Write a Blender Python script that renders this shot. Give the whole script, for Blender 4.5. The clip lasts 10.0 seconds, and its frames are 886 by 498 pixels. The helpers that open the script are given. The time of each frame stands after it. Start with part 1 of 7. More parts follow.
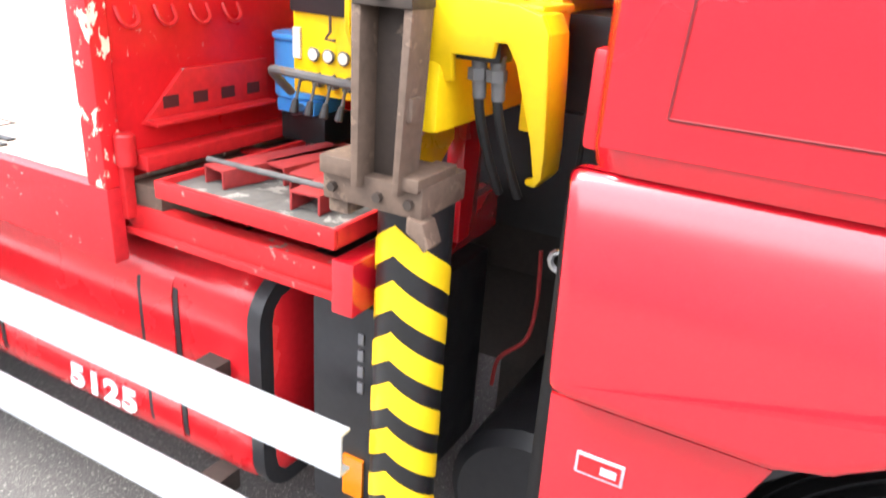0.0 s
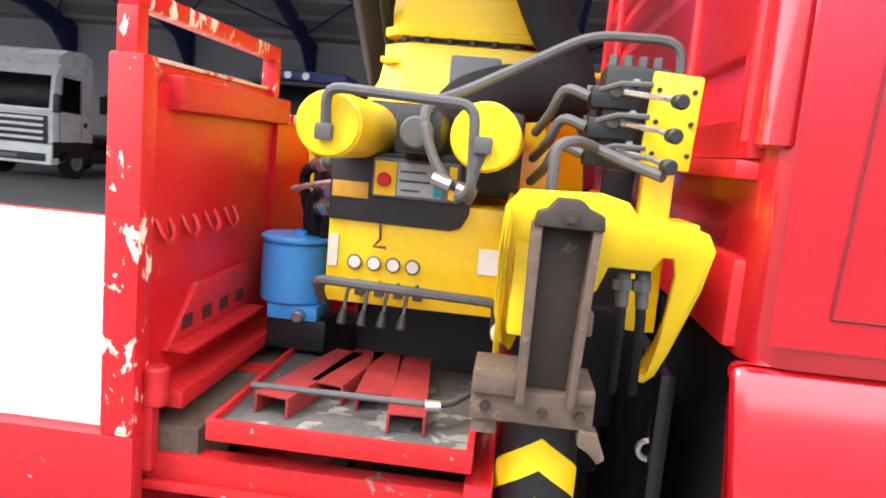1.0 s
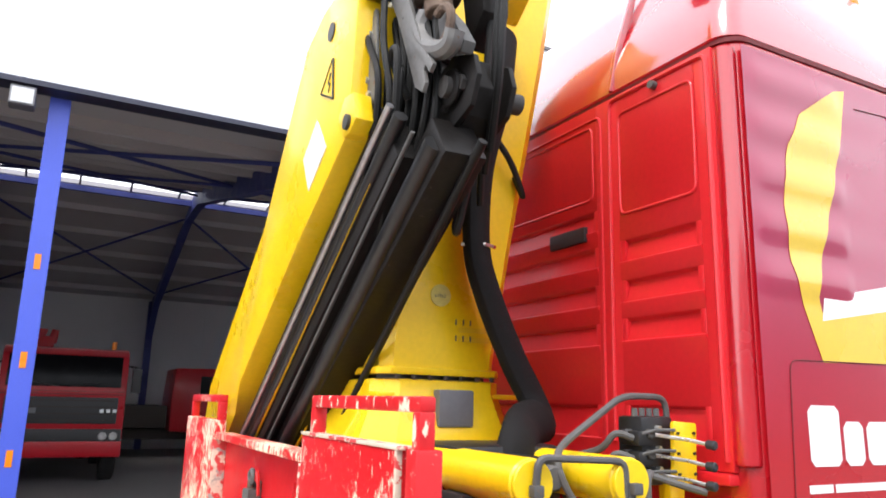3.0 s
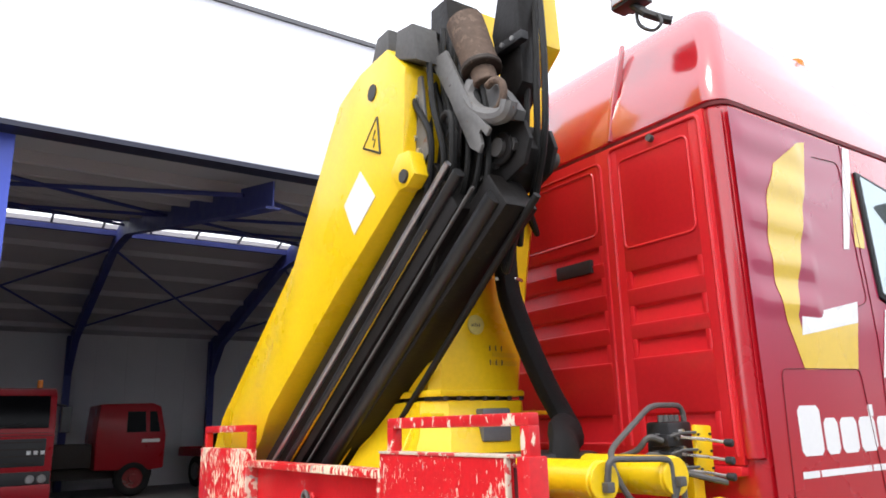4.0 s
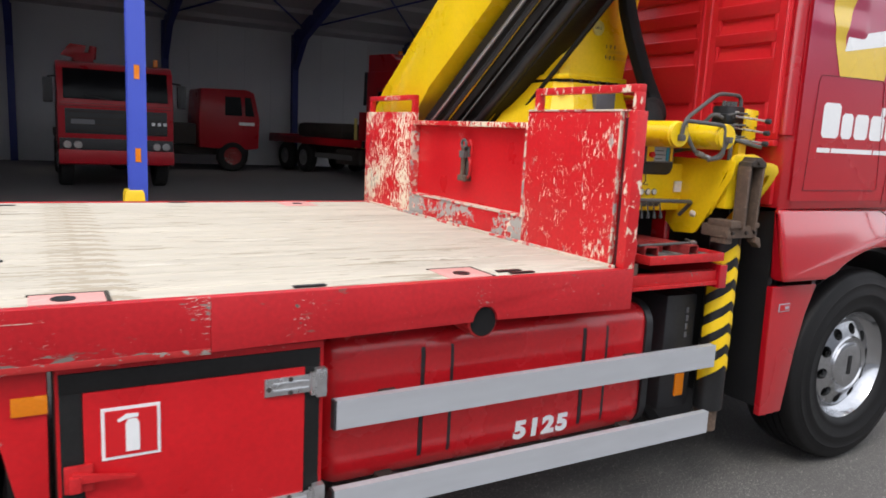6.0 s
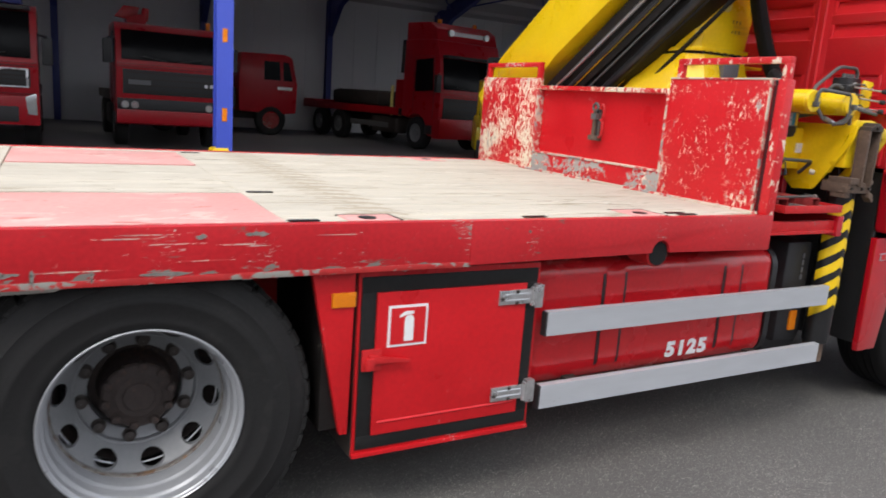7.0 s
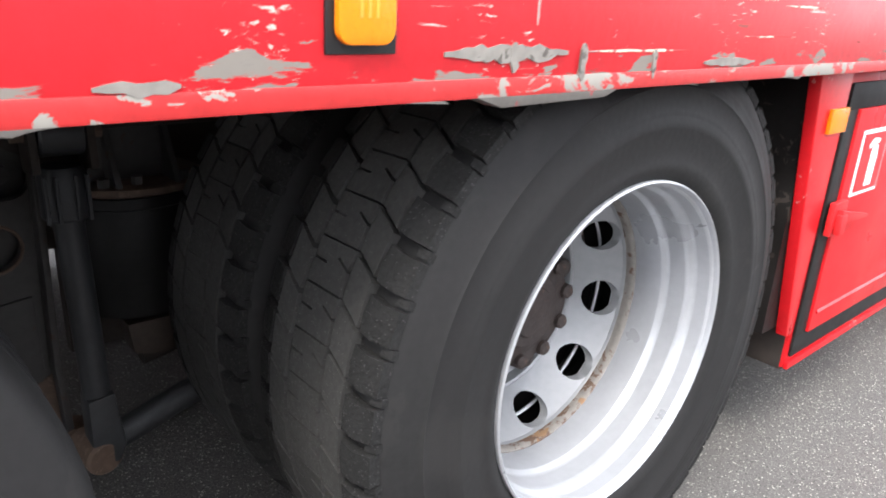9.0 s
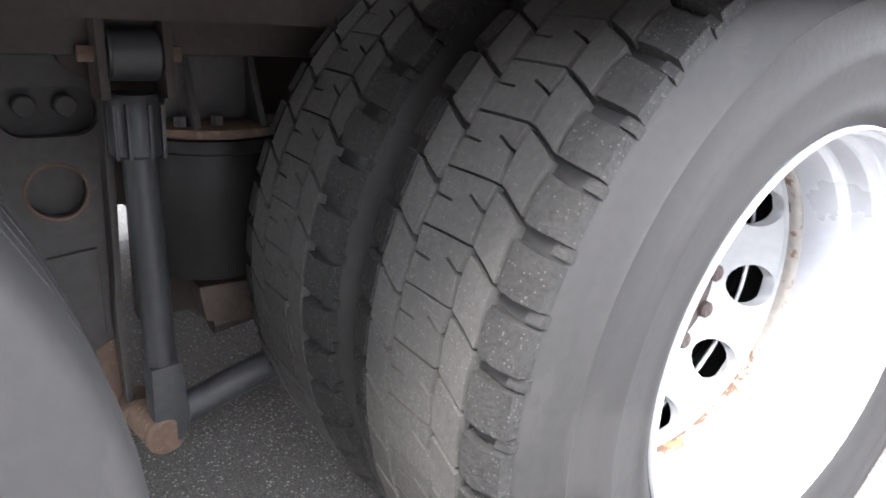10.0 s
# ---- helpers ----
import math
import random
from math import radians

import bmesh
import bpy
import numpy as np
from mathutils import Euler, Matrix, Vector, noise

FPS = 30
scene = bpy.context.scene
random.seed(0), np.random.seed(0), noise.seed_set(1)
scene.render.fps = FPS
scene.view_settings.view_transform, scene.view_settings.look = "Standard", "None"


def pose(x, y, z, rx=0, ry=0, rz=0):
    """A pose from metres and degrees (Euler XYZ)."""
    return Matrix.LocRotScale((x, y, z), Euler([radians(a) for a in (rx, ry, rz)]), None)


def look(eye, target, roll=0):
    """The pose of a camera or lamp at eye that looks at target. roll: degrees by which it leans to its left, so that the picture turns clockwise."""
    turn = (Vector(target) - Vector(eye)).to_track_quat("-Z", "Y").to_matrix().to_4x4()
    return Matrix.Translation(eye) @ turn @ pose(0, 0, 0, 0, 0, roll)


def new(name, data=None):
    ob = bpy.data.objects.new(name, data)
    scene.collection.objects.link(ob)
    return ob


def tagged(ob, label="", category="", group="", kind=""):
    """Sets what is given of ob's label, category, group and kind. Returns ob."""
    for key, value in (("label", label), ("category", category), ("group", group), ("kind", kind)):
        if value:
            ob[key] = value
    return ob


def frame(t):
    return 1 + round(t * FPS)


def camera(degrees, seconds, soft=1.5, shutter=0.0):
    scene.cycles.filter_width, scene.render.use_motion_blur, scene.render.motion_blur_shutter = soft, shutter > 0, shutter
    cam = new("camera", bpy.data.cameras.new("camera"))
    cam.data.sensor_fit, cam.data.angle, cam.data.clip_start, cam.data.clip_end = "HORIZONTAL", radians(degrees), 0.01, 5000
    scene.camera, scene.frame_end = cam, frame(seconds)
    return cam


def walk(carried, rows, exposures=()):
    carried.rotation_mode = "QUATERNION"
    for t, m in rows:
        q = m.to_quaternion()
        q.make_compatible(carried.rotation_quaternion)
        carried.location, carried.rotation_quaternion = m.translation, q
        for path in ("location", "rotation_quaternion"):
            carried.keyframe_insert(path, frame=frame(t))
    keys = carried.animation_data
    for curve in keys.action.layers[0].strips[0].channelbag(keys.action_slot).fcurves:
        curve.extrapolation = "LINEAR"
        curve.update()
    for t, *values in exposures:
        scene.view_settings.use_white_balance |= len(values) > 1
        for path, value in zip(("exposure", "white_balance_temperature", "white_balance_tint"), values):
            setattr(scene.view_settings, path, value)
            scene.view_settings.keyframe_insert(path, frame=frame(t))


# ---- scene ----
cam = camera(63.5, 10.0, soft=1.7, shutter=0.18)
# seconds, eye, target, roll
PATH = [
    (0, (1.254, -0.855, 1.555), (0.395, 0.782, 0.792), 4.0),
    (0.5, (0.91, -0.88, 1.557), (0.346, 0.983, 1.098), 3.3),
    (1, (0.61, -1.015, 1.578), (0.431, 0.957, 1.301), 5.2),
    (1.5, (0.34, -1.111, 1.615), (0.515, 0.874, 1.439), 3.6),
    (2, (0.043, -1.11, 1.672), (0.521, 0.829, 1.779), 3.0),
    (2.5, (-0.267, -1.152, 1.724), (0.484, 0.673, 2.045), 2.7),
    (3, (-0.584, -1.197, 1.761), (0.33, 0.532, 2.181), 1.4),
    (3.2, (-0.698, -1.191, 1.764), (0.271, 0.494, 2.235), -0.4),
    (4.3, (-1.141, -1.298, 1.737), (0.017, 0.263, 2.209), 0.0),
    (4.5, (-1.167, -1.342, 1.717), (0.041, 0.223, 2.018), 2.7),
    (5, (-1.237, -1.558, 1.589), (-0.099, 0.085, 1.522), 4.7),
    (5.5, (-1.473, -1.791, 1.578), (-0.474, -0.085, 1.277), 4.9),
    (5.7, (-1.642, -1.891, 1.572), (-0.671, -0.171, 1.261), 3.5),
    (6.8, (-2.572, -2.037, 1.504), (-1.592, -0.334, 1.127), 2.7),
    (7, (-2.756, -2.075, 1.479), (-1.809, -0.361, 1.077), 4.1),
    (7.5, (-3.15, -1.983, 1.415), (-2.341, -0.234, 0.88), 4.1),
    (8, (-3.372, -1.53, 1.306), (-2.584, 0.208, 0.709), 0.4),
    (8.2, (-3.427, -1.325, 1.247), (-2.544, 0.351, 0.646), -0.9),
    (8.3, (-3.445, -1.227, 1.212), (-2.521, 0.418, 0.585), -0.8),
    (8.5, (-3.479, -1.012, 1.133), (-2.432, 0.536, 0.477), 0.9),
    (8.7, (-3.494, -0.801, 1.065), (-2.345, 0.709, 0.461), 1.3),
    (9, (-3.472, -0.514, 1.018), (-2.211, 0.888, 0.352), 3.1),
    (9.3, (-3.467, -0.395, 0.962), (-2.174, 0.959, 0.246), 7.2),
    (9.5, (-3.453, -0.366, 0.918), (-2.210, 1.038, 0.221), 5.8),
    (10, (-3.421, -0.326, 0.881), (-2.299, 1.189, 0.212), 4.1),
]
EXPOSURES = [(0.0, 2.38), (0.5, 2.02), (1.0, 1.8), (1.5, 1.7), (2.0, 1.45), (2.5, 1.3), (3.2, 1.1), (4.5, 0.65), (5.5, 0.5), (7.0, 0.5), (8.0, 0.97), (8.5, 1.45), (9.0, 1.93), (9.5, 2.82), (10.0, 3.85)]
walk(cam, [(t, look(eye, target, roll)) for t, eye, target, roll in PATH], EXPOSURES)

# ---- light: bright overcast sky with a soft sun behind the clouds ----
world = bpy.data.worlds.new("overcast_sky")
scene.world = world
world.use_nodes = True
wn, wl = world.node_tree.nodes, world.node_tree.links
sky = wn.new("ShaderNodeTexSky")
sky.sky_type, sky.sun_disc = "NISHITA", False
SUN_UP, SUN_ROUND = radians(54), radians(232)
sky.sun_elevation, sky.sun_rotation = SUN_UP, SUN_ROUND
sky.air_density, sky.dust_density = 1.0, 4.0
cloud = wn.new("ShaderNodeMix")
cloud.data_type = "RGBA"
cloud.inputs["Factor"].default_value = 0.8
cloud.inputs["B"].default_value = (11.0, 11.3, 12.2, 1)
wl.new(sky.outputs["Color"], cloud.inputs["A"])
wl.new(cloud.outputs["Result"], wn["Background"].inputs["Color"])
wn["Background"].inputs["Strength"].default_value = 0.12

sun = new("sun", bpy.data.lights.new("sun", "SUN"))
sun.data.energy, sun.data.angle, sun.data.color = 1.1, radians(20), (1.0, 0.96, 0.9)
SUN_WAY = Vector((math.sin(SUN_ROUND) * math.cos(SUN_UP), math.cos(SUN_ROUND) * math.cos(SUN_UP), math.sin(SUN_UP)))
sun.matrix_world = look(SUN_WAY * 30, (0, 0, 0))


# ---- materials ----
def piece_coords(n, l, per_piece):
    """Object coordinates, shifted piece by piece so that no two planks share a grain."""
    coord = n.new("ShaderNodeTexCoord")
    if not per_piece:
        return coord.outputs["Object"]
    info, spread, moved = n.new("ShaderNodeObjectInfo"), n.new("ShaderNodeVectorMath"), n.new("ShaderNodeVectorMath")
    spread.operation, moved.operation = "SCALE", "ADD"
    spread.inputs[0].default_value = (53.0, 31.0, 17.0)
    l.new(info.outputs["Random"], spread.inputs["Scale"])
    l.new(coord.outputs["Object"], moved.inputs[0]), l.new(spread.outputs["Vector"], moved.inputs[1])
    return moved.outputs["Vector"]


def material(name, colour, rough=0.5, metal=0.0, vary=0.15, scale=3.0, fine=60.0, bump=0.1, coat=0.0, stretch=(1, 1, 1), random_hue=0.0):
    """A surface with broad and fine variation of its colour and roughness, and fine relief."""
    m = bpy.data.materials.new(name)
    m.use_nodes = True
    n, l = m.node_tree.nodes, m.node_tree.links
    bsdf = n["Principled BSDF"]
    coord, mapping = piece_coords(n, l, random_hue > 0), n.new("ShaderNodeMapping")
    mapping.inputs["Scale"].default_value = stretch
    l.new(coord, mapping.inputs["Vector"])
    broad, small = n.new("ShaderNodeTexNoise"), n.new("ShaderNodeTexNoise")
    for node, s, d in ((broad, scale, 5), (small, fine, 6)):
        node.inputs["Scale"].default_value, node.inputs["Detail"].default_value = s, d
        l.new(mapping.outputs["Vector"], node.inputs["Vector"])
    add = n.new("ShaderNodeMath")
    add.operation = "ADD"
    l.new(broad.outputs["Fac"], add.inputs[0]), l.new(small.outputs["Fac"], add.inputs[1])
    ramp = n.new("ShaderNodeMapRange")
    ramp.inputs["From Min"].default_value, ramp.inputs["From Max"].default_value = 0.6, 1.4
    ramp.inputs["To Min"].default_value, ramp.inputs["To Max"].default_value = 1 - vary, 1 + vary
    l.new(add.outputs[0], ramp.inputs["Value"])
    last = ramp.outputs["Result"]
    if random_hue:
        info, more = n.new("ShaderNodeObjectInfo"), n.new("ShaderNodeMapRange")
        more.inputs["To Min"].default_value, more.inputs["To Max"].default_value = 1 - random_hue, 1 + random_hue
        l.new(info.outputs["Random"], more.inputs["Value"])
        times = n.new("ShaderNodeMath")
        times.operation = "MULTIPLY"
        l.new(last, times.inputs[0]), l.new(more.outputs["Result"], times.inputs[1])
        last = times.outputs[0]
    tint = n.new("ShaderNodeVectorMath")
    tint.operation = "SCALE"
    tint.inputs[0].default_value = colour
    l.new(last, tint.inputs["Scale"])
    l.new(tint.outputs["Vector"], bsdf.inputs["Base Color"])
    gloss = n.new("ShaderNodeMapRange")
    gloss.inputs["From Min"].default_value, gloss.inputs["From Max"].default_value = 0.3, 0.7
    gloss.inputs["To Min"].default_value, gloss.inputs["To Max"].default_value = max(rough - 0.08, 0.02), min(rough + 0.1, 1)
    l.new(broad.outputs["Fac"], gloss.inputs["Value"])
    l.new(gloss.outputs["Result"], bsdf.inputs["Roughness"])
    bsdf.inputs["Metallic"].default_value = metal
    bsdf.inputs["Coat Weight"].default_value = coat
    bsdf.inputs["Coat Roughness"].default_value = 0.11
    if bump:
        relief = n.new("ShaderNodeBump")
        relief.inputs["Strength"].default_value, relief.inputs["Distance"].default_value = bump, 0.004
        l.new(small.outputs["Fac"], relief.inputs["Height"])
        l.new(relief.outputs["Normal"], bsdf.inputs["Normal"])
    return m


def worn(m, chip_colour, amount, scale=22.0, stretch=(1, 1, 1), second=None, second_amount=0.0, patch=2.5, rough=0.75, low_edge=None, per_piece=False):
    """Chips and scrapes through the coat of m: chip_colour where a fine noise and a broad one meet, and a second layer inside."""
    n, l = m.node_tree.nodes, m.node_tree.links
    bsdf = n["Principled BSDF"]

    def layer(colour, share, seed, size, low=None):
        coord, mapping = piece_coords(n, l, per_piece), n.new("ShaderNodeMapping")
        mapping.inputs["Scale"].default_value, mapping.inputs["Location"].default_value = stretch, (seed, seed * 2, seed * 3)
        l.new(coord, mapping.inputs["Vector"])
        fine, broad = n.new("ShaderNodeTexNoise"), n.new("ShaderNodeTexNoise")
        fine.inputs["Scale"].default_value, fine.inputs["Detail"].default_value, fine.inputs["Roughness"].default_value = size, 7, 0.62
        fine.inputs["Distortion"].default_value = 0.4
        broad.inputs["Scale"].default_value, broad.inputs["Detail"].default_value = patch, 3
        l.new(mapping.outputs["Vector"], fine.inputs["Vector"]), l.new(coord, broad.inputs["Vector"])
        mixed = n.new("ShaderNodeMath")
        mixed.operation = "MULTIPLY_ADD"
        mixed.inputs[1].default_value = 0.6
        l.new(broad.outputs["Fac"], mixed.inputs[0]), l.new(fine.outputs["Fac"], mixed.inputs[2])
        edge = n.new("ShaderNodeMapRange")
        edge.inputs["From Min"].default_value, edge.inputs["From Max"].default_value = 1.02 - share, 1.045 - share
        l.new(mixed.outputs[0], edge.inputs["Value"])
        if low:
            # more wear towards an edge that gets knocked
            apart, near, total = n.new("ShaderNodeSeparateXYZ"), n.new("ShaderNodeMapRange"), n.new("ShaderNodeMath")
            near.inputs["From Min"].default_value, near.inputs["From Max"].default_value = low[0], low[1]
            near.inputs["To Min"].default_value, near.inputs["To Max"].default_value = 0.1, -0.25
            l.new(coord, apart.inputs[0]), l.new(apart.outputs["Z"], near.inputs["Value"])
            total.operation = "ADD"
            l.new(mixed.outputs[0], total.inputs[0]), l.new(near.outputs["Result"], total.inputs[1])
            l.new(total.outputs[0], edge.inputs["Value"])
        under = bsdf.inputs["Base Color"].links[0].from_socket
        mix = n.new("ShaderNodeMix")
        mix.data_type = "RGBA"
        mix.inputs["B"].default_value = (*colour, 1)
        l.new(edge.outputs["Result"], mix.inputs["Factor"]), l.new(under, mix.inputs["A"])
        l.new(mix.outputs["Result"], bsdf.inputs["Base Color"])
        was = bsdf.inputs["Roughness"].links[0].from_socket
        dull = n.new("ShaderNodeMix")
        dull.inputs["B"].default_value = rough
        l.new(edge.outputs["Result"], dull.inputs["Factor"]), l.new(was, dull.inputs["A"])
        l.new(dull.outputs["Result"], bsdf.inputs["Roughness"])

    layer(chip_colour, amount, 3.1, scale)
    if low_edge:
        layer((0.21, 0.19, 0.165), 0.172, 5.3, 38.0, low_edge)
    if second:
        layer(second, second_amount, 7.7, scale * 0.5)
    return m


RED = (0.43, 0.006, 0.014)
red_gloss = material("glossy_red_paint", RED, 0.24, vary=0.05, scale=1.5, bump=0.0, coat=0.9)
red_rear = material("dusty_rear_red_paint", (0.62, 0.012, 0.02), 0.42, vary=0.08, scale=3, bump=0.0, coat=0.25)
red_rear.node_tree.nodes["Principled BSDF"].inputs["Coat IOR"].default_value = 1.5
roof_paint = material("glossy_roof_paint", RED, 0.2, vary=0.05, scale=1.5, bump=0.0, coat=1.0)
roof_paint.node_tree.nodes["Principled BSDF"].inputs["Coat IOR"].default_value = 2.05
red_gloss.node_tree.nodes["Principled BSDF"].inputs["Coat IOR"].default_value = 1.65
red_tank = material("red_tank_paint", (0.54, 0.012, 0.018), 0.26, vary=0.12, scale=4, bump=0.03, coat=0.2)
red_dusty = worn(material("dusty_red_paint", (0.5, 0.017, 0.02), 0.42, vary=0.25, scale=6, bump=0.1), (0.22, 0.17, 0.15), 0.02, 40)
red_box = worn(material("toolbox_red_paint", (0.55, 0.01, 0.015), 0.33, vary=0.12, scale=5, bump=0.04), (0.58, 0.27, 0.25), 0.012, 70, (1, 1, 0.5))
red_edge = worn(worn(material("scraped_red_paint", (0.47, 0.012, 0.018), 0.4, vary=0.22, scale=2.2, bump=0.08), (0.26, 0.07, 0.06), 0.05, 28, (0.25, 1, 1.4), patch=3.0), (0.5, 0.4, 0.35), 0.04, 150, (0.32, 1, 1.1), (0.2, 0.18, 0.16), 0.03, patch=7.0, low_edge=(0.934, 0.985))
red_edge = worn(red_edge, (0.52, 0.42, 0.38), -0.005, 64, (0.1, 1, 1.5), patch=2.4)
red_front_edge = worn(worn(material("red_rail_paint", (0.47, 0.012, 0.018), 0.4, vary=0.22, scale=2.2, bump=0.08), (0.26, 0.07, 0.06), 0.03, 28, (0.25, 1, 1.4), patch=3.0), (0.5, 0.4, 0.35), 0.032, 120, (0.5, 1, 0.9), (0.12, 0.09, 0.075), 0.02, patch=6.0)
red_chipped = worn(material("chipped_red_paint", (0.58, 0.011, 0.016), 0.4, vary=0.15, scale=3, bump=0.08), (0.72, 0.6, 0.46), 0.105, 84, (1, 1.6, 0.42), (0.36, 0.34, 0.31), 0.06, patch=5.0)
red_flaked = worn(material("flaked_red_paint", (0.58, 0.011, 0.016), 0.42, vary=0.15, scale=3, bump=0.08), (0.75, 0.64, 0.48), 0.2, 58, (1, 1.3, 0.5), (0.4, 0.36, 0.3), 0.05, patch=3.5)
red_post = worn(material("knocked_red_paint", (0.58, 0.011, 0.016), 0.42, vary=0.15, scale=3, bump=0.08), (0.74, 0.62, 0.48), 0.14, 36, (1, 1.3, 0.6), (0.4, 0.36, 0.3), 0.04, patch=4.0)
red_scraped = worn(material("scraped_red_rail", (0.54, 0.011, 0.016), 0.42, vary=0.15, scale=3, bump=0.1), (0.7, 0.58, 0.46), 0.14, 50, (1, 0.9, 1), (0.36, 0.34, 0.31), 0.2)
edge_worn = worn(material("rubbed_cream_edge", (0.6, 0.5, 0.4), 0.55, vary=0.2, scale=5, bump=0.12), (0.55, 0.05, 0.05), 0.19, 22, (1, 1, 1), (0.33, 0.31, 0.29), 0.12)
dirt_gap = material("packed_dirt", (0.045, 0.037, 0.028), 0.95, vary=0.4, scale=30, bump=0.4)
dark_joint = material("dark_red_joint", (0.06, 0.006, 0.008), 0.7, vary=0.2, scale=20)
scrape_grey = worn(material("scraped_primer", (0.2, 0.185, 0.165), 0.6, vary=0.25, scale=30, bump=0.2), (0.09, 0.08, 0.07), 0.1, 60)
red_lip = worn(material("worn_lower_lip", (0.44, 0.02, 0.02), 0.45, vary=0.2, scale=3, bump=0.15), (0.27, 0.255, 0.225), 0.15, 34, (0.6, 1, 1))
bare_lip = worn(material("bare_scraped_steel", (0.11, 0.1, 0.09), 0.65, 0.1, vary=0.2, scale=8, bump=0.2), (0.3, 0.05, 0.05), 0.1, 30)
red_faded = worn(material("faded_red_plate", (0.64, 0.31, 0.28), 0.6, vary=0.12, scale=3, bump=0.12), (0.64, 0.42, 0.37), 0.1, 20, (0.5, 1, 1), (0.5, 0.18, 0.16), 0.06)
yellow = worn(material("yellow_crane_paint", (0.84, 0.56, 0.007), 0.32, vary=0.08, scale=4, bump=0.03, coat=0.2), (0.2, 0.13, 0.05), -0.13, 50)
magenta_film = material("printed_side_film", (1.0, 1.0, 1.0), 0.3, vary=0.04, scale=1.2, bump=0.0, coat=0.6)
_n, _l = magenta_film.node_tree.nodes, magenta_film.node_tree.links
_sep, _ramp, _mul = _n.new("ShaderNodeSeparateXYZ"), _n.new("ShaderNodeValToRGB"), _n.new("ShaderNodeMix")
_map = _n.new("ShaderNodeMapRange")
_map.inputs["From Min"].default_value, _map.inputs["From Max"].default_value = 1.62, 2.15
_l.new(_n.new("ShaderNodeTexCoord").outputs["Object"], _sep.inputs[0])
_l.new(_sep.outputs["Z"], _map.inputs["Value"])
_l.new(_map.outputs["Result"], _ramp.inputs["Fac"])
_ramp.color_ramp.elements[0].color, _ramp.color_ramp.elements[1].color = (*RED, 1), (0.34, 0.006, 0.055, 1)
_mul.data_type, _mul.blend_type = "RGBA", "MULTIPLY"
_mul.inputs["Factor"].default_value = 1.0
_old = _n["Principled BSDF"].inputs["Base Color"].links[0].from_socket
_l.new(_ramp.outputs["Color"], _mul.inputs["A"]), _l.new(_old, _mul.inputs["B"])
_l.new(_mul.outputs["Result"], _n["Principled BSDF"].inputs["Base Color"])
red_seam = material("dark_red_gap", (0.13, 0.004, 0.007), 0.6, vary=0.1, bump=0)
red_old = worn(material("dull_old_red_paint", (0.27, 0.022, 0.022), 0.6, vary=0.3, scale=9, bump=0.15), (0.2, 0.16, 0.14), 0.1, 24)
yellow_sign = material("yellow_reflective_film", (0.85, 0.56, 0.01), 0.4, vary=0.05)
yellow_logo = material("yellow_logo_film", (0.74, 0.5, 0.05), 0.25, vary=0.05, bump=0, coat=0.4)
white_film = material("white_lettering_film", (0.8, 0.8, 0.8), 0.3, vary=0.03, bump=0)
black_paint = material("black_satin_paint", (0.012, 0.012, 0.013), 0.4, vary=0.3, scale=8)
black_plastic = material("black_plastic", (0.018, 0.018, 0.02), 0.5, vary=0.25, scale=9)
grey_plastic = material("grey_plastic", (0.13, 0.13, 0.14), 0.5, vary=0.1)
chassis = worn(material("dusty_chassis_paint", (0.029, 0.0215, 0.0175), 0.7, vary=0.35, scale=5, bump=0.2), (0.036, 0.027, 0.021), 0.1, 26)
bracket_grey = worn(material("grey_bracket_paint", (0.085, 0.083, 0.082), 0.65, vary=0.25, scale=6, bump=0.15), (0.12, 0.08, 0.06), 0.06, 26)
rust = worn(material("rusty_steel", (0.1, 0.065, 0.046), 0.75, vary=0.35, scale=9, bump=0.4), (0.15, 0.1, 0.07), 0.15, 40)
greasy_black = worn(material("greasy_black_paint", (0.011, 0.0095, 0.009), 0.5, vary=0.4, scale=9, bump=0.25), (0.045, 0.037, 0.032), 0.05, 34, rough=0.7)
greasy_black.node_tree.nodes["Principled BSDF"].inputs["Specular IOR Level"].default_value = 0.22
dark_rust = worn(material("dark_brown_leg_paint", (0.032, 0.021, 0.015), 0.65, vary=0.35, scale=8, bump=0.3), (0.1, 0.07, 0.05), 0.1, 30)
hook_steel = worn(material("worn_bare_steel", (0.17, 0.166, 0.162), 0.5, 0.4, vary=0.2, scale=10, bump=0.1), (0.2, 0.11, 0.07), 0.08, 30, second=(0.06, 0.055, 0.05), second_amount=0.05)
label_yellow = material("faded_yellow_label", (0.66, 0.56, 0.16), 0.5, vary=0.12, scale=30)
panel_grey = material("pale_panel_film", (0.38, 0.42, 0.47), 0.45, vary=0.1, scale=20)
amber_plate = material("amber_plate_film", (0.55, 0.3, 0.03), 0.5, vary=0.15, scale=40)
sus_grey = worn(material("dusty_grey_axle_paint", (0.046, 0.043, 0.041), 0.7, vary=0.3, scale=6, bump=0.2), (0.055, 0.036, 0.026), 0.11, 24)
damper_grey = material("dark_damper_paint", (0.026, 0.027, 0.029), 0.5, vary=0.25, scale=9, bump=0.1)
steel = material("bare_steel", (0.4, 0.4, 0.42), 0.35, 0.9, vary=0.2, scale=12)
bright_steel = material("zinc_plated_steel", (0.55, 0.55, 0.56), 0.3, 0.8, vary=0.2, scale=20)
aluminium = worn(material("anodised_aluminium", (0.52, 0.54, 0.57), 0.38, 0.35, vary=0.07, scale=2, fine=25, bump=0.02, stretch=(0.2, 1, 1)), (0.36, 0.36, 0.37), -0.03, 40)
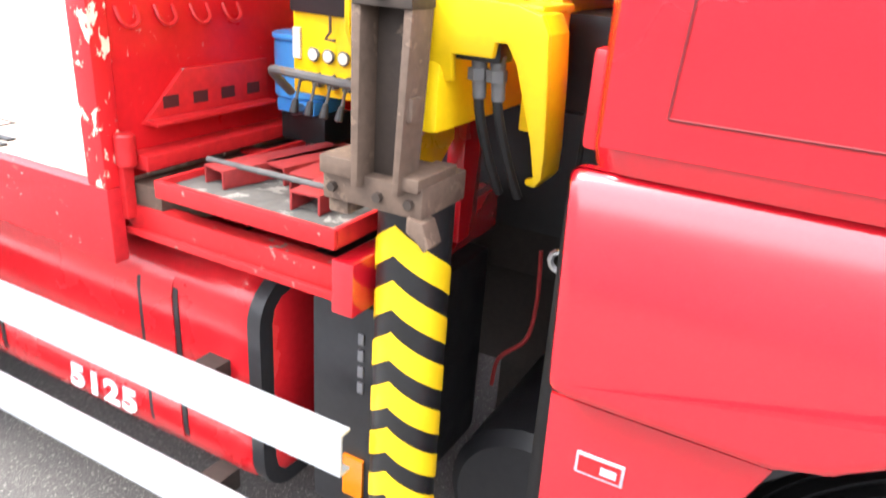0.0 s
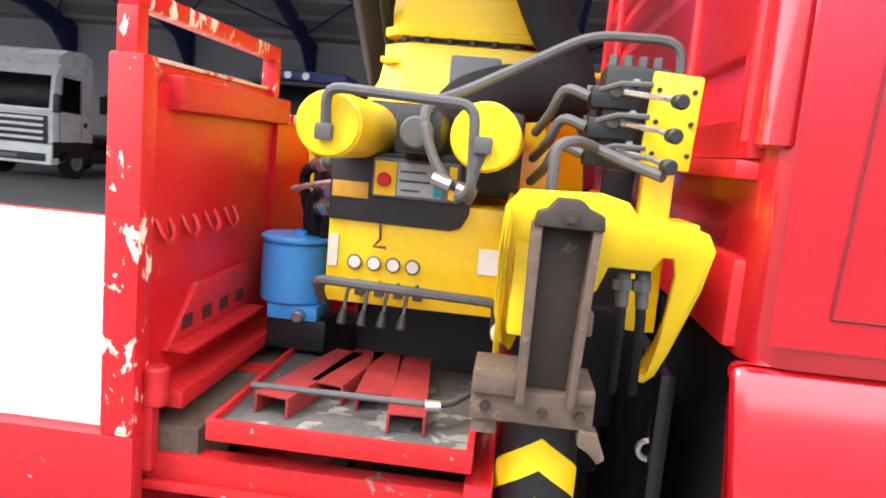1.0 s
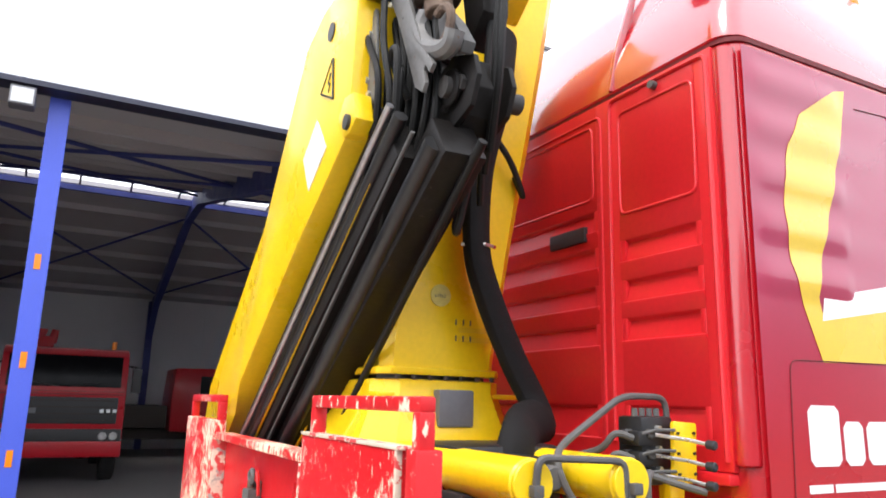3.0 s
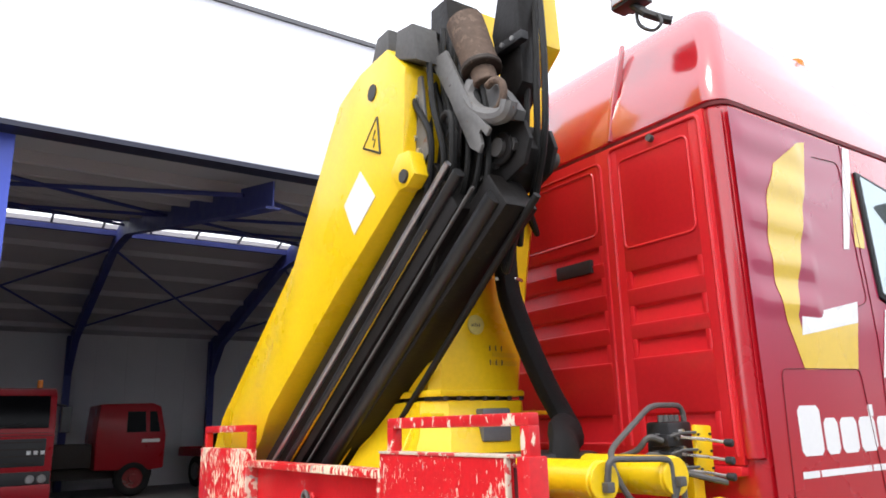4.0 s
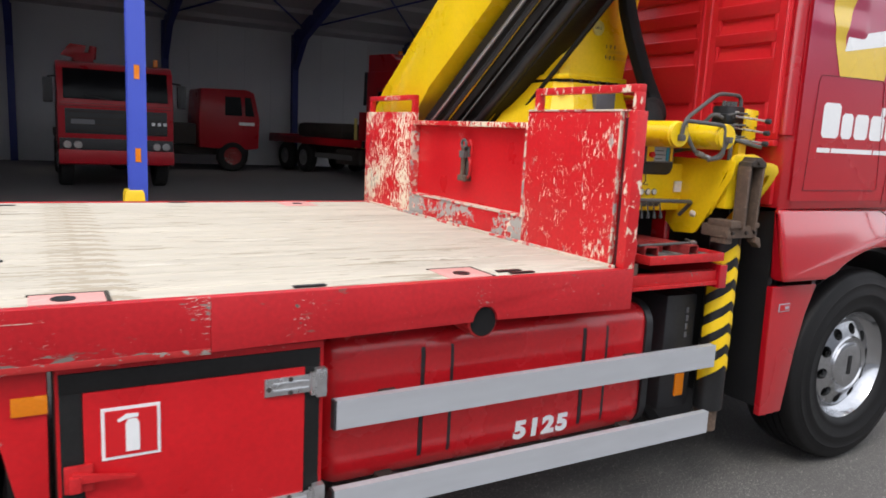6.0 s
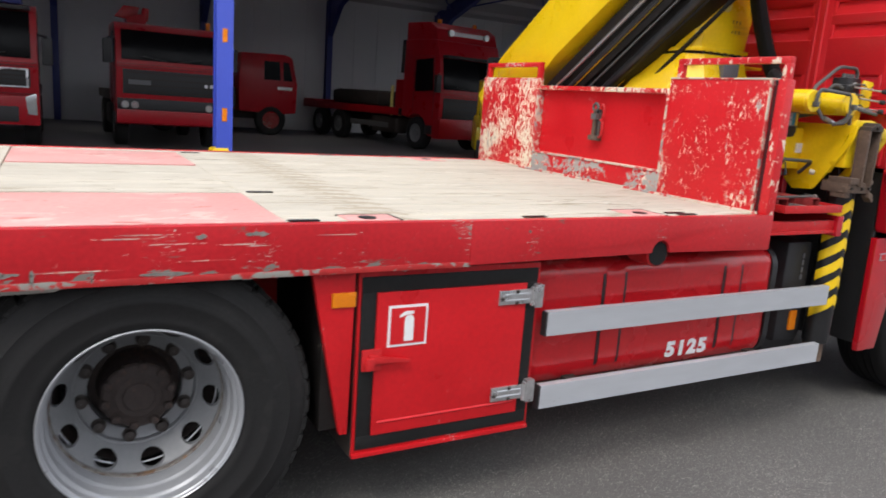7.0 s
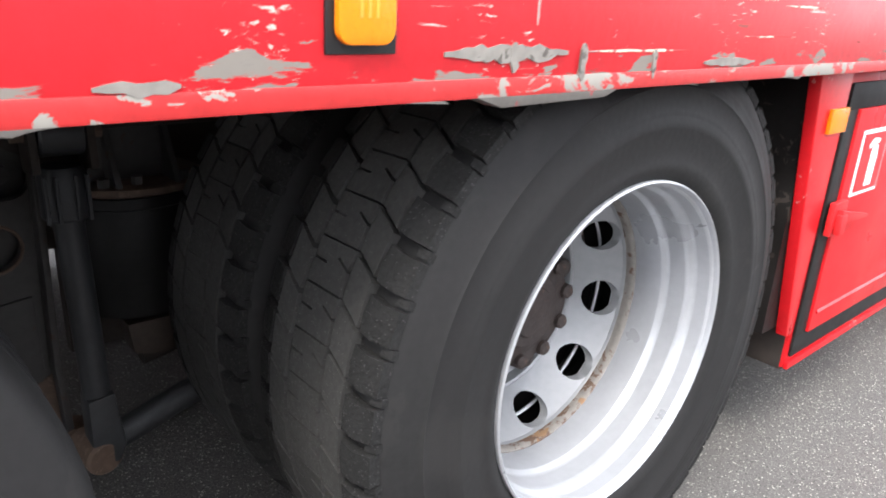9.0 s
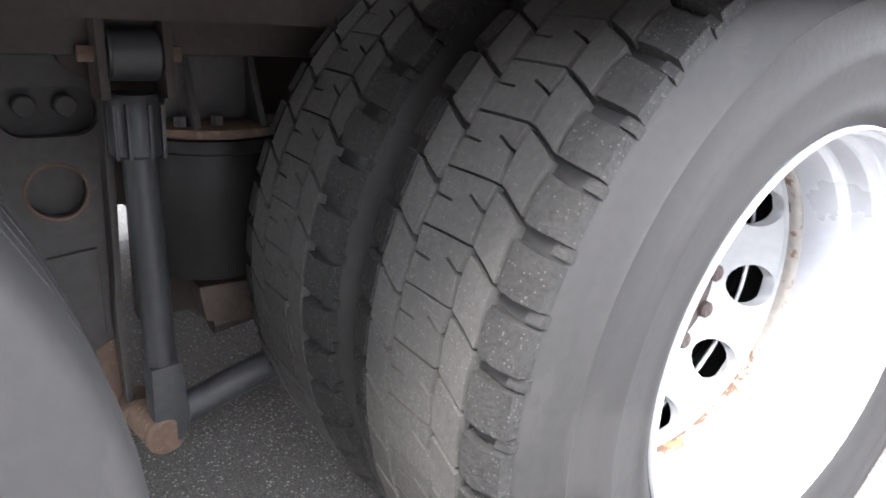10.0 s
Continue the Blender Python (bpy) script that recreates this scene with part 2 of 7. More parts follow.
rim_paint = worn(material("silver_rim_paint", (0.37, 0.38, 0.4), 0.33, 0.35, vary=0.08, scale=6, bump=0.03), (0.3, 0.27, 0.24), -0.16, 60)
# rougher grey than the rim, darkened too for the weaker light inside the dish
disc_paint = worn(material("grey_disc_paint", (0.235, 0.24, 0.25), 0.45, 0.3, vary=0.1, scale=6, bump=0.04), (0.2, 0.17, 0.145), -0.1, 50)
polished_rim = worn(material("polished_rim_metal", (0.5, 0.51, 0.53), 0.17, 0.95, vary=0.12, scale=8, bump=0.02), (0.3, 0.29, 0.28), -0.05, 40)
rubber = worn(material("tyre_rubber", (0.0105, 0.0101, 0.0102), 0.72, vary=0.3, scale=4, fine=90, bump=0.12), (0.0145, 0.0138, 0.0135), 0.13, 5, patch=3.0)
clean_rubber = material("clean_tyre_rubber", (0.0062, 0.006, 0.0064), 0.6, vary=0.2, scale=4, fine=90, bump=0.1)
clean_rubber.node_tree.nodes["Principled BSDF"].inputs["Specular IOR Level"].default_value = 0.3
shoulder_rubber = material("rough_shoulder_rubber", (0.014, 0.0137, 0.0135), 0.8, vary=0.5, scale=40, fine=160, bump=0.6)
tread_rubber = material("dusty_tread_rubber", (0.04, 0.0392, 0.0378), 0.85, vary=0.3, scale=7, fine=120, bump=0.3)
hose_rubber = material("hose_rubber", (0.012, 0.012, 0.012), 0.55, vary=0.3, scale=14, bump=0.15)
hose_sleeve = material("woven_hose_sleeve", (0.009, 0.0085, 0.009), 0.85, vary=0.3, scale=10, fine=220, bump=0.4)
for dull in (red_dusty, red_box, red_edge, red_chipped, red_flaked, red_scraped):
    dull.node_tree.nodes["Principled BSDF"].inputs["Specular IOR Level"].default_value = 0.35
rubber.node_tree.nodes["Principled BSDF"].inputs["Specular IOR Level"].default_value = 0.36
for dull in (hose_sleeve, hose_rubber, tread_rubber, shoulder_rubber):
    dull.node_tree.nodes["Principled BSDF"].inputs["Specular IOR Level"].default_value = 0.25
blue_paint = material("blue_filter_paint", (0.05, 0.3, 0.72), 0.35, vary=0.07, scale=8, coat=0.2)
orange_lens = material("orange_lens", (0.78, 0.22, 0.006), 0.25, vary=0.08, fine=130, bump=0.3)
cream = material("cream_plastic", (0.62, 0.58, 0.5), 0.6)
dusty_floor = worn(material("dusty_tray_mat", (0.085, 0.08, 0.074), 0.85, vary=0.3, scale=10, bump=0.2), (0.22, 0.21, 0.19), 0.16, 14)
teal = material("teal_label", (0.02, 0.3, 0.4), 0.4)
plank_wood = worn(worn(material("weathered_deck_plank", (0.5, 0.455, 0.375), 0.8, vary=0.16, scale=4.5, fine=34, bump=0.12, stretch=(0.22, 1.6, 1), random_hue=0.05), (0.36, 0.315, 0.24), 0.1, 20, (0.16, 1.3, 1), (0.58, 0.54, 0.46), 0.06, per_piece=True), (0.27, 0.235, 0.18), 0.035, 46, (0.12, 1.2, 1), patch=1.6, per_piece=True)
plank_wood = worn(plank_wood, (0.37, 0.315, 0.235), 0.07, 6, (0.5, 1, 1), patch=1.3)
asphalt = material("yard_asphalt", (0.094, 0.089, 0.084), 0.85, vary=0.35, scale=0.7, fine=260, bump=0.4)


def gritty(m, size, share, light, seed=0.0):
    """Loose light grains of stone: single cells of a fine cell pattern, scattered unevenly."""
    n, l = m.node_tree.nodes, m.node_tree.links
    bsdf = n["Principled BSDF"]
    coord, cells, patch = n.new("ShaderNodeTexCoord"), n.new("ShaderNodeTexVoronoi"), n.new("ShaderNodeTexNoise")
    shift = n.new("ShaderNodeMapping")
    shift.inputs["Location"].default_value = (seed, seed * 1.7, seed)
    l.new(coord.outputs["Object"], shift.inputs["Vector"])
    cells.inputs["Scale"].default_value, patch.inputs["Scale"].default_value, patch.inputs["Detail"].default_value = size, 1.7, 4
    l.new(shift.outputs["Vector"], cells.inputs["Vector"]), l.new(coord.outputs["Object"], patch.inputs["Vector"])
    pick = n.new("ShaderNodeSeparateColor")
    l.new(cells.outputs["Color"], pick.inputs["Color"])
    both = n.new("ShaderNodeMath")
    both.operation = "MULTIPLY_ADD"
    both.inputs[1].default_value = 0.5
    l.new(patch.outputs["Fac"], both.inputs[0]), l.new(pick.outputs["Red"], both.inputs[2])
    edge, core, times = n.new("ShaderNodeMapRange"), n.new("ShaderNodeMapRange"), n.new("ShaderNodeMath")
    edge.inputs["From Min"].default_value, edge.inputs["From Max"].default_value = 1.24 - share, 1.27 - share
    core.inputs["From Min"].default_value, core.inputs["From Max"].default_value = 0.45, 0.35
    l.new(both.outputs[0], edge.inputs["Value"]), l.new(cells.outputs["Distance"], core.inputs["Value"])
    times.operation = "MULTIPLY"
    l.new(edge.outputs["Result"], times.inputs[0]), l.new(core.outputs["Result"], times.inputs[1])
    mix = n.new("ShaderNodeMix")
    mix.data_type = "RGBA"
    mix.inputs["B"].default_value = (*light, 1)
    under = bsdf.inputs["Base Color"].links[0].from_socket
    l.new(times.outputs[0], mix.inputs["Factor"]), l.new(under, mix.inputs["A"])
    l.new(mix.outputs["Result"], bsdf.inputs["Base Color"])


gritty(asphalt, 260.0, 0.42, (0.19, 0.183, 0.17))
gritty(asphalt, 170.0, 0.14, (0.35, 0.335, 0.305), 4.0)
gritty(asphalt, 230.0, 0.3, (0.045, 0.043, 0.042), 9.0)
gritty(tread_rubber, 420.0, 0.1, (0.075, 0.073, 0.07), 2.0)
gritty(shoulder_rubber, 420.0, 0.14, (0.05, 0.049, 0.048), 3.0)
shop_floor = material("hangar_concrete", (0.15, 0.144, 0.14), 0.7, vary=0.2, scale=0.5, fine=40)
cladding = material("white_cladding", (0.72, 0.74, 0.8), 0.45, vary=0.04, scale=0.4, bump=0.0)
yard_cladding = material("grey_yard_cladding", (0.3, 0.31, 0.33), 0.55, vary=0.08, scale=0.3)
wall_grey = material("grey_wall_cladding", (0.64, 0.64, 0.65), 0.6, vary=0.06, scale=0.3)
roof_under = material("dark_roof_sheet", (0.45, 0.43, 0.44), 0.7, vary=0.1, scale=0.4)
blue_steel = material("blue_painted_steel", (0.06, 0.1, 0.55), 0.4, vary=0.08, scale=2)
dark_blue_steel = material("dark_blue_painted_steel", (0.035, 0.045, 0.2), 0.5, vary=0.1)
edge_trim = material("dark_edge_trim", (0.02, 0.022, 0.045), 0.5, vary=0.1)
glass_dark = material("tinted_window_glass", (0.01, 0.012, 0.014), 0.06, vary=0.05, bump=0, coat=0.5)
mirror_glass = material("reflecting_window_glass", (0.42, 0.5, 0.52), 0.06, 0.75, vary=0.05, bump=0)
hub_rust = worn(material("dark_hub_grease", (0.027, 0.018, 0.0155), 0.7, vary=0.5, scale=24, bump=0.9), (0.06, 0.034, 0.025), 0.12, 60)
nut_steel = material("dark_nut_steel", (0.045, 0.036, 0.032), 0.6, 0.1, vary=0.3, scale=30)
rust_ring = worn(material("rusty_weld_ring", (0.2, 0.185, 0.17), 0.65, 0.1, vary=0.3), (0.1, 0.06, 0.04), 0.18, 40, second=(0.22, 0.13, 0.07), second_amount=0.06)
far_glass = material("dark_windscreen_glass", (0.004, 0.004, 0.005), 0.2, vary=0.05, bump=0)
far_glass.node_tree.nodes["Principled BSDF"].inputs["Specular IOR Level"].default_value = 0.1
white_paint = material("white_truck_paint", (0.72, 0.72, 0.72), 0.3, vary=0.05, coat=0.3)
lamp_glass = material("clear_lamp_glass", (0.5, 0.5, 0.5), 0.15, 0.5, vary=0.2, scale=30)
red_film = material("red_sticker_film", (0.6, 0.01, 0.015), 0.35, vary=0.04)
plate_yellow = material("yellow_plate_film", (0.75, 0.5, 0.02), 0.4, vary=0.05)

glass = bpy.data.materials.new("window_glass")
glass.use_nodes = True
gb = glass.node_tree.nodes["Principled BSDF"]
gb.inputs["Base Color"].default_value, gb.inputs["Roughness"].default_value = (0.75, 0.85, 0.85, 1), 0.02
gb.inputs["Transmission Weight"].default_value, gb.inputs["IOR"].default_value = 1.0, 1.3


# ---- building blocks ----
def merge(bm, tmp):
    me = bpy.data.meshes.new("tmp")
    tmp.to_mesh(me)
    bm.from_mesh(me)
    bpy.data.meshes.remove(me)
    tmp.free()
    return bm


def box(x0, x1, y0, y1, z0, z1, bev=0.0, bm=None, seg=2):
    tmp = bmesh.new()
    bmesh.ops.create_cube(tmp, size=1.0, matrix=Matrix.LocRotScale(((x0 + x1) / 2, (y0 + y1) / 2, (z0 + z1) / 2), None, (abs(x1 - x0), abs(y1 - y0), abs(z1 - z0))))
    if bev:
        bmesh.ops.bevel(tmp, geom=tmp.edges[:], offset=bev, segments=seg, affect="EDGES", profile=0.6)
    return merge(bm, tmp) if bm else tmp


def prism(pts, axis, a, b, bev=0.0, bm=None, seg=2):
    """A flat outline pushed from a to b along an axis; its points are the two other coordinates in order."""
    place = {"x": lambda p, c: (c, p[0], p[1]), "y": lambda p, c: (p[0], c, p[1]), "z": lambda p, c: (p[0], p[1], c)}[axis]
    tmp = bmesh.new()
    lower, upper = [tmp.verts.new(place(p, a)) for p in pts], [tmp.verts.new(place(p, b)) for p in pts]
    tmp.faces.new(lower), tmp.faces.new(upper[::-1])
    for i in range(len(pts)):
        j = (i + 1) % len(pts)
        tmp.faces.new((lower[i], upper[i], upper[j], lower[j]))
    bmesh.ops.recalc_face_normals(tmp, faces=tmp.faces[:])
    if bev:
        bmesh.ops.bevel(tmp, geom=tmp.edges[:], offset=bev, segments=seg, affect="EDGES", profile=0.6)
    return merge(bm, tmp) if bm else tmp


def loft(rings, bm=None, caps=True):
    tmp = bmesh.new()
    made = [[tmp.verts.new(p) for p in ring] for ring in rings]
    for one, two in zip(made, made[1:]):
        count = len(one)
        for i in range(count):
            j = (i + 1) % count
            tmp.faces.new((one[i], one[j], two[j], two[i]))
    if caps:
        tmp.faces.new(made[0][::-1]), tmp.faces.new(made[-1])
    bmesh.ops.recalc_face_normals(tmp, faces=tmp.faces[:])
    return merge(bm, tmp) if bm else tmp


def cyl(p0, p1, r0, r1=None, seg=20, bev=0.0, bm=None):
    p0, p1 = Vector(p0), Vector(p1)
    r1 = r0 if r1 is None else r1
    turn = (p1 - p0).to_track_quat("Z", "Y").to_matrix()
    length = (p1 - p0).length
    prof = [(r0, 0.0), (r1, length)]
    if bev:
        prof = [(r0 - bev, 0.0), (r0, bev), (r1, length - bev), (r1 - bev, length)]
    rings = [[p0 + turn @ Vector((r * math.cos(2 * math.pi * k / seg), r * math.sin(2 * math.pi * k / seg), h)) for k in range(seg)] for r, h in prof]
    return loft(rings, bm)


def smooth_line(pts, steps=6):
    """A soft curve through the points."""
    pts = [Vector(p) for p in pts]
    ext = [pts[0] * 2 - pts[1]] + pts + [pts[-1] * 2 - pts[-2]]
    out = []
    for i in range(1, len(ext) - 2):
        a, b, c, d = ext[i - 1:i + 3]
        for k in range(steps):
            t = k / steps
            out.append(0.5 * (2 * b + (c - a) * t + (2 * a - 5 * b + 4 * c - d) * t * t + (3 * b - a - 3 * c + d) * t ** 3))
    return out + [pts[-1]]


def round_corners(pts, r, steps=4):
    pts = [Vector(p) for p in pts]
    out = [pts[0]]
    for a, b, c in zip(pts, pts[1:], pts[2:]):
        u, v = (a - b), (c - b)
        s = b + u.normalized() * min(r, u.length / 2)
        e = b + v.normalized() * min(r, v.length / 2)
        out += [s * (1 - t) ** 2 + b * 2 * t * (1 - t) + e * t * t for t in (k / steps for k in range(steps + 1))]
    return out + [pts[-1]]


def tube(pts, r, seg=8, bm=None, flat=1.0):
    pts = [Vector(p) for p in pts]
    ways = [(b - a).normalized() for a, b in zip(pts, pts[1:])]
    ways = [ways[0]] + [(a + b).normalized() for a, b in zip(ways, ways[1:])] + [ways[-1]]
    side = ways[0].orthogonal().normalized()
    rings = []
    for p, w in zip(pts, ways):
        side = (side - w * side.dot(w)).normalized()
        up = w.cross(side)
        rings.append([p + r * (side * math.cos(2 * math.pi * k / seg) + flat * up * math.sin(2 * math.pi * k / seg)) for k in range(seg)])
    return loft(rings, bm)


def lathe(prof, seg=48, bm=None, caps=False):
    """Turns a line of (radius, y) round the y axis."""
    rings = [[(r * math.cos(2 * math.pi * k / seg), y, r * math.sin(2 * math.pi * k / seg)) for k in range(seg)] for r, y in prof]
    return loft(rings, bm, caps)


def arc(cx, cy, r, a0, a1, n):
    return [(cx + r * math.cos(radians(a0 + (a1 - a0) * k / n)), cy + r * math.sin(radians(a0 + (a1 - a0) * k / n))) for k in range(n + 1)]


def mesh_of(name, bm, mat, sharp=35):
    me = bpy.data.meshes.new(name)
    bm.to_mesh(me)
    bm.free()
    me.materials.append(mat)
    me.shade_smooth()
    me.set_sharp_from_angle(angle=radians(sharp))
    return me


def part(name, bm, mat, parent, label="", at=None, sharp=35):
    """One mesh object under a thing or a part."""
    ob = new(name, mesh_of(name, bm, mat, sharp) if isinstance(bm, bmesh.types.BMesh) else bm)
    ob.parent = parent
    if at is not None:
        ob.matrix_basis = at if isinstance(at, Matrix) else Matrix.Translation(at)
    if label:
        ob["label"] = label
    return ob


def thing(name, label, category, at=(0, 0, 0), group="", kind=""):
    ob = new(name)
    ob.location = at
    return tagged(ob, label, category, group, kind)


def structure(name, bm, mat, label, category, sharp=35):
    return tagged(new(name, mesh_of(name, bm, mat, sharp)), label, category, kind="structure")


# ---- yard and hangar ----
GROUND = -0.034
ground = bmesh.new()
bmesh.ops.create_grid(ground, x_segments=2, y_segments=2, size=400)
bmesh.ops.translate(ground, verts=ground.verts[:], vec=(0, 0, GROUND))
structure("ground", ground, asphalt, "grey asphalt yard with light grit", "ground")
EAVE, RIDGE, BACK = (7.2, 4.95), (18.0, 7.2), (26.0, 5.1)
X0, X1 = -30.0, 36.0
structure("floor", box(X0, X1, EAVE[0], BACK[0] + 0.2, GROUND - 0.02, GROUND + 0.012), shop_floor, "dark concrete hangar floor", "floor")
back = bmesh.new()
box(X0, X1, BACK[0], BACK[0] + 0.15, GROUND, BACK[1] + 0.1, bm=back)
for k in range(66):
    box(X0 + k, X0 + k + 0.5, BACK[0] - 0.02, BACK[0], 1.25, BACK[1], bm=back)
structure("wall_north", back, wall_grey, "grey profiled sheet wall at the back of the hangar", "wall")
structure("wall_rail", box(X0, X1, BACK[0] - 0.1, BACK[0] - 0.02, 1.15, 1.25), wall_grey, "horizontal rail on the back wall of the hangar", "wall rail")
gable = [(EAVE[0], GROUND), (BACK[0], GROUND), BACK, RIDGE, EAVE]
structure("wall_west", prism(gable, "x", X0 - 0.2, X0), wall_grey, "grey sheet gable wall of the hangar", "wall")
structure("wall_east", prism(gable, "x", X1, X1 + 0.2), wall_grey, "grey sheet gable wall of the hangar", "wall")
roof = bmesh.new()
prism([EAVE, RIDGE, (RIDGE[0], RIDGE[1] + 0.12), (EAVE[0], EAVE[1] + 0.12)], "x", X0, X1, bm=roof)
fall = (BACK[1] - RIDGE[1]) / (BACK[0] - RIDGE[0])
y1 = RIDGE[0] + 0.72
prism([(y1, RIDGE[1] + fall * 0.72), BACK, (BACK[0], BACK[1] + 0.12), (y1, RIDGE[1] + fall * 0.72 + 0.12)], "x", X0, X1, bm=roof)
rise = (RIDGE[1] - EAVE[1]) / (RIDGE[0] - EAVE[0])
for k in range(1, 8):
    y = EAVE[0] + 1.4 * k
    box(X0, X1, y, y + 0.08, EAVE[1] + rise * (y - EAVE[0]) - 0.16, EAVE[1] + rise * (y - EAVE[0]) + 0.02, bm=roof)
for k in range(1, 6):
    y = RIDGE[0] + 0.4 + 1.35 * k
    box(X0, X1, y, y + 0.08, RIDGE[1] + fall * (y - RIDGE[0]) - 0.16, RIDGE[1] + fall * (y - RIDGE[0]) + 0.02, bm=roof)
structure("ceiling", roof, roof_under, "dark sheet roof of the hangar seen from below", "roof")
structure("roof_fascia", box(X0, X1, 6.9, 7.1, 4.93, 7.0), cladding, "tall white sheet fascia above the hangar opening", "fascia")
structure("trim", box(X0, X1, 6.88, 7.14, 4.87, 4.93), edge_trim, "dark drip edge under the hangar fascia", "trim")
structure("roof_capping", box(X0, X1, 6.87, 7.15, 7.0, 7.06), grey_plastic, "grey capping on the hangar fascia", "trim")

# sheet-clad building added behind the camera, unseen, to dim reflections on the cab
south = bmesh.new()
box(-60, 50, -19.3, -19.0, GROUND, 6.5, bm=south)
for k in range(21):
    box(-60, 50, -19.0, -18.96, 0.2 + 0.3 * k, 0.35 + 0.3 * k, bm=south)
structure("wall_south", south, yard_cladding, "added unseen grey profiled wall that dims reflections on the cab side", "wall")

sky_strip = thing("roof_light", "open light strip with thin mullions along the hangar ridge", "roof light", (0, RIDGE[0], RIDGE[1]), kind="structure")
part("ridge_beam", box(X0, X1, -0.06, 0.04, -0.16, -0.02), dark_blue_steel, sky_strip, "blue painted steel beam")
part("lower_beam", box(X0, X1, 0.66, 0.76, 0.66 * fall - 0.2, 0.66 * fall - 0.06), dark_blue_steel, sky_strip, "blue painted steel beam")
mullion = mesh_of("mullion", prism([(0.02, -0.02), (0.7, 0.7 * fall - 0.02), (0.7, 0.7 * fall + 0.03), (0.02, 0.03)], "x", -0.025, 0.025), grey_plastic)
for k in range(55):
    part("mullion", mullion, None, sky_strip, at=(X0 + 0.6 + 1.2 * k, 0, 0))


def frame_of_hall(x):
    """A dark blue portal frame: rafters on both roof slopes and the rear column."""
    ob = thing("portal_frame", "dark blue steel portal frame carrying the hangar roof", "steel frame", (x, 0, 0), "hangar frames", "structure")
    d = 0.42
    web = bmesh.new()
    prism([(7.3, 4.55), (8.6, 4.8), (17.0, 6.5), (18.0, 6.5), (19.0, 6.45), (24.6, 4.75), (25.7, 3.7), (25.98, 3.7), (25.98, 5.1), (18.0, 7.15), (7.3, 4.9)], "x", -0.01, 0.01, bm=web)
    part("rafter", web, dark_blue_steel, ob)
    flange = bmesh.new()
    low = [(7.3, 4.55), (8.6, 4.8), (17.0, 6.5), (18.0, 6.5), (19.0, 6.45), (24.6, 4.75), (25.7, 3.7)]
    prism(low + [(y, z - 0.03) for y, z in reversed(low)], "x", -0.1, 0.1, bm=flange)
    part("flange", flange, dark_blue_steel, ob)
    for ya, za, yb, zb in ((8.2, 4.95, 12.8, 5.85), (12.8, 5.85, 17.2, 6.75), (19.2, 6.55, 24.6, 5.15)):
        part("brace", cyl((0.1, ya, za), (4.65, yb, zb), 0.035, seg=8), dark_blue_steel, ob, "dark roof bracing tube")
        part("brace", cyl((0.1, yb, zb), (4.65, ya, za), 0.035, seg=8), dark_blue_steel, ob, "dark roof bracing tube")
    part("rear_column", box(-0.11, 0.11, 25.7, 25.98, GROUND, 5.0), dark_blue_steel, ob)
    return ob


for k in range(-6, 7):
    frame_of_hall(2.15 + 4.75 * k)


def front_post(x):
    """A slim front post with a yellow guarded foot."""
    ob = thing("front_post", "bright blue steel hangar post with a yellow foot", "post", (x, 7.25, 0), "hangar posts", "structure")
    post = part("post", prism([(-0.1, -0.1), (0.1, -0.1), (0.1, -0.085), (0.008, -0.085), (0.008, 0.085), (0.1, 0.085), (0.1, 0.1), (-0.1, 0.1), (-0.1, 0.085), (-0.008, 0.085), (-0.008, -0.085), (-0.1, -0.085)], "z", GROUND, 4.9), blue_steel, ob)
    part("foot_guard", loft([[(-0.19, -0.16, GROUND), (0.09, -0.16, GROUND), (0.09, 0.12, GROUND), (-0.19, 0.12, GROUND)], [(-0.15, -0.14, 0.68), (0.06, -0.14, 0.68), (0.06, 0.12, 0.68), (-0.15, 0.12, 0.68)], [(-0.13, -0.12, 0.72), (0.04, -0.12, 0.72), (0.04, 0.1, 0.72), (-0.13, 0.1, 0.72)]]), yellow_sign, ob, "yellow painted foot guard")
    for z in (1.05, 2.0, 3.0):
        part("reflector", box(-0.03, 0.03, -0.106, -0.101, z, z + 0.16), orange_lens, ob, "orange reflector strip")
    return ob


for k in range(-3, 4):
    front_post(-0.88 + 9.5 * k)

flood = thing("floodlight", "grey floodlight fixed under the hangar roof edge", "floodlight", (-1.22, 7.0, 4.74))
part("housing", box(-0.12, 0.12, -0.1, 0.1, -0.1, 0.11, 0.02), grey_plastic, flood)
part("glass", box(-0.1, 0.1, -0.108, -0.1, -0.08, 0.08), lamp_glass, flood)
part("bracket", box(-0.02, 0.02, -0.02, 0.02, 0.1, 0.14), grey_plastic, flood)


# ---- the crane truck ----
truck = thing("flatbed_truck", "red flatbed truck with a yellow folded loading crane behind the cab", "truck")

# deck: frame, edge rails, planks, plates
TOP, LOW, TAIL = 1.085, 0.93, -6.2
bed = part("bed_frame", box(TAIL, -0.02, 0.75, 0.9, 0.82, 1.04), chassis, truck, "dark steel deck frame")
for x in [-0.15 - 0.55 * k for k in range(11)]:
    part("cross_member", box(x - 0.03, x + 0.03, 0.05, 2.43, 0.95, 1.045), chassis, bed)
notch = [(-0.6 + 0.048 * math.cos(radians(a)), LOW + 0.01 + 0.052 * math.sin(radians(a))) for a in range(0, 181, 20)]
part("edge_rail", prism([(0.06, LOW), (0.06, TOP + 0.002), (-1.5, TOP + 0.002), (-1.5, LOW)] + [(x, max(z, LOW)) for x, z in reversed(notch)], "y", 0.0, 0.035, 0.003), red_front_edge, bed, "red edge rail with a few chips in its paint")
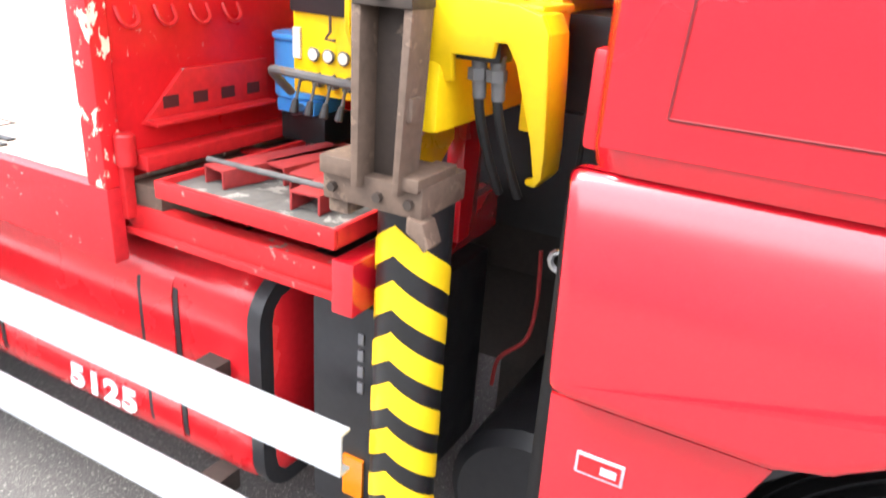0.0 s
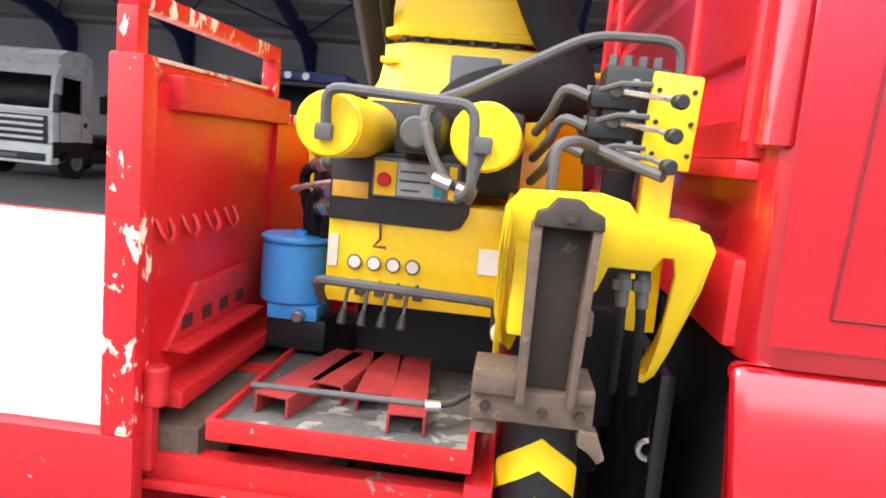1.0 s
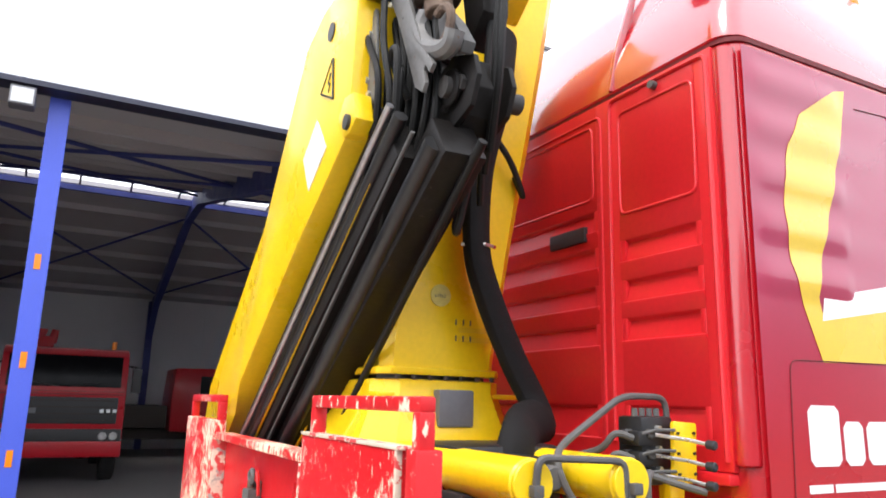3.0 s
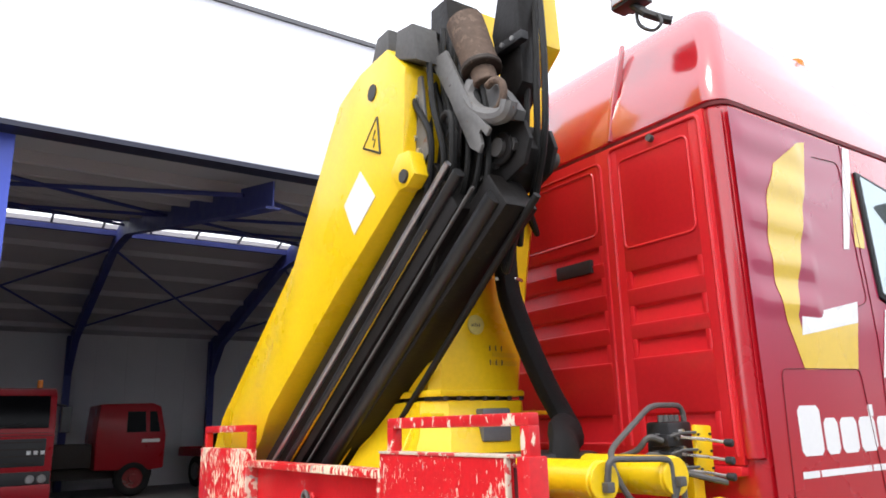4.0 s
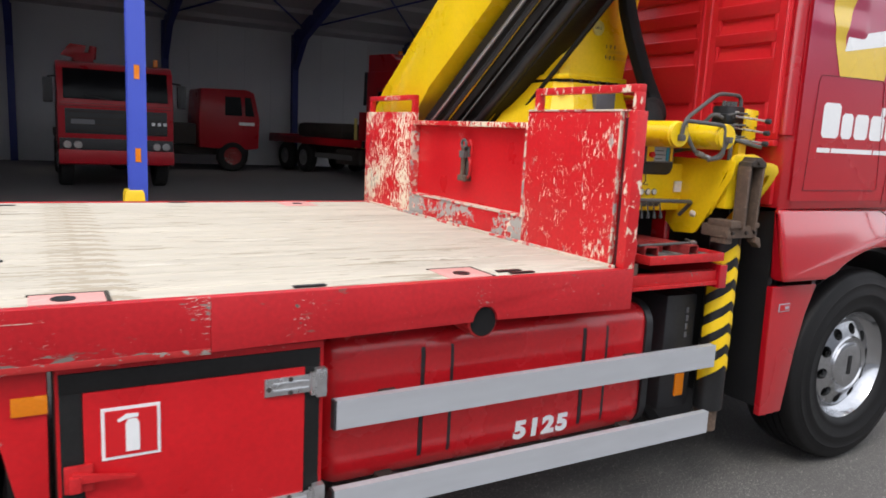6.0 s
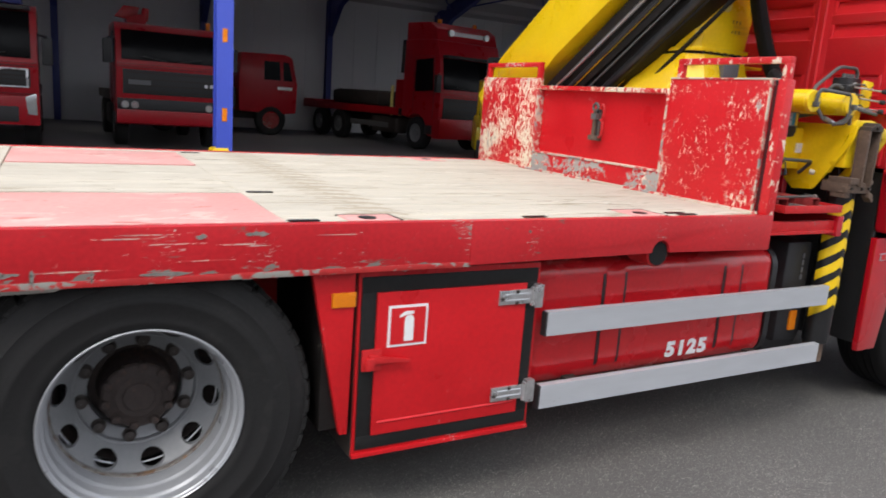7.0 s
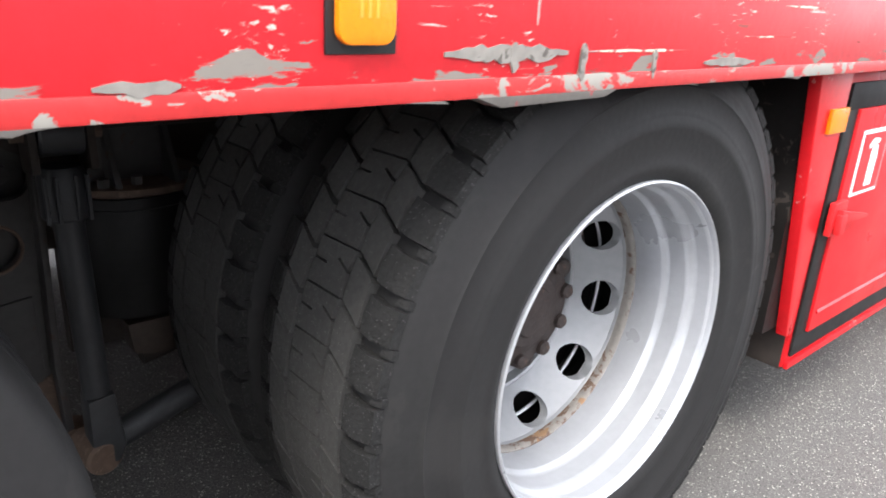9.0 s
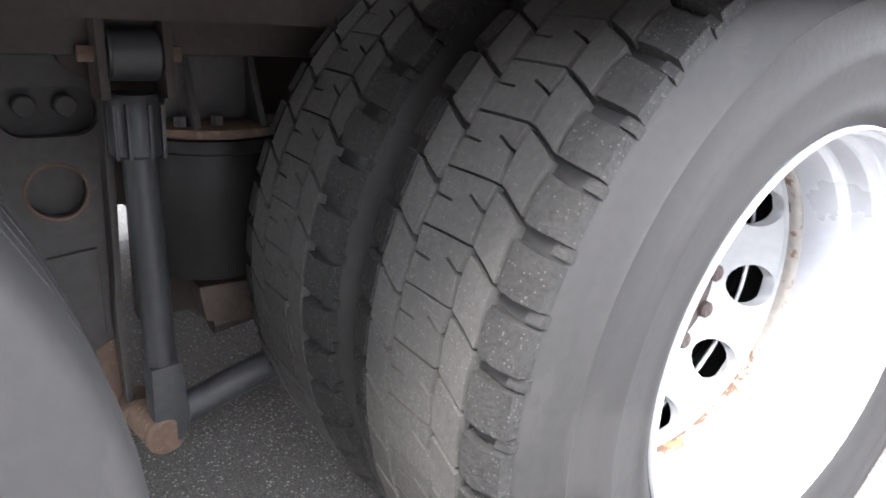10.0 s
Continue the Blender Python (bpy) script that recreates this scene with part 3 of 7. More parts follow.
part("edge_rail", box(TAIL, -1.5, 0.0, 0.035, LOW, TOP + 0.002, 0.003), red_edge, bed, "red edge rail with scraped paint and bare metal")
part("edge_rail", box(TAIL, 0.03, 2.445, 2.48, LOW, TOP + 0.002, 0.003), red_edge, bed, "red edge rail with scraped paint and bare metal")
part("edge_lip", box(TAIL, -1.5, -0.0015, 0.03, LOW - 0.006, LOW + 0.014, 0.003), red_lip, bed, "bare dented lower lip")
for x0, x1, d in ((-2.98, -2.74, 0.014), (-2.6, -2.54, 0.006), (-3.05, -3.01, 0.006), (-3.98, -3.86, 0.01), (-3.42, -3.34, 0.008), (-3.75, -3.62, 0.009), (-2.3, -2.22, 0.007), (-1.78, -1.71, 0.007)):
    part("bent_lip", prism([(x0, LOW - 0.004), (x1, LOW - 0.004), (x1 - 0.03, LOW - d), (x0 + 0.04, LOW - d - 0.003)], "y", -0.001, 0.03, 0.002), bare_lip, bed)
pipe = part("notch_pipe", cyl((-0.6, 0.016, 0.935), (-0.6, 0.14, 0.935), 0.058, None, 32, 0.003), red_dusty, bed, "red pipe end under the edge rail")
# the pipe is solid; a black disc paints in its shaded bore
part("pipe_bore", cyl((-0.6, 0.012, 0.935), (-0.6, 0.016, 0.935), 0.05, None, 32), hose_sleeve, pipe, "black disc coloured for the shade inside the pipe")
# plates let into the deck


def scrape(x0, x1, z0, z1, mat, proud, name="scrape"):
    """A ragged bare patch in the paint of the edge rail."""
    n = max(5, int((x1 - x0) / 0.009), int((z1 - z0) / 0.009))
    long = x1 - x0 > z1 - z0
    spread = ((z1 - z0) if long else (x1 - x0)) / 2
    one, two = [], []
    for k in range(n + 1):
        f = k / n
        swell = min(1.0, 0.25 + 3.2 * min(f, 1 - f))
        for side, line in ((1, one), (-1, two)):
            off = side * spread * swell * random.uniform(0.35, 1.0)
            line.append((x0 + f * (x1 - x0), (z0 + z1) / 2 + off) if long else ((x0 + x1) / 2 + off, z0 + f * (z1 - z0)))
    part(name, prism(one + two[::-1], "y", -proud, 0.001), mat, bed)


for x0, x1, z0, z1 in ((-3.022, -2.845, 0.957, 0.977), (-2.936, -2.92, 0.948, 0.978), (-2.826, -2.81, 0.936, 0.977), (-2.685, -2.672, 0.934, 0.97), (-2.56, -2.42, 0.945, 0.958), (-2.41, -2.38, 1.045, 1.066), (-2.27, -2.2, 1.05, 1.07), (-3.33, -3.27, 0.94, 0.955)):
    scrape(x0, x1, z0, z1, scrape_grey, 0.0019 if x1 - x0 > z1 - z0 else 0.0025)
for x0, x1, z0, z1 in ((-2.81, -2.6, 0.966, 0.9705), (-2.68, -2.5, 1.052, 1.056), (-2.62, -2.45, 1.062, 1.0655), (-2.9, -2.894, 0.995, 1.05), (-2.55, -2.38, 1.035, 1.038), (-2.35, -2.2, 1.028, 1.032), (-2.46, -2.3, 0.984, 0.987), (-2.05, -1.9, 1.05, 1.053), (-3.7, -3.45, 1.02, 1.023)):
    scrape(x0, x1, z0, z1, edge_worn, 0.0007, "scratch")
PLATES = [(-2.95, -2.14, 0.04, 0.655), (-2.95, -2.14, 1.63, 2.29), (-5.6, -4.75, 0.04, 0.655)]
for x0, x1, y0, y1 in PLATES:
    part("deck_plate", box(x0, x1, y0, y1, 1.05, TOP + 0.003, 0.002), red_faded, bed, "faded red steel plate in the deck")
for x0, x1, y1 in ((-1.935, -1.755, 0.15), (-0.72, -0.555, 0.195)):
    part("lashing_plate", box(x0, x1, 0.04, y1, 1.05, TOP + 0.003, 0.002), red_faded, bed)
    part("dirt_joint", box(x0 - 0.006, x1 + 0.012, y1, y1 + 0.012, TOP - 0.004, TOP + 0.0025), dirt_gap, bed)
    part("dirt_joint", box(x1, x1 + 0.012, 0.04, y1, TOP - 0.004, TOP + 0.0025), dirt_gap, bed)
part("lashing_plate", box(-0.62, -0.42, 2.2, 2.42, 1.05, TOP + 0.003, 0.002), red_faded, bed)
for x, y in ((-0.645, 0.1), (-1.855, 0.085), (-0.52, 2.3)):
    part("lashing_slot", cyl((x, y, TOP + 0.0035), (x, y, TOP + 0.006), 0.03, seg=16), black_paint, bed)
for x, y in ((-2.08, 0.055), (-1.2, 0.06), (-0.42, 0.06), (-3.4, 0.055), (-2.06, 0.68), (-2.06, 2.3), (-1.2, 2.4), (-3.2, 1.4), (-0.45, 0.1), (-3.9, 0.06)):
    part("stake_pocket", box(x - 0.05, x + 0.05, y - 0.012, y + 0.012, TOP + 0.002, TOP + 0.005), black_paint, bed)

# headboard at the front of the deck
hb = part("headboard", box(0.003, 0.045, 0.66, 1.815, 1.085, 1.2, 0.004), red_scraped, truck, "red steel headboard with flaking paint")
part("side_panel", box(0.0, 0.03, 0.074, 0.665, TOP + 0.003, 1.672, 0.004), red_chipped, hb, "chipped red panel with cream primer showing")
part("corner_post", box(0.004, 0.06, 0.0, 0.044, TOP + 0.002, 1.676, 0.005), red_post, hb)
part("post_gap", box(0.02, 0.03, 0.044, 0.074, TOP + 0.004, 1.65), dark_joint, hb, "dark slit between post and panel")
part("front_sheet", box(0.036, 0.05, 0.05, 0.64, 1.12, 1.64, 0.002), red_box, hb, "smooth red front sheet")
part("top_rail", box(0.04, 0.075, 0.1, 0.64, 1.6, 1.655, 0.005), red_dusty, hb)
part("side_panel", box(0.0, 0.045, 1.81, 2.475, TOP + 0.003, 1.672, 0.004), red_flaked, hb, "red panel with most of its paint flaked to cream primer")
part("center_panel", box(0.05, 0.06, 0.6, 1.86, 1.12, 1.6, 0.0), red_box, hb, "smooth red recessed panel")
part("base_strip", box(-0.016, 0.0, 0.04, 2.44, TOP - 0.002, TOP + 0.012, 0.004), edge_worn, hb, "rubbed cream weld strip at the foot")
part("recess_edge", box(-0.004, 0.05, 0.68, 1.8, 1.2, 1.21, 0.003), edge_worn, hb, "rubbed cream edge of the recess")
part("recess_edge", box(-0.003, 0.05, 0.665, 0.677, 1.2, 1.6, 0.003), edge_worn, hb)
part("recess_edge", box(-0.003, 0.05, 1.798, 1.81, 1.2, 1.6, 0.003), edge_worn, hb)
part("panel_edge", box(-0.003, 0.012, 0.072, 0.08, TOP + 0.014, 1.672, 0.003), edge_worn, hb)
part("panel_edge", box(-0.004, 0.034, 0.056, 0.664, 1.672, 1.68, 0.003), edge_worn, hb)
part("top_lip", box(0.005, 0.075, 0.664, 1.812, 1.6, 1.625, 0.004), red_flaked, hb, "scratched red folded top edge")
part("ledge", box(0.05, 0.11, 0.06, 0.64, 1.12, 1.15, 0.003), red_dusty, hb)

for y in (0.09, 0.18, 0.27, 0.36):
    part("rope_hook", tube(smooth_line([(0.05, y - 0.022, 1.425), (0.062, y - 0.02, 1.4), (0.064, y, 1.388), (0.062, y + 0.02, 1.4), (0.05, y + 0.022, 1.425)]), 0.0042, 6), red_dusty, hb)
clip = part("sheet_bracket", prism([(0.1, 1.2), (0.46, 1.2), (0.46, 1.3), (0.21, 1.3)], "x", 0.05, 0.062, 0.003), red_dusty, hb)
part("bracket_flange", box(0.062, 0.1, 0.1, 0.46, 1.2, 1.208, 0.002), red_dusty, clip)
for y in (0.17, 0.25, 0.33, 0.41):
    part("slot", box(0.0618, 0.0632, y - 0.02, y + 0.02, 1.225, 1.25), dark_joint, clip)
part("lashing_socket", cyl((0.075, 0.04, 1.13), (0.075, 0.04, 1.195), 0.02, None, 14, 0.004), red_dusty, hb)
part("end_rail", box(TAIL - 0.03, TAIL, 0.0, 2.48, LOW, TOP + 0.002, 0.003), red_edge, bed, "red rear rail")


def grab_handle(y0, y1):
    """A welded frame of flat rectangular tube."""
    bm = box(0.012, 0.046, y0, y1, 1.742, 1.772, 0.006)
    box(0.012, 0.046, y0, y0 + 0.032, 1.66, 1.744, 0.005, bm), box(0.012, 0.046, y1 - 0.032, y1, 1.66, 1.744, 0.005, bm)
    part("grab_handle", bm, red_post, hb, "red handle of rectangular tube with chipped paint")


grab_handle(0.005, 0.64), grab_handle(1.815, 2.46)
latch = part("latch", box(0.036, 0.05, 1.215, 1.265, 1.33, 1.5, 0.004), bracket_grey, hb, "worn grey tension latch")
part("screw", cyl((0.02, 1.24, 1.33), (0.02, 1.24, 1.5), 0.012, seg=12), rust, latch)
part("nut", cyl((0.02, 1.24, 1.44), (0.02, 1.24, 1.475), 0.026, seg=6), bracket_grey, latch)
part("ring", tube([(0.02, 1.24 + 0.022 * math.cos(a * 0.5236), 1.51 + 0.022 * math.sin(a * 0.5236)) for a in range(13)], 0.008, 6), bracket_grey, latch)
part("foot", box(0.012, 0.05, 1.2, 1.28, 1.32, 1.35, 0.004), rust, latch)
part("hook", tube(smooth_line([(0.03, 1.21, 1.5), (0.025, 1.19, 1.53), (0.025, 1.17, 1.5), (0.03, 1.18, 1.46)]), 0.006, 6), red_dusty, latch)
part("shackle", tube(smooth_line([(0.03, 1.2, 1.34), (0.02, 1.17, 1.36), (0.02, 1.17, 1.42), (0.03, 1.2, 1.44)]), 0.007, 6), red_dusty, latch)

# side marker lamp and reflectors
lamp = part("side_marker_lamp", box(-3.151, -3.079, -0.003, 0.001, 0.968, 1.05, 0.002), black_paint, truck, "square orange side marker lamp in a black frame")
lens = part("lens", prism(arc(-3.099, 1.03, 0.013, 0, 90, 5) + arc(-3.131, 1.03, 0.013, 90, 180, 5) + arc(-3.131, 0.989, 0.013, 180, 270, 5) + arc(-3.099, 0.989, 0.013, 270, 360, 5), "y", -0.012, -0.0035, 0.003), orange_lens, lamp, "orange lens")
for k in range(3):
    part("lens_mark", box(-3.124 + 0.008 * k, -3.121 + 0.008 * k, -0.0128, -0.0118, 0.998, 1.016), amber_plate, lens)
flap = part("mudguard_panel", prism([(-2.05, 0.925), (-1.9, 0.925), (-1.908, 0.345), (-1.935, 0.345)], "y", 0.045, 0.07, 0.003), red_box, truck, "red tapered panel in front of the rear wheel")
part("reflector", box(-1.982, -1.9, 0.036, 0.045, 0.8, 0.85, 0.003), orange_lens, flap, "orange reflector")
part("back_plate", box(-2.0, -1.9, 0.072, 0.62, 0.36, 0.925), greasy_black, flap)

# toolbox
tb = part("toolbox", box(-1.885, -1.15, 0.055, 0.6, 0.245, 0.915, 0.008), red_box, truck, "red steel toolbox with a black sealed door")
for x0, x1, z0, z1 in ((-1.875, -1.165, 0.84, 0.895), (-1.875, -1.165, 0.275, 0.325), (-1.875, -1.82, 0.325, 0.84), (-1.215, -1.165, 0.325, 0.84)):
    part("seal", box(x0, x1, 0.048, 0.055, z0, z1, 0.002), hose_rubber, tb, "black rubber seal")
door = part("door", box(-1.82, -1.215, 0.042, 0.055, 0.325, 0.84, 0.003), red_box, tb)
for z in (0.79, 0.41):
    hinge = part("hinge", box(-1.34, -1.2, 0.034, 0.042, z - 0.028, z + 0.028, 0.003), bright_steel, tb, "zinc strap hinge")
    part("knuckle", box(-1.185, -1.15, 0.022, 0.055, z - 0.045, z + 0.045, 0.004), bright_steel, hinge)
    part("knuckle", cyl((-1.19, 0.032, z - 0.035), (-1.19, 0.032, z + 0.035), 0.012), bright_steel, hinge)
    for dz in (-0.011, 0.011):
        part("ridge", box(-1.315, -1.205, 0.0305, 0.0345, z + dz - 0.003, z + dz + 0.003, 0.001), aluminium, hinge)
    for bx, dz in ((-1.328, -0.004), (-1.262, 0.021), (-1.262, -0.021)):
        part("hinge_bolt", cyl((bx, 0.0345, z + dz), (bx, 0.0285, z + dz), 0.0075, None, 8, 0.001), nut_steel, hinge)
part("crease", prism([(0.0425, 0.366), (0.0375, 0.372), (0.0425, 0.378)][::-1], "x", -1.8, -1.235), red_box, door, "pressed crease along the foot of the door")
lk = part("door_latch", box(-1.87, -1.8, 0.03, 0.044, 0.57, 0.645, 0.004), red_dusty, tb, "red over-centre latch")
part("lever", prism([(-1.85, 0.6), (-1.7, 0.592), (-1.695, 0.6), (-1.85, 0.63)], "y", 0.018, 0.03, 0.002), red_dusty, lk)
part("hook", box(-1.86, -1.83, 0.014, 0.03, 0.575, 0.62, 0.005), red_dusty, lk)
sticker = part("safety_sticker", box(-1.778, -1.629, 0.0395, 0.0418, 0.645, 0.792), white_film, tb, "white framed red fire extinguisher sticker")
part("field", box(-1.769, -1.638, 0.0375, 0.0395, 0.654, 0.783), red_film, sticker)
ext = bmesh.new()
box(-1.718, -1.683, 0.0355, 0.0375, 0.664, 0.742, 0.0, ext)
prism([(-1.718, 0.742), (-1.683, 0.742), (-1.69, 0.756), (-1.711, 0.756)], "y", 0.0355, 0.0375, bm=ext)
prism([(-1.735, 0.75), (-1.711, 0.758), (-1.685, 0.76), (-1.685, 0.77), (-1.715, 0.772), (-1.738, 0.757)], "y", 0.0355, 0.0375, bm=ext)
part("extinguisher_sign", ext, white_film, sticker)
part("lip", box(-1.885, -1.15, 0.046, 0.056, 0.245, 0.262, 0.003), red_box, tb)
# dark sheet over the red side paints in the shade it lies in
part("side_sheet", box(-1.889, -1.8855, 0.064, 0.6, 0.246, 0.914), chassis, tb, "dark sheet coloured for the shade on the toolbox side")
part("floor_sheet", box(-1.884, -1.151, 0.062, 0.6, 0.241, 0.2445), chassis, tb)

# fuel tank with straps and number
tank = part("fuel_tank", box(-1.13, 0.335, 0.13, 0.72, 0.36, 0.9, 0.1, seg=5), red_tank, truck, "red painted fuel tank under the deck")


def strap(x, w, off, name, mat, label=""):
    ring = bmesh.new()
    section = []
    for cx, cz, a0 in ((0.62, 0.8, 0), (0.23, 0.8, 90), (0.23, 0.46, 180), (0.62, 0.46, 270)):
        section += [(cx + (0.1 + off) * math.cos(radians(a0 + a)), cz + (0.1 + off) * math.sin(radians(a0 + a))) for a in range(0, 91, 15)]
    prism(section, "x", x - w / 2, x + w / 2, bm=ring)
    return part(name, ring, mat, tank, label)


strap(0.305, 0.035, 0.004, "end_band", black_plastic, "black end band")
for x in (-0.705, 0.015):
    strap(x, 0.13, 0.003, "strap_pad", black_plastic, "black rubber pad")
    strap(x, 0.1, 0.006, "tank_strap", red_tank)
letters = bpy.data.curves.new("tank_number", "FONT")
letters.body, letters.size, letters.shear, letters.offset, letters.extrude = "5125", 0.092, 0.06, 0.005, 0.001
letters.space_character = 1.2
tmp_text = new("tmp_text", letters)
bpy.context.view_layer.update()
number_mesh = bpy.data.meshes.new_from_object(tmp_text)
bpy.data.objects.remove(tmp_text)
number_mesh.materials.append(white_film)
part("tank_number", number_mesh, None, tank, "white painted number 5125", at=pose(-0.36, 0.1275, 0.425, 90, 0, 0) @ Matrix.Diagonal((1.22, 1, 1, 1)))

# side guard rails
for z in (0.625, 0.325):
    rail = bmesh.new()
    prism([(0.028, z), (0.028, z + 0.096), (0.058, z + 0.096), (0.058, z + 0.09), (0.034, z + 0.09), (0.034, z + 0.006), (0.058, z + 0.006), (0.058, z)], "x", -1.115, 0.605, bm=rail)
    g = part("side_guard", rail, aluminium, truck, "silver aluminium side guard rail")
    for x in (-0.9, 0.2):
        part("guard_bracket", box(x - 0.03, x + 0.03, 0.058, 0.14, z + 0.02, z + 0.075), chassis, g)
    part("end_cap", box(-1.123, -1.115, 0.028, 0.058, z, z + 0.096), black_plastic, g)

# chassis and running gear seen below the deck
frame_part = part("chassis_frame", box(TAIL, 2.6, 0.82, 0.9, 0.765, 0.92, 0.01), chassis, truck, "dark dusty chassis rails")
part("chassis_rail", box(TAIL, 2.6, 1.58, 1.66, 0.7, 0.92, 0.01), chassis, frame_part)
for x in (-4.6, -3.2, -1.6, 0.2, 1.4):
    part("cross_tube", cyl((x, 0.88, 0.78), (x, 1.6, 0.78), 0.06), chassis, frame_part)


def tyre_profile(r, w, ribs=False):
    half = [(0.281, 0.018), (0.289, 0.008), (0.3, -0.001), (0.318, -0.009), (0.322, -0.0075), (0.34, -0.012), (0.372, -0.0155), (0.376, -0.0175), (0.382, -0.0155), (0.39, -0.0155), (0.392, -0.0145), (0.396, -0.0152), (0.398, -0.0142), (0.41, -0.014), (0.43, -0.0105), (0.434, -0.0122), (0.438, -0.009), (0.452, -0.006), (0.455, -0.0045), (0.465, -0.0005), (r - 0.018, 0.004), (r - 0.0085, 0.012), (r - 0.003, 0.035), (r, 0.06)]
    if ribs:
        half += [(r, 0.07), (r - 0.01, 0.0725), (r - 0.01, 0.079), (r, 0.081), (r, 0.112), (r - 0.01, 0.1145), (r - 0.01, 0.121), (r, 0.123)]
    return half + [(rr, w - y) for rr, y in reversed(half)]


def tread_blocks(r, w, row, count=51):
    """Worn lugs round the tyre, parted by narrow zigzag grooves and cut by short sipes; the shoulder lugs turn over its edge."""
    bm = bmesh.new()
    step = 2 * math.pi / count

    def lug(outline, k, drop):
        """An outline of (share of the pitch, y) raised from the groove bottom; drop(y) lowers its top."""
        jitter = random.uniform(-0.012, 0.012)
        cu, cy = sum(u for u, y in outline) / len(outline), sum(y for u, y in outline) / len(outline)
        low, top = [], []
        for u, y in outline:
            a = -(k + u + jitter) * step
            rr = r - drop(y)
            low.append(bm.verts.new(((rr - 0.0145) * math.cos(a), y, (rr - 0.0145) * math.sin(a))))
            a -= (cu - u) * step * 0.02
            y += (cy - y) * 0.03
            top.append(bm.verts.new((rr * math.cos(a), y, rr * math.sin(a))))
        bm.faces.new(top)
        for i in range(len(top)):
            n = (i + 1) % len(top)
            bm.faces.new((low[i], low[n], top[n], top[i]))

    def crown(y):
        off = abs(y - w / 2) / (w / 2)
        return 0.0012 * off + 0.016 * max(0.0, (off - 0.72) / 0.28) ** 2

    flip = lambda pts: [(0.5 - u, w - y) for u, y in pts]
    shoulder = [(0.0, 0.005), (0.73, 0.005), (0.75, 0.028), (0.83, 0.05), (0.45, 0.0525), (0.07, 0.05), (0.02, 0.028)]
    ledge = [(0.78, 0.004), (0.97, 0.004), (0.99, 0.016), (0.8, 0.018)]
    second = [(0.1, 0.0555), (0.55, 0.057), (1.0, 0.0555), (1.175, 0.075), (1.325, 0.097), (0.9, 0.099), (0.43, 0.097), (0.27, 0.075)]
    middle = [(0.44, 0.102), (0.93, 0.1045), (0.935, 0.105), (1.1, 0.13), (1.15, 0.128), (1.0, 0.1042), (1.41, 0.102),
              (1.415, 0.14), (1.41, 0.181), (0.98, 0.1785), (0.965, 0.15), (0.91, 0.15), (0.93, 0.1795), (0.44, 0.181), (0.445, 0.14)]
    for k in range(count):
        if row == "outer":
            lug(shoulder, k, crown), lug(ledge, k, lambda y: crown(y) + 0.007)
        elif row == "inner":
            lug(flip(shoulder), k, crown)
        else:
            lug(second, k, crown), lug(middle, k, crown), lug(flip(second), k, crown)
    bmesh.ops.recalc_face_normals(bm, faces=bm.faces[:])
    return bm


R = 0.503
DRIVE = 0.517
W = 0.285
tyre_mesh = mesh_of("tyre", lathe(tyre_profile(DRIVE - 0.0135, W), 96), rubber, 60)
tread_mesh = mesh_of("tread", tread_blocks(DRIVE, W, "middle"), tread_rubber, 20)
shoulder_meshes = [mesh_of("shoulder_tread", tread_blocks(DRIVE, W, row), shoulder_rubber, 20) for row in ("outer", "inner")]


def ring_with_holes(r_in, r_out, r_hole, r_mid, count, y_out, y_in, phase=0.0, thick=0.016, squash=1.0):
    """A sloping wheel disc with round hand holes."""
    bm = bmesh.new()
    per = 20

    def spot(r, t, mid):
        px, pz = r * math.cos(mid) - t * math.sin(mid), r * math.sin(mid) + t * math.cos(mid)
        share = (r_out - math.hypot(px, pz)) / (r_out - r_in)
        return bm.verts.new((px, y_out + (y_in - y_out) * share, pz))

    for k in range(count):
        mid, half = 2 * math.pi * (k + phase) / count, math.pi / count
        hole, outer = [], []
        for j in range(per):
            c, s = math.cos(2 * math.pi * (j + 0.5) / per), math.sin(2 * math.pi * (j + 0.5) / per)
            hole.append(spot(r_mid + r_hole * squash * c, r_hole * s, mid))
            scale = 1 / max(abs(c), abs(s))
            rr, ang = (r_in + r_out) / 2 + (r_out - r_in) / 2 * c * scale, half * s * scale
            outer.append(spot(rr * math.cos(ang), rr * math.sin(ang), mid))
        for j in range(per):
            n = (j + 1) % per
            bm.faces.new((hole[j], hole[n], outer[n], outer[j]))
        deep = [bm.verts.new(v.co + Vector((0, thick, 0))) for v in hole]
        for j in range(per):
            n = (j + 1) % per
            bm.faces.new((hole[n], hole[j], deep[j], deep[n]))
    bmesh.ops.remove_doubles(bm, verts=bm.verts[:], dist=0.0004)
    bmesh.ops.recalc_face_normals(bm, faces=bm.faces[:])
    return bm


HOLE_PHASE = -0.22
dish_mesh = mesh_of("rim", lathe([(0.281, 0.03), (0.2885, 0.014), (0.291, 0.004), (0.2905, -0.001), (0.2875, -0.003), (0.285, 0.0), (0.2835, 0.007), (0.2815, 0.0085), (0.279, 0.012), (0.2775, 0.036), (0.276, 0.041), (0.27, 0.05), (0.2685, 0.056), (0.267, 0.088), (0.2655, 0.093), (0.2605, 0.102), (0.2595, 0.108), (0.258, 0.16), (0.259, 0.168), (0.266, 0.176), (0.266, 0.215)], 96), rim_paint, 11)
disc = ring_with_holes(0.19, 0.254, 0.037, 0.2305, 10, 0.186, 0.266, HOLE_PHASE, 0.02, 0.66)
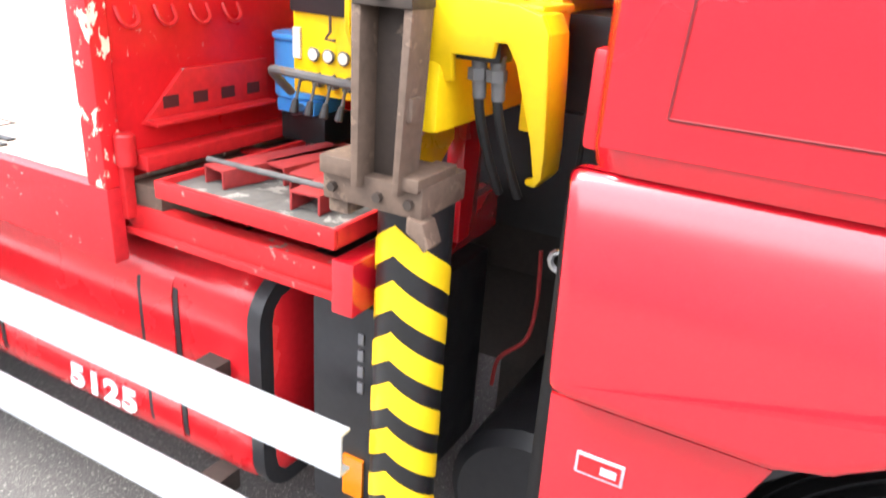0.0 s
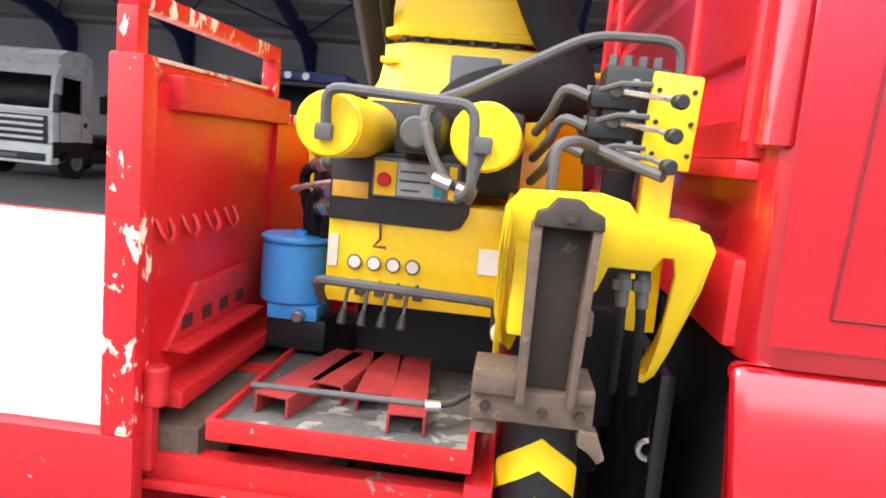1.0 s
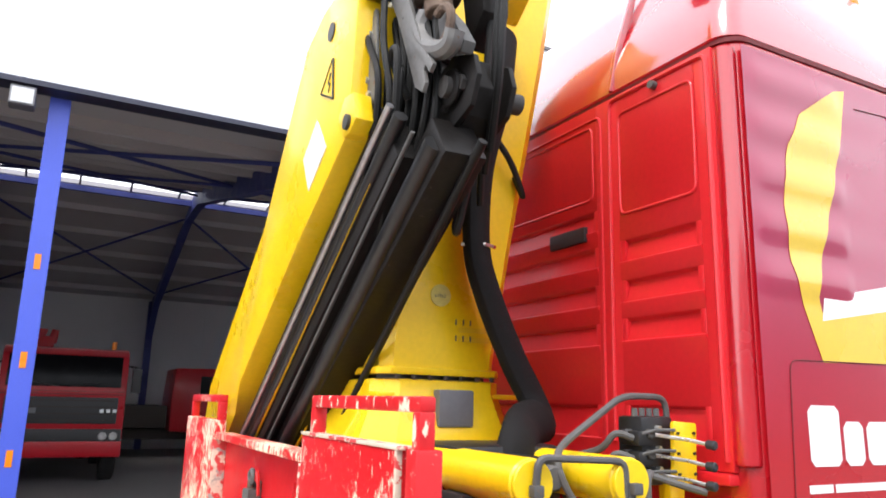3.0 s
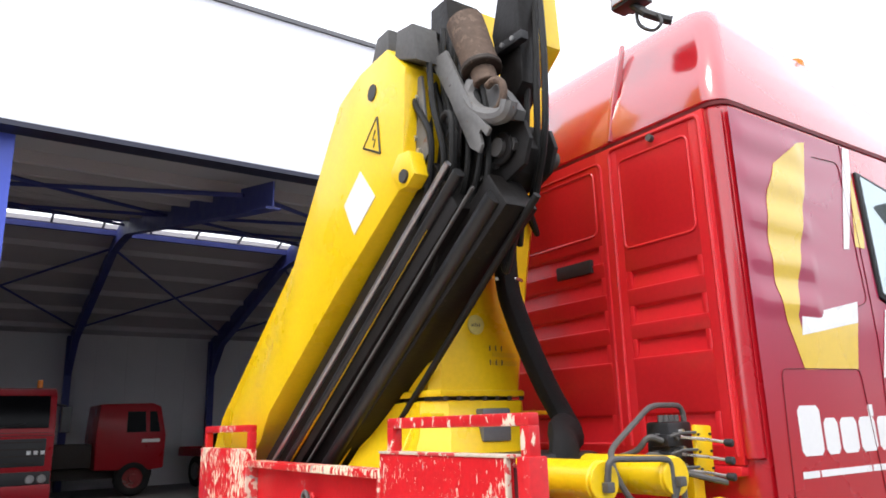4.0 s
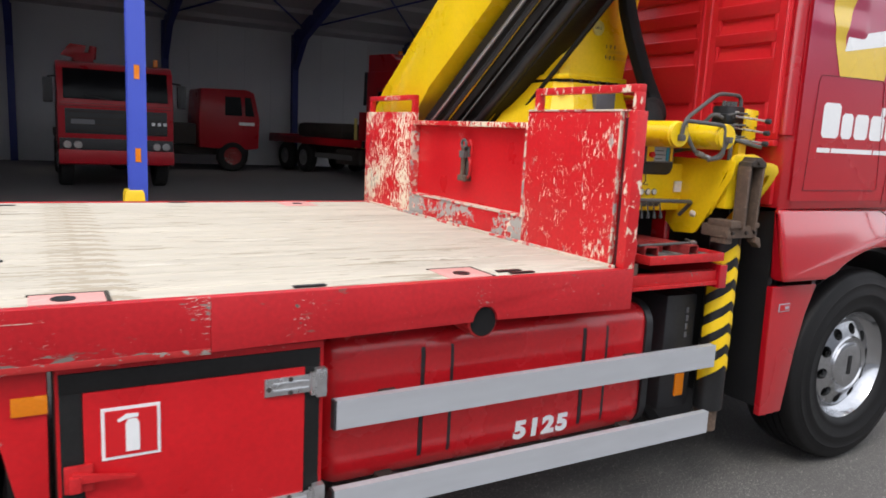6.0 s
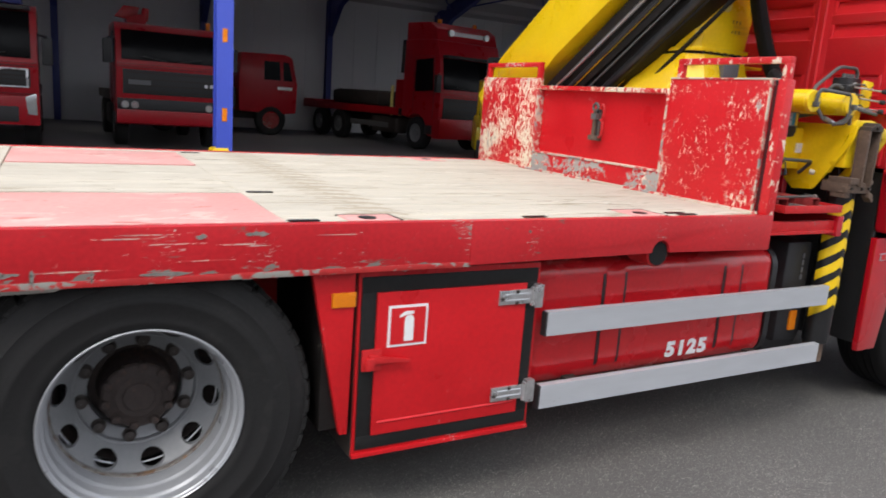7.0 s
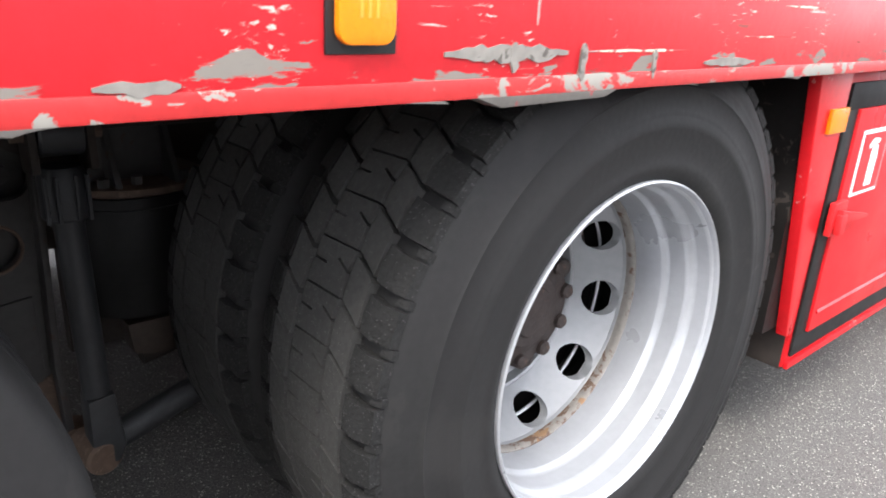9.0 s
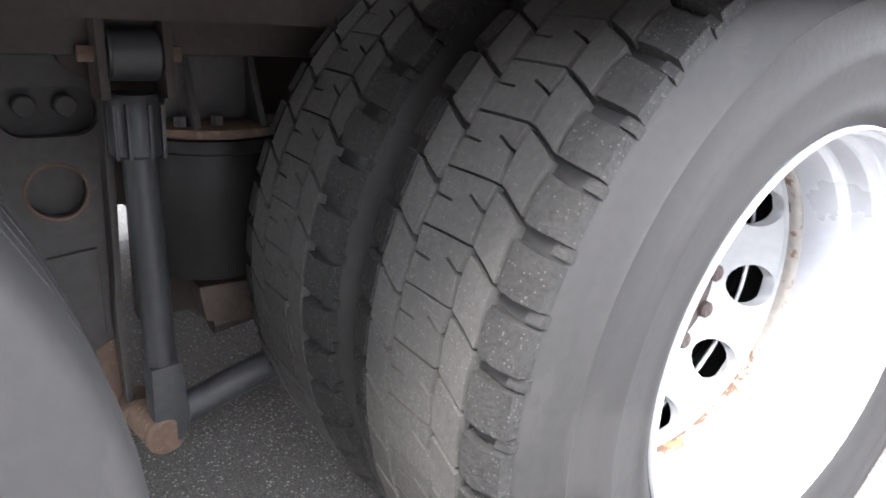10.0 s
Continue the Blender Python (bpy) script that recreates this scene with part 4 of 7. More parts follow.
lathe([(0.2545, 0.2), (0.2595, 0.197), (0.26, 0.182), (0.2575, 0.177), (0.255, 0.18), (0.254, 0.186)], 96, disc)
lathe([(0.19, 0.266), (0.1925, 0.2625), (0.189, 0.261), (0.1855, 0.264), (0.184, 0.284), (0.178, 0.288), (0.152, 0.289), (0.147, 0.292), (0.146, 0.312)], 64, disc)
disc_mesh = mesh_of("wheel_disc", disc, disc_paint, 40)
hub_mesh = mesh_of("hub", lathe([(0.146, 0.345), (0.12, 0.34), (0.111, 0.325), (0.108, 0.24), (0.111, 0.23), (0.11, 0.216), (0.103, 0.209), (0.075, 0.206), (0.068, 0.2), (0.05, 0.199), (0.046, 0.194), (0.02, 0.192), (0.001, 0.192)], 40), hub_rust)
hub_bolt_mesh = mesh_of("hub_bolt", cyl((0, 0.016, 0), (0, -0.018, 0), 0.0165, 0.0145, 8, 0.004), hub_rust)
nut_mesh = mesh_of("wheel_nut", lathe([(0.001, -0.03), (0.012, -0.0295), (0.0175, -0.026), (0.0195, -0.02), (0.02, -0.008), (0.0235, -0.006), (0.024, 0.003)], 14), nut_steel)


def dual_wheel(x):
    """A twin rear wheel: the deep outer rim with hub and nuts, and the inner tyre behind it."""
    w = part("rear_wheel", dish_mesh, None, truck, "silver deep-dish steel rim on a twin drive tyre", at=(x, 0.066, 0.48))
    part("wheel_disc", disc_mesh, None, w, "silver disc with ten round hand holes")
    part("tyre", tyre_mesh, None, w, "black drive tyre with a worn block tread", at=(0, -0.001, 0))
    part("tread", tread_mesh, None, w, "dusty block tread", at=(0, -0.001, 0))
    for row in shoulder_meshes:
        part("shoulder_tread", row, None, w, "dark rough shoulder blocks", at=(0, -0.001, 0))
    hub = part("hub", hub_mesh, None, w, "rusty brown hub")
    for k in range(10):
        a = 2 * math.pi * (k + 0.5 + HOLE_PHASE) / 10
        part("wheel_nut", nut_mesh, None, w, at=(0.1675 * math.cos(a), 0.29, 0.1675 * math.sin(a)))
        part("hub_bolt", hub_bolt_mesh, None, hub, at=(0.1 * math.cos(a), 0.214, 0.1 * math.sin(a)))
    part("tyre", tyre_mesh, None, w, "inner twin tyre", at=(0, 0.345, 0))
    part("tread", tread_mesh, None, w, "dusty block tread", at=(0, 0.345, 0))
    for row in shoulder_meshes:
        part("shoulder_tread", row, None, w, "dark rough shoulder blocks", at=(0, 0.345, 0))
    part("weld_ring", lathe([(0.2595, 0.158), (0.2565, 0.157), (0.2545, 0.16), (0.2535, 0.17), (0.2555, 0.181)], 80), rust_ring, w, "rusty weld ring inside the rim")
    part("back_ring", lathe([(0.262, 0.29), (0.24, 0.315), (0.226, 0.335), (0.222, 0.36)], 64), hub_rust, w, "dark ring behind the hand holes")
    part("inner_lip", lathe([(0.256, 0.242), (0.253, 0.238), (0.249, 0.241), (0.252, 0.246), (0.256, 0.242)], 64), rim_paint, w, "bright edge of the inner rim behind the hand holes")
    part("inner_rim", lathe([(0.29, 0.345), (0.275, 0.35), (0.262, 0.36), (0.255, 0.5), (0.2, 0.52), (0.05, 0.53)], 48), rim_paint, w, "inner twin rim")
    part("brake_drum", lathe([(0.205, 0.34), (0.21, 0.35), (0.21, 0.5)], 40), rust, w, "rusty brake drum")
    return w


dual_wheel(-2.542)

plain = bmesh.new()
lathe([(0.287, 0.03), (0.303, 0.012), (0.305, 0.004), (0.298, 0.0), (0.286, 0.01), (0.27, 0.03), (0.25, 0.065), (0.235, 0.075)], 72, plain)
merge(plain, ring_with_holes(0.158, 0.236, 0.034, 0.199, 10, 0.075, 0.06, 0.0, 0.03))
lathe([(0.158, 0.06), (0.152, 0.045), (0.145, 0.04), (0.1, 0.04)], 48, plain)
plain_mesh = mesh_of("rim", plain, disc_paint, 40)
cap = bmesh.new()
lathe([(0.11, 0.045), (0.105, 0.0), (0.095, -0.04), (0.07, -0.055), (0.001, -0.058)], 32, cap)
cap_mesh = mesh_of("hub", cap, chassis)
cover = cyl((0, 0.004, 0), (0, -0.04, 0), 0.02, 0.015, 14, 0.003)
cover_mesh = mesh_of("nut_cover", cover, bright_steel)
smooth_tyre = bmesh.new()
lathe(tyre_profile(R, W, True), 72, smooth_tyre)
smooth_mesh = mesh_of("tyre", smooth_tyre, clean_rubber, 60)
dusty_mesh = mesh_of("tyre", lathe(tyre_profile(R, W, True), 72), rubber, 60)


front_disc = bmesh.new()
lathe([(0.287, 0.03), (0.299, 0.012), (0.301, 0.004), (0.296, 0.0), (0.286, 0.008), (0.276, 0.03), (0.262, 0.056), (0.246, 0.068), (0.232, 0.062), (0.222, 0.05)], 72, front_disc)
merge(front_disc, ring_with_holes(0.15, 0.2225, 0.029, 0.186, 10, 0.05, 0.024, 0.3, 0.03))
lathe([(0.15, 0.024), (0.143, 0.016), (0.136, 0.018), (0.13, 0.026), (0.122, 0.027), (0.116, 0.018), (0.1, 0.013), (0.05, 0.011), (0.001, 0.011)], 48, front_disc)
front_mesh = mesh_of("rim", front_disc, polished_rim, 25)


def single_wheel(name, x, label, flat=False):
    w = part(name, front_mesh if flat else plain_mesh, None, truck, label, at=(x, 0.08, 0.48))
    part("tyre", smooth_mesh if flat else dusty_mesh, None, w, "black tyre" if flat else "dusty black tyre", at=(0, -0.01, 0))
    if flat:
        part("cover_slot", box(-0.012, 0.012, 0.006, 0.0125, -0.05, 0.05, 0.002), black_paint, w, "dark slot in the wheel cover")
    else:
        part("hub", cap_mesh, None, w, "dark hub cap")
    for k in range(0 if flat else 10):
        a = 2 * math.pi * (k + 0.5) / 10
        part("nut_cover", cover_mesh, None, w, "chrome nut cover", at=(0.132 * math.cos(a), 0.04, 0.132 * math.sin(a)))
    part("brake_drum", cyl((0, 0.115, 0), (0, 0.28, 0), 0.255), black_paint, w)
    return w


single_wheel("trailing_wheel", -3.83, "silver steel wheel of the trailing axle")
single_wheel("front_wheel", 1.72, "silver steel front wheel with a flat cover disc", True)
for x in (-2.556, -3.83, 1.72):
    part("axle", cyl((x, 0.4, 0.48), (x, 2.1, 0.48), 0.09), chassis, truck, "dark axle tube")
for x in (-2.556, -3.83, 1.72):
    w = part("far_wheel", smooth_mesh, None, truck, "dark tyre on the far side", at=(x, 2.12, 0.48))
    part("disc", cyl((0, 0.1, 0), (0, 0.2, 0), 0.3), chassis, w)

# suspension between the rear wheels
SX = -3.268
plate = prism([(SX, 0.77), (SX, 0.707)] + arc(SX - 0.034, 0.668, 0.039, 90, 270, 10) + [(SX, 0.629), (SX, 0.584)] + arc(SX, 0.54, 0.044, 90, 270, 16)[1:] + [(SX, 0.1), (SX - 0.01, 0.1), (SX - 0.1, 0.55), (SX - 0.13, 0.77)], "y", 0.93, 0.955)
prism([(SX, 0.77), (SX + 0.082, 0.77), (SX + 0.076, 0.54), (SX + 0.07, 0.3), (SX + 0.08, 0.12), (SX + 0.06, 0.06), (SX, 0.095), (SX, 0.496)] + arc(SX, 0.54, 0.044, -90, 90, 16)[1:] + [(SX, 0.629)] + arc(SX + 0.034, 0.668, 0.039, -90, 90, 10) + [(SX, 0.707)], "y", 0.93, 0.955, bm=plate)
sus = part("suspension_bracket", plate, sus_grey, truck, "grey pressed suspension bracket with holes")
part("flange", prism([(SX - 0.13, 0.77), (SX - 0.115, 0.77), (SX + 0.005, 0.1), (SX - 0.01, 0.1)], "y", 0.895, 0.935, 0.003), sus_grey, sus)
part("flange", prism([(SX + 0.071, 0.77), (SX + 0.084, 0.77), (SX + 0.074, 0.3), (SX + 0.083, 0.12), (SX + 0.07, 0.1), (SX + 0.062, 0.3)], "y", 0.885, 0.935, 0.003), sus_grey, sus)
part("hole_rim", tube([(SX + 0.046 * math.cos(a * 0.2618), 0.93, 0.54 + 0.046 * math.sin(a * 0.2618)) for a in range(25)], 0.0035, 6), rust, sus, "rusty rim of the hole")
part("inner_plate", box(SX - 0.1, SX + 0.07, 0.97, 0.982, 0.42, 0.76, 0.002), sus_grey, sus)
for x in (SX - 0.03, SX + 0.028):
    part("plate_bolt", cyl((x, 0.972, 0.674), (x, 0.945, 0.674), 0.018, None, 16, 0.003), sus_grey, sus)
part("pressed_field", prism([(SX - 0.035, 0.43), (SX + 0.05, 0.44), (SX + 0.052, 0.28), (SX + 0.045, 0.255), (SX + 0.02, 0.27)], "y", 0.922, 0.935, 0.005), sus_grey, sus, "raised pressed field")
part("rust_patch", prism([(SX + 0.03, 0.25), (SX + 0.068, 0.27), (SX + 0.075, 0.12), (SX + 0.045, 0.09)], "y", 0.926, 0.932, 0.002), rust, sus, "rusty lower corner")
part("pin_boss", cyl((SX + 0.088, 0.94, 0.122), (SX + 0.088, 0.87, 0.122), 0.036, None, 20, 0.006), rust, sus, "rusty pin boss")
part("small_hole", cyl((SX + 0.035, 0.922, 0.2), (SX + 0.035, 0.9255, 0.2), 0.006, seg=10), black_paint, sus)
part("top_beam", box(-4.6, -2.9, 0.96, 1.0, 0.8, 0.9, 0.01), chassis, sus)
part("side_brace", prism([(SX - 0.2, 0.75), (SX - 0.16, 0.75), (SX - 0.09, 0.4), (SX - 0.11, 0.4)], "y", 0.98, 1.0, 0.003), chassis, sus)
DX = -3.171
damper = part("shock_absorber", cyl((DX + 0.014, 0.8, 0.23), (DX, 0.8, 0.68), 0.0255, None, 24, 0.004), damper_grey, truck, "dark grey shock absorber")
part("dust_cover", loft([[(DX + r * math.cos(math.pi * k / 12), 0.8 + r * math.sin(math.pi * k / 12), z) for k in range(24)] for r, z in ((0.034, 0.622), (0.039, 0.627), (0.039, 0.7), (0.033, 0.715))]), damper_grey, damper)
for x in (-0.036, -0.018, 0.012, 0.03):
    part("cover_rib", box(DX + x - 0.003, DX + x + 0.003, 0.757, 0.768, 0.624, 0.704, 0.002), damper_grey, damper)
for x in (-0.05, 0.04):
    part("mount", prism([(0.765, 0.71), (0.84, 0.7), (0.86, 0.87), (0.78, 0.87)], "x", DX + x, DX + x + 0.014, 0.004), chassis, damper)
part("mount", box(DX - 0.05, DX + 0.05, 0.83, 0.86, 0.76, 0.88, 0.006), chassis, damper)
part("bush", cyl((DX - 0.034, 0.8, 0.77), (DX + 0.038, 0.8, 0.77), 0.038, None, 18, 0.004), damper_grey, damper)
part("mount_bolt", cyl((DX - 0.07, 0.8, 0.77), (DX + 0.07, 0.8, 0.77), 0.0125, seg=6), rust, damper)
part("lower_clevis", prism([(DX - 0.012, 0.27), (DX + 0.038, 0.275), (DX + 0.05, 0.16), (DX + 0.035, 0.12), (DX - 0.005, 0.12), (DX - 0.012, 0.15)], "y", 0.77, 0.83, 0.008), damper_grey, damper)
part("eye", cyl((DX - 0.004, 0.86, 0.14), (DX + 0.008, 0.768, 0.14), 0.036, None, 20, 0.006), rust, damper, "rusty lower eye")
part("anti_roll_bar", tube(smooth_line([(DX + 0.01, 0.81, 0.15), (DX + 0.08, 0.81, 0.17), (DX + 0.22, 0.82, 0.205), (-2.6, 0.85, 0.27)]), 0.029, 14), damper_grey, truck, "grey anti-roll bar")
bel = part("air_spring", lathe([(0.03, 0.356), (0.085, 0.36), (0.12, 0.372), (0.136, 0.41), (0.138, 0.47), (0.141, 0.475), (0.14, 0.57), (0.133, 0.6), (0.142, 0.605), (0.142, 0.625), (0.02, 0.63)], 40), hose_rubber, truck, "black rubber air spring")
bel.matrix_basis = Matrix.Translation((-3.01, 0.98, 0.0)) @ Euler((radians(90), 0, 0)).to_matrix().to_4x4()
part("top_plate", lathe([(0.001, 0.0), (0.146, 0.0), (0.152, 0.005), (0.152, 0.016), (0.14, 0.022), (0.001, 0.022)], 40), rust, bel, "rusty plate over the air spring", at=(0, 0.63, 0))
post = part("spring_post", prism([(-3.11, 0.652), (-2.93, 0.652), (-2.95, 0.75), (-2.945, 0.9), (-3.08, 0.9), (-3.085, 0.75)], "y", 0.9, 0.93, 0.006), sus_grey, truck, "dusty spring bracket with bolts")
part("gusset", prism([(0.83, 0.652), (0.9, 0.652), (0.9, 0.78)], "x", -3.075, -3.063, 0.002), sus_grey, post)
part("gusset", prism([(0.83, 0.652), (0.9, 0.652), (0.9, 0.78)], "x", -2.965, -2.953, 0.002), sus_grey, post)
for x in (-3.09, -3.03, -2.94):
    part("plate_bolt", cyl((x, 0.855, 0.652), (x, 0.855, 0.668), 0.011, seg=6), sus_grey, post)
part("frame_bolt", cyl((-2.977, 0.902, 0.79), (-2.977, 0.875, 0.79), 0.02, None, 6), chassis, post)
part("bolt_hole", cyl((-3.047, 0.902, 0.787), (-3.047, 0.896, 0.787), 0.009, seg=12), black_paint, post)
part("spring_arm", tube([(-3.03, 0.95, 0.26), (-2.8, 0.95, 0.3), (-2.6, 0.9, 0.42)], 0.035, 10), chassis, truck, "dark trailing arm")
part("rusty_lug", prism([(-3.07, 0.36), (-2.95, 0.36), (-2.95, 0.3), (-2.995, 0.275), (-3.06, 0.29)], "y", 0.87, 0.93, 0.008), dark_rust, truck, "rusty bracket below the air spring")
# added dark panel: blocks far-side light below the deck, open at one slit
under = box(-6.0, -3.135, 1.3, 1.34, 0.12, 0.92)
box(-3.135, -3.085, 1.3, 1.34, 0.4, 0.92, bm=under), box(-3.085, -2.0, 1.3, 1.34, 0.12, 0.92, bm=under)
part("under_panel", under, chassis, truck, "added dark panel keeping far-side light from under the deck")

# tank and box on the far side, seen only as dark shapes under the deck
part("far_tank", box(-1.1, 0.3, 1.76, 2.35, 0.36, 0.9, 0.08, seg=3), red_tank, truck, "dark tank on the far side")
part("far_toolbox", box(-1.88, -1.15, 1.88, 2.42, 0.25, 0.91, 0.008), red_box, truck, "toolbox on the far side")

# cab
def plan(z, x0, x1, inset, r=0.07, n=5):
    y0, y1 = 0.05 + inset, 2.43 - inset
    x0 += inset * 0.4
    pts = []
    for cx, cy, a in ((x1 - 0.28, y1 - 0.28, 0), (x0 + r, y1 - r, 90), (x0 + r, y0 + r, 180), (x1 - 0.28, y0 + 0.28, 270)):
        rr = r if cx < (x0 + x1) / 2 else 0.28
        pts += [(cx + rr * math.cos(radians(a + 90 * k / n)), cy + rr * math.sin(radians(a + 90 * k / n)), z) for k in range(n + 1)]
    return pts


XB, XF = 0.972, 2.74
cab = part("cab", loft([plan(1.3, XB, XF, 0.01), plan(1.33, XB, XF, 0), plan(1.9, XB, XF - 0.01, 0), plan(2.2, XB, XF - 0.06, 0), plan(2.77, XB, XF - 0.2, 0), plan(2.785, XB, XF - 0.2, 0.004)]), red_gloss, truck, "glossy red high-roof truck cab")
hood = loft([plan(2.792, XB - 0.008, 2.56, 0.014), plan(2.8, XB - 0.014, 2.56, 0.0), plan(2.87, XB - 0.012, 2.58, 0.006), plan(3.0, XB + 0.03, 2.6, 0.03), plan(3.15, XB + 0.075, 2.58, 0.07), plan(3.235, XB + 0.1, 2.54, 0.1), plan(3.262, XB + 0.11, 2.5, 0.125), plan(3.272, XB + 0.13, 2.46, 0.16), plan(3.3, XB + 0.16, 2.3, 0.42), plan(3.33, XB + 0.3, 2.0, 0.75)])
for v in hood.verts:
    # the roof falls towards the windscreen
    v.co.z = 2.8 + (v.co.z - 2.8) * (1 - 0.37 * max(0.0, (v.co.x - 1.0) / 1.45) ** 2.45)
part("roof", hood, roof_paint, cab, "raised red roof", sharp=24)
part("roof_joint", loft([plan(2.782, XB - 0.006, 2.57, -0.002), plan(2.796, XB - 0.006, 2.56, -0.002)]), red_seam, cab)
for y in (0.53, 1.95):
    part("roof_step", prism([(XB - 0.03, 2.798), (XB + 0.012, 2.798), (XB + 0.12, 3.25), (XB + 0.1, 3.25), (XB + 0.004, 2.95)], "y", y - 0.008, y + 0.008, 0.003), roof_paint, cab)

# pressed back wall: lands stand proud of pockets that slope back out towards a bright lower lip
LAND, POCKET = XB - 0.019, XB - 0.002
BAYS = ((0.175, 0.505, (2.275, 2.147, 2.027, 1.765)), (0.61, 1.87, (2.4, 2.275, 2.147, 2.02, 1.765)), (1.975, 2.305, (2.275, 2.147, 2.027, 1.765)))


def rear_bay(y0, y1, tops):
    """One bay of the back wall: a folded sheet with a pocket below each of the heights."""
    line = [(LAND, 2.775)]
    for z in tops:
        deep = 0.068 if z > 1.9 else 0.1
        line += [(LAND, z + 0.006), (LAND + 0.004, z), (POCKET - 0.001, z - 0.006), (POCKET - 0.001, z - 0.014), (LAND + 0.0045, z - deep + 0.004), (LAND - 0.0035, z - deep), (LAND - 0.004, z - deep - 0.006), (LAND, z - deep - 0.016)]
    line += [(LAND, 1.605), (XB + 0.004, 1.605), (XB + 0.004, 2.775)]
    part("rear_sheet", prism(line, "y", y0, y1), red_rear, cab, "pressed red back wall sheet with ribs", sharp=50)
    for z in tops:
        deep = 0.068 if z > 1.9 else 0.1
        for y, s in ((y0, 1), (y1, -1)):
            part("pocket_end", prism([(LAND + 0.001, z + 0.004), (LAND + 0.001, z - deep), (POCKET + 0.001, z - 0.008)], "y", y, y + s * 0.022, 0.004), red_rear, cab)


for y0, y1, tops in BAYS:
    rear_bay(y0, y1, tops)
for y0, y1 in ((0.112, 0.175), (0.505, 0.61), (1.87, 1.975), (2.305, 2.368)):
    part("rear_sheet", box(LAND, XB + 0.004, y0, y1, 1.605, 2.775, 0.0015), red_rear, cab)


def press_line(pts, r=0.0055):
    part("rear_press_line", tube(round_corners([(LAND, y, z) for y, z in pts], 0.03), r, 8), red_rear, cab)


for y0, y1, z0, z1 in ((0.185, 0.497, 2.362, 2.705), (0.63, 1.85, 2.445, 2.705), (1.983, 2.295, 2.362, 2.705)):
    press_line([(y0, z0 + 0.1), (y0, z0), (y1, z0), (y1, z1), (y0, z1), (y0, z0 + 0.1)])
press_line([(0.13, 1.63), (0.13, 2.76), (0.54, 2.765), (0.548, 1.66)], 0.0085), press_line([(2.35, 1.63), (2.35, 2.76), (1.94, 2.765), (1.932, 1.66)], 0.0085)
press_line([(0.588, 1.66), (0.588, 2.73), (1.892, 2.73), (1.892, 1.66)], 0.006)
part("rear_pillar", cyl((XB + 0.02, 0.098, 1.62), (XB + 0.02, 0.098, 2.77), 0.036, None, 20, 0.006), red_gloss, cab, "rounded red corner pillar")
part("rear_pillar", cyl((XB + 0.02, 2.382, 1.62), (XB + 0.02, 2.382, 2.77), 0.036, None, 20, 0.006), red_gloss, cab, "rounded red corner pillar")
part("rear_vent", box(LAND - 0.014, LAND + 0.004, 0.665, 0.86, 2.305, 2.358, 0.005), black_plastic, cab, "black air vent")
part("rear_shelf", box(XB - 0.034, XB + 0.05, 0.115, 2.365, 1.572, 1.602, 0.007), red_rear, cab)
part("rear_recess", box(XB + 0.012, XB + 0.05, 0.13, 2.35, 1.45, 1.572), red_rear, cab)
part("rear_skirt", box(XB - 0.018, XB + 0.05, 0.11, 2.37, 1.312, 1.452, 0.01), red_rear, cab)
part("rear_bolt", cyl((LAND, 0.33, 2.742), (LAND - 0.02, 0.33, 2.742), 0.013), bracket_grey, cab)


def ribbed(bm):
    """Lets a sheet on the cab's side follow the five shallow ribs pressed into it."""
    bmesh.ops.triangulate(bm, faces=bm.faces[:])
    cuts = [((0, 0, 2.04 + 0.142 * k / 10), (0, 0, 1)) for k in range(51)] + [((x, 0, 0), (1, 0, 0)) for x in (1.0, 1.02, 1.04, 1.06, 1.1, 1.2, 1.3, 1.37, 1.39, 1.41, 1.43)]
    for point, way in cuts:
        bmesh.ops.bisect_plane(bm, geom=bm.verts[:] + bm.edges[:] + bm.faces[:], dist=1e-5, plane_co=point, plane_no=way)
    for v in bm.verts:
        if 2.04 < v.co.z < 2.75:
            ends = min(max((v.co.x - 0.99) / 0.07, 0.0), max((1.44 - v.co.x) / 0.07, 0.0), 1.0)
            v.co.y -= 0.0065 * ends * ends * (3 - 2 * ends) * (0.5 - 0.5 * math.cos(2 * math.pi * (v.co.z - 2.04) / 0.142))
    return bm


# decals on the side: logo shapes, lettering as plain bars
def decal(name, pts, mat, level=1, label=""):
    y = 0.0454 - 0.0006 * level
    sheet = prism(pts, "y", y, y + 0.0005)
    part(name, ribbed(sheet) if level in (1, 4) else sheet, mat, cab, label, sharp=60)


decal("printed_film", [(1.0, 1.336), (2.3, 1.336), (2.42, 1.9), (2.4, 2.03), (2.2, 2.045), (1.98, 2.12), (1.83, 2.165), (1.77, 2.7), (1.75, 2.765), (1.0, 2.765)], magenta_film, 1, "magenta printed film fading to red")
decal("logo_field", [(1.455, 2.728), (1.4, 2.715), (1.33, 2.672), (1.23, 2.605), (1.165, 2.5), (1.135, 2.38), (1.13, 2.28), (1.14, 2.16), (1.18, 2.04), (1.243, 1.892), (1.585, 1.9), (1.645, 2.1), (1.26, 2.02), (1.245, 2.07), (1.28, 2.2), (1.33, 2.33), (1.375, 2.46), (1.42, 2.585)], yellow_logo, 4, "yellow curved logo shape")
decal("logo_band", [(1.255, 2.005), (1.635, 2.068), (1.655, 2.146), (1.27, 2.072)], white_film, 5, "white logo band")
decal("logo_field", [(1.905, 2.12), (1.96, 2.125), (2.02, 2.112), (2.07, 2.085), (2.098, 2.04), (2.09, 1.96), (2.055, 1.86), (1.79, 1.872)], yellow_logo, 4)
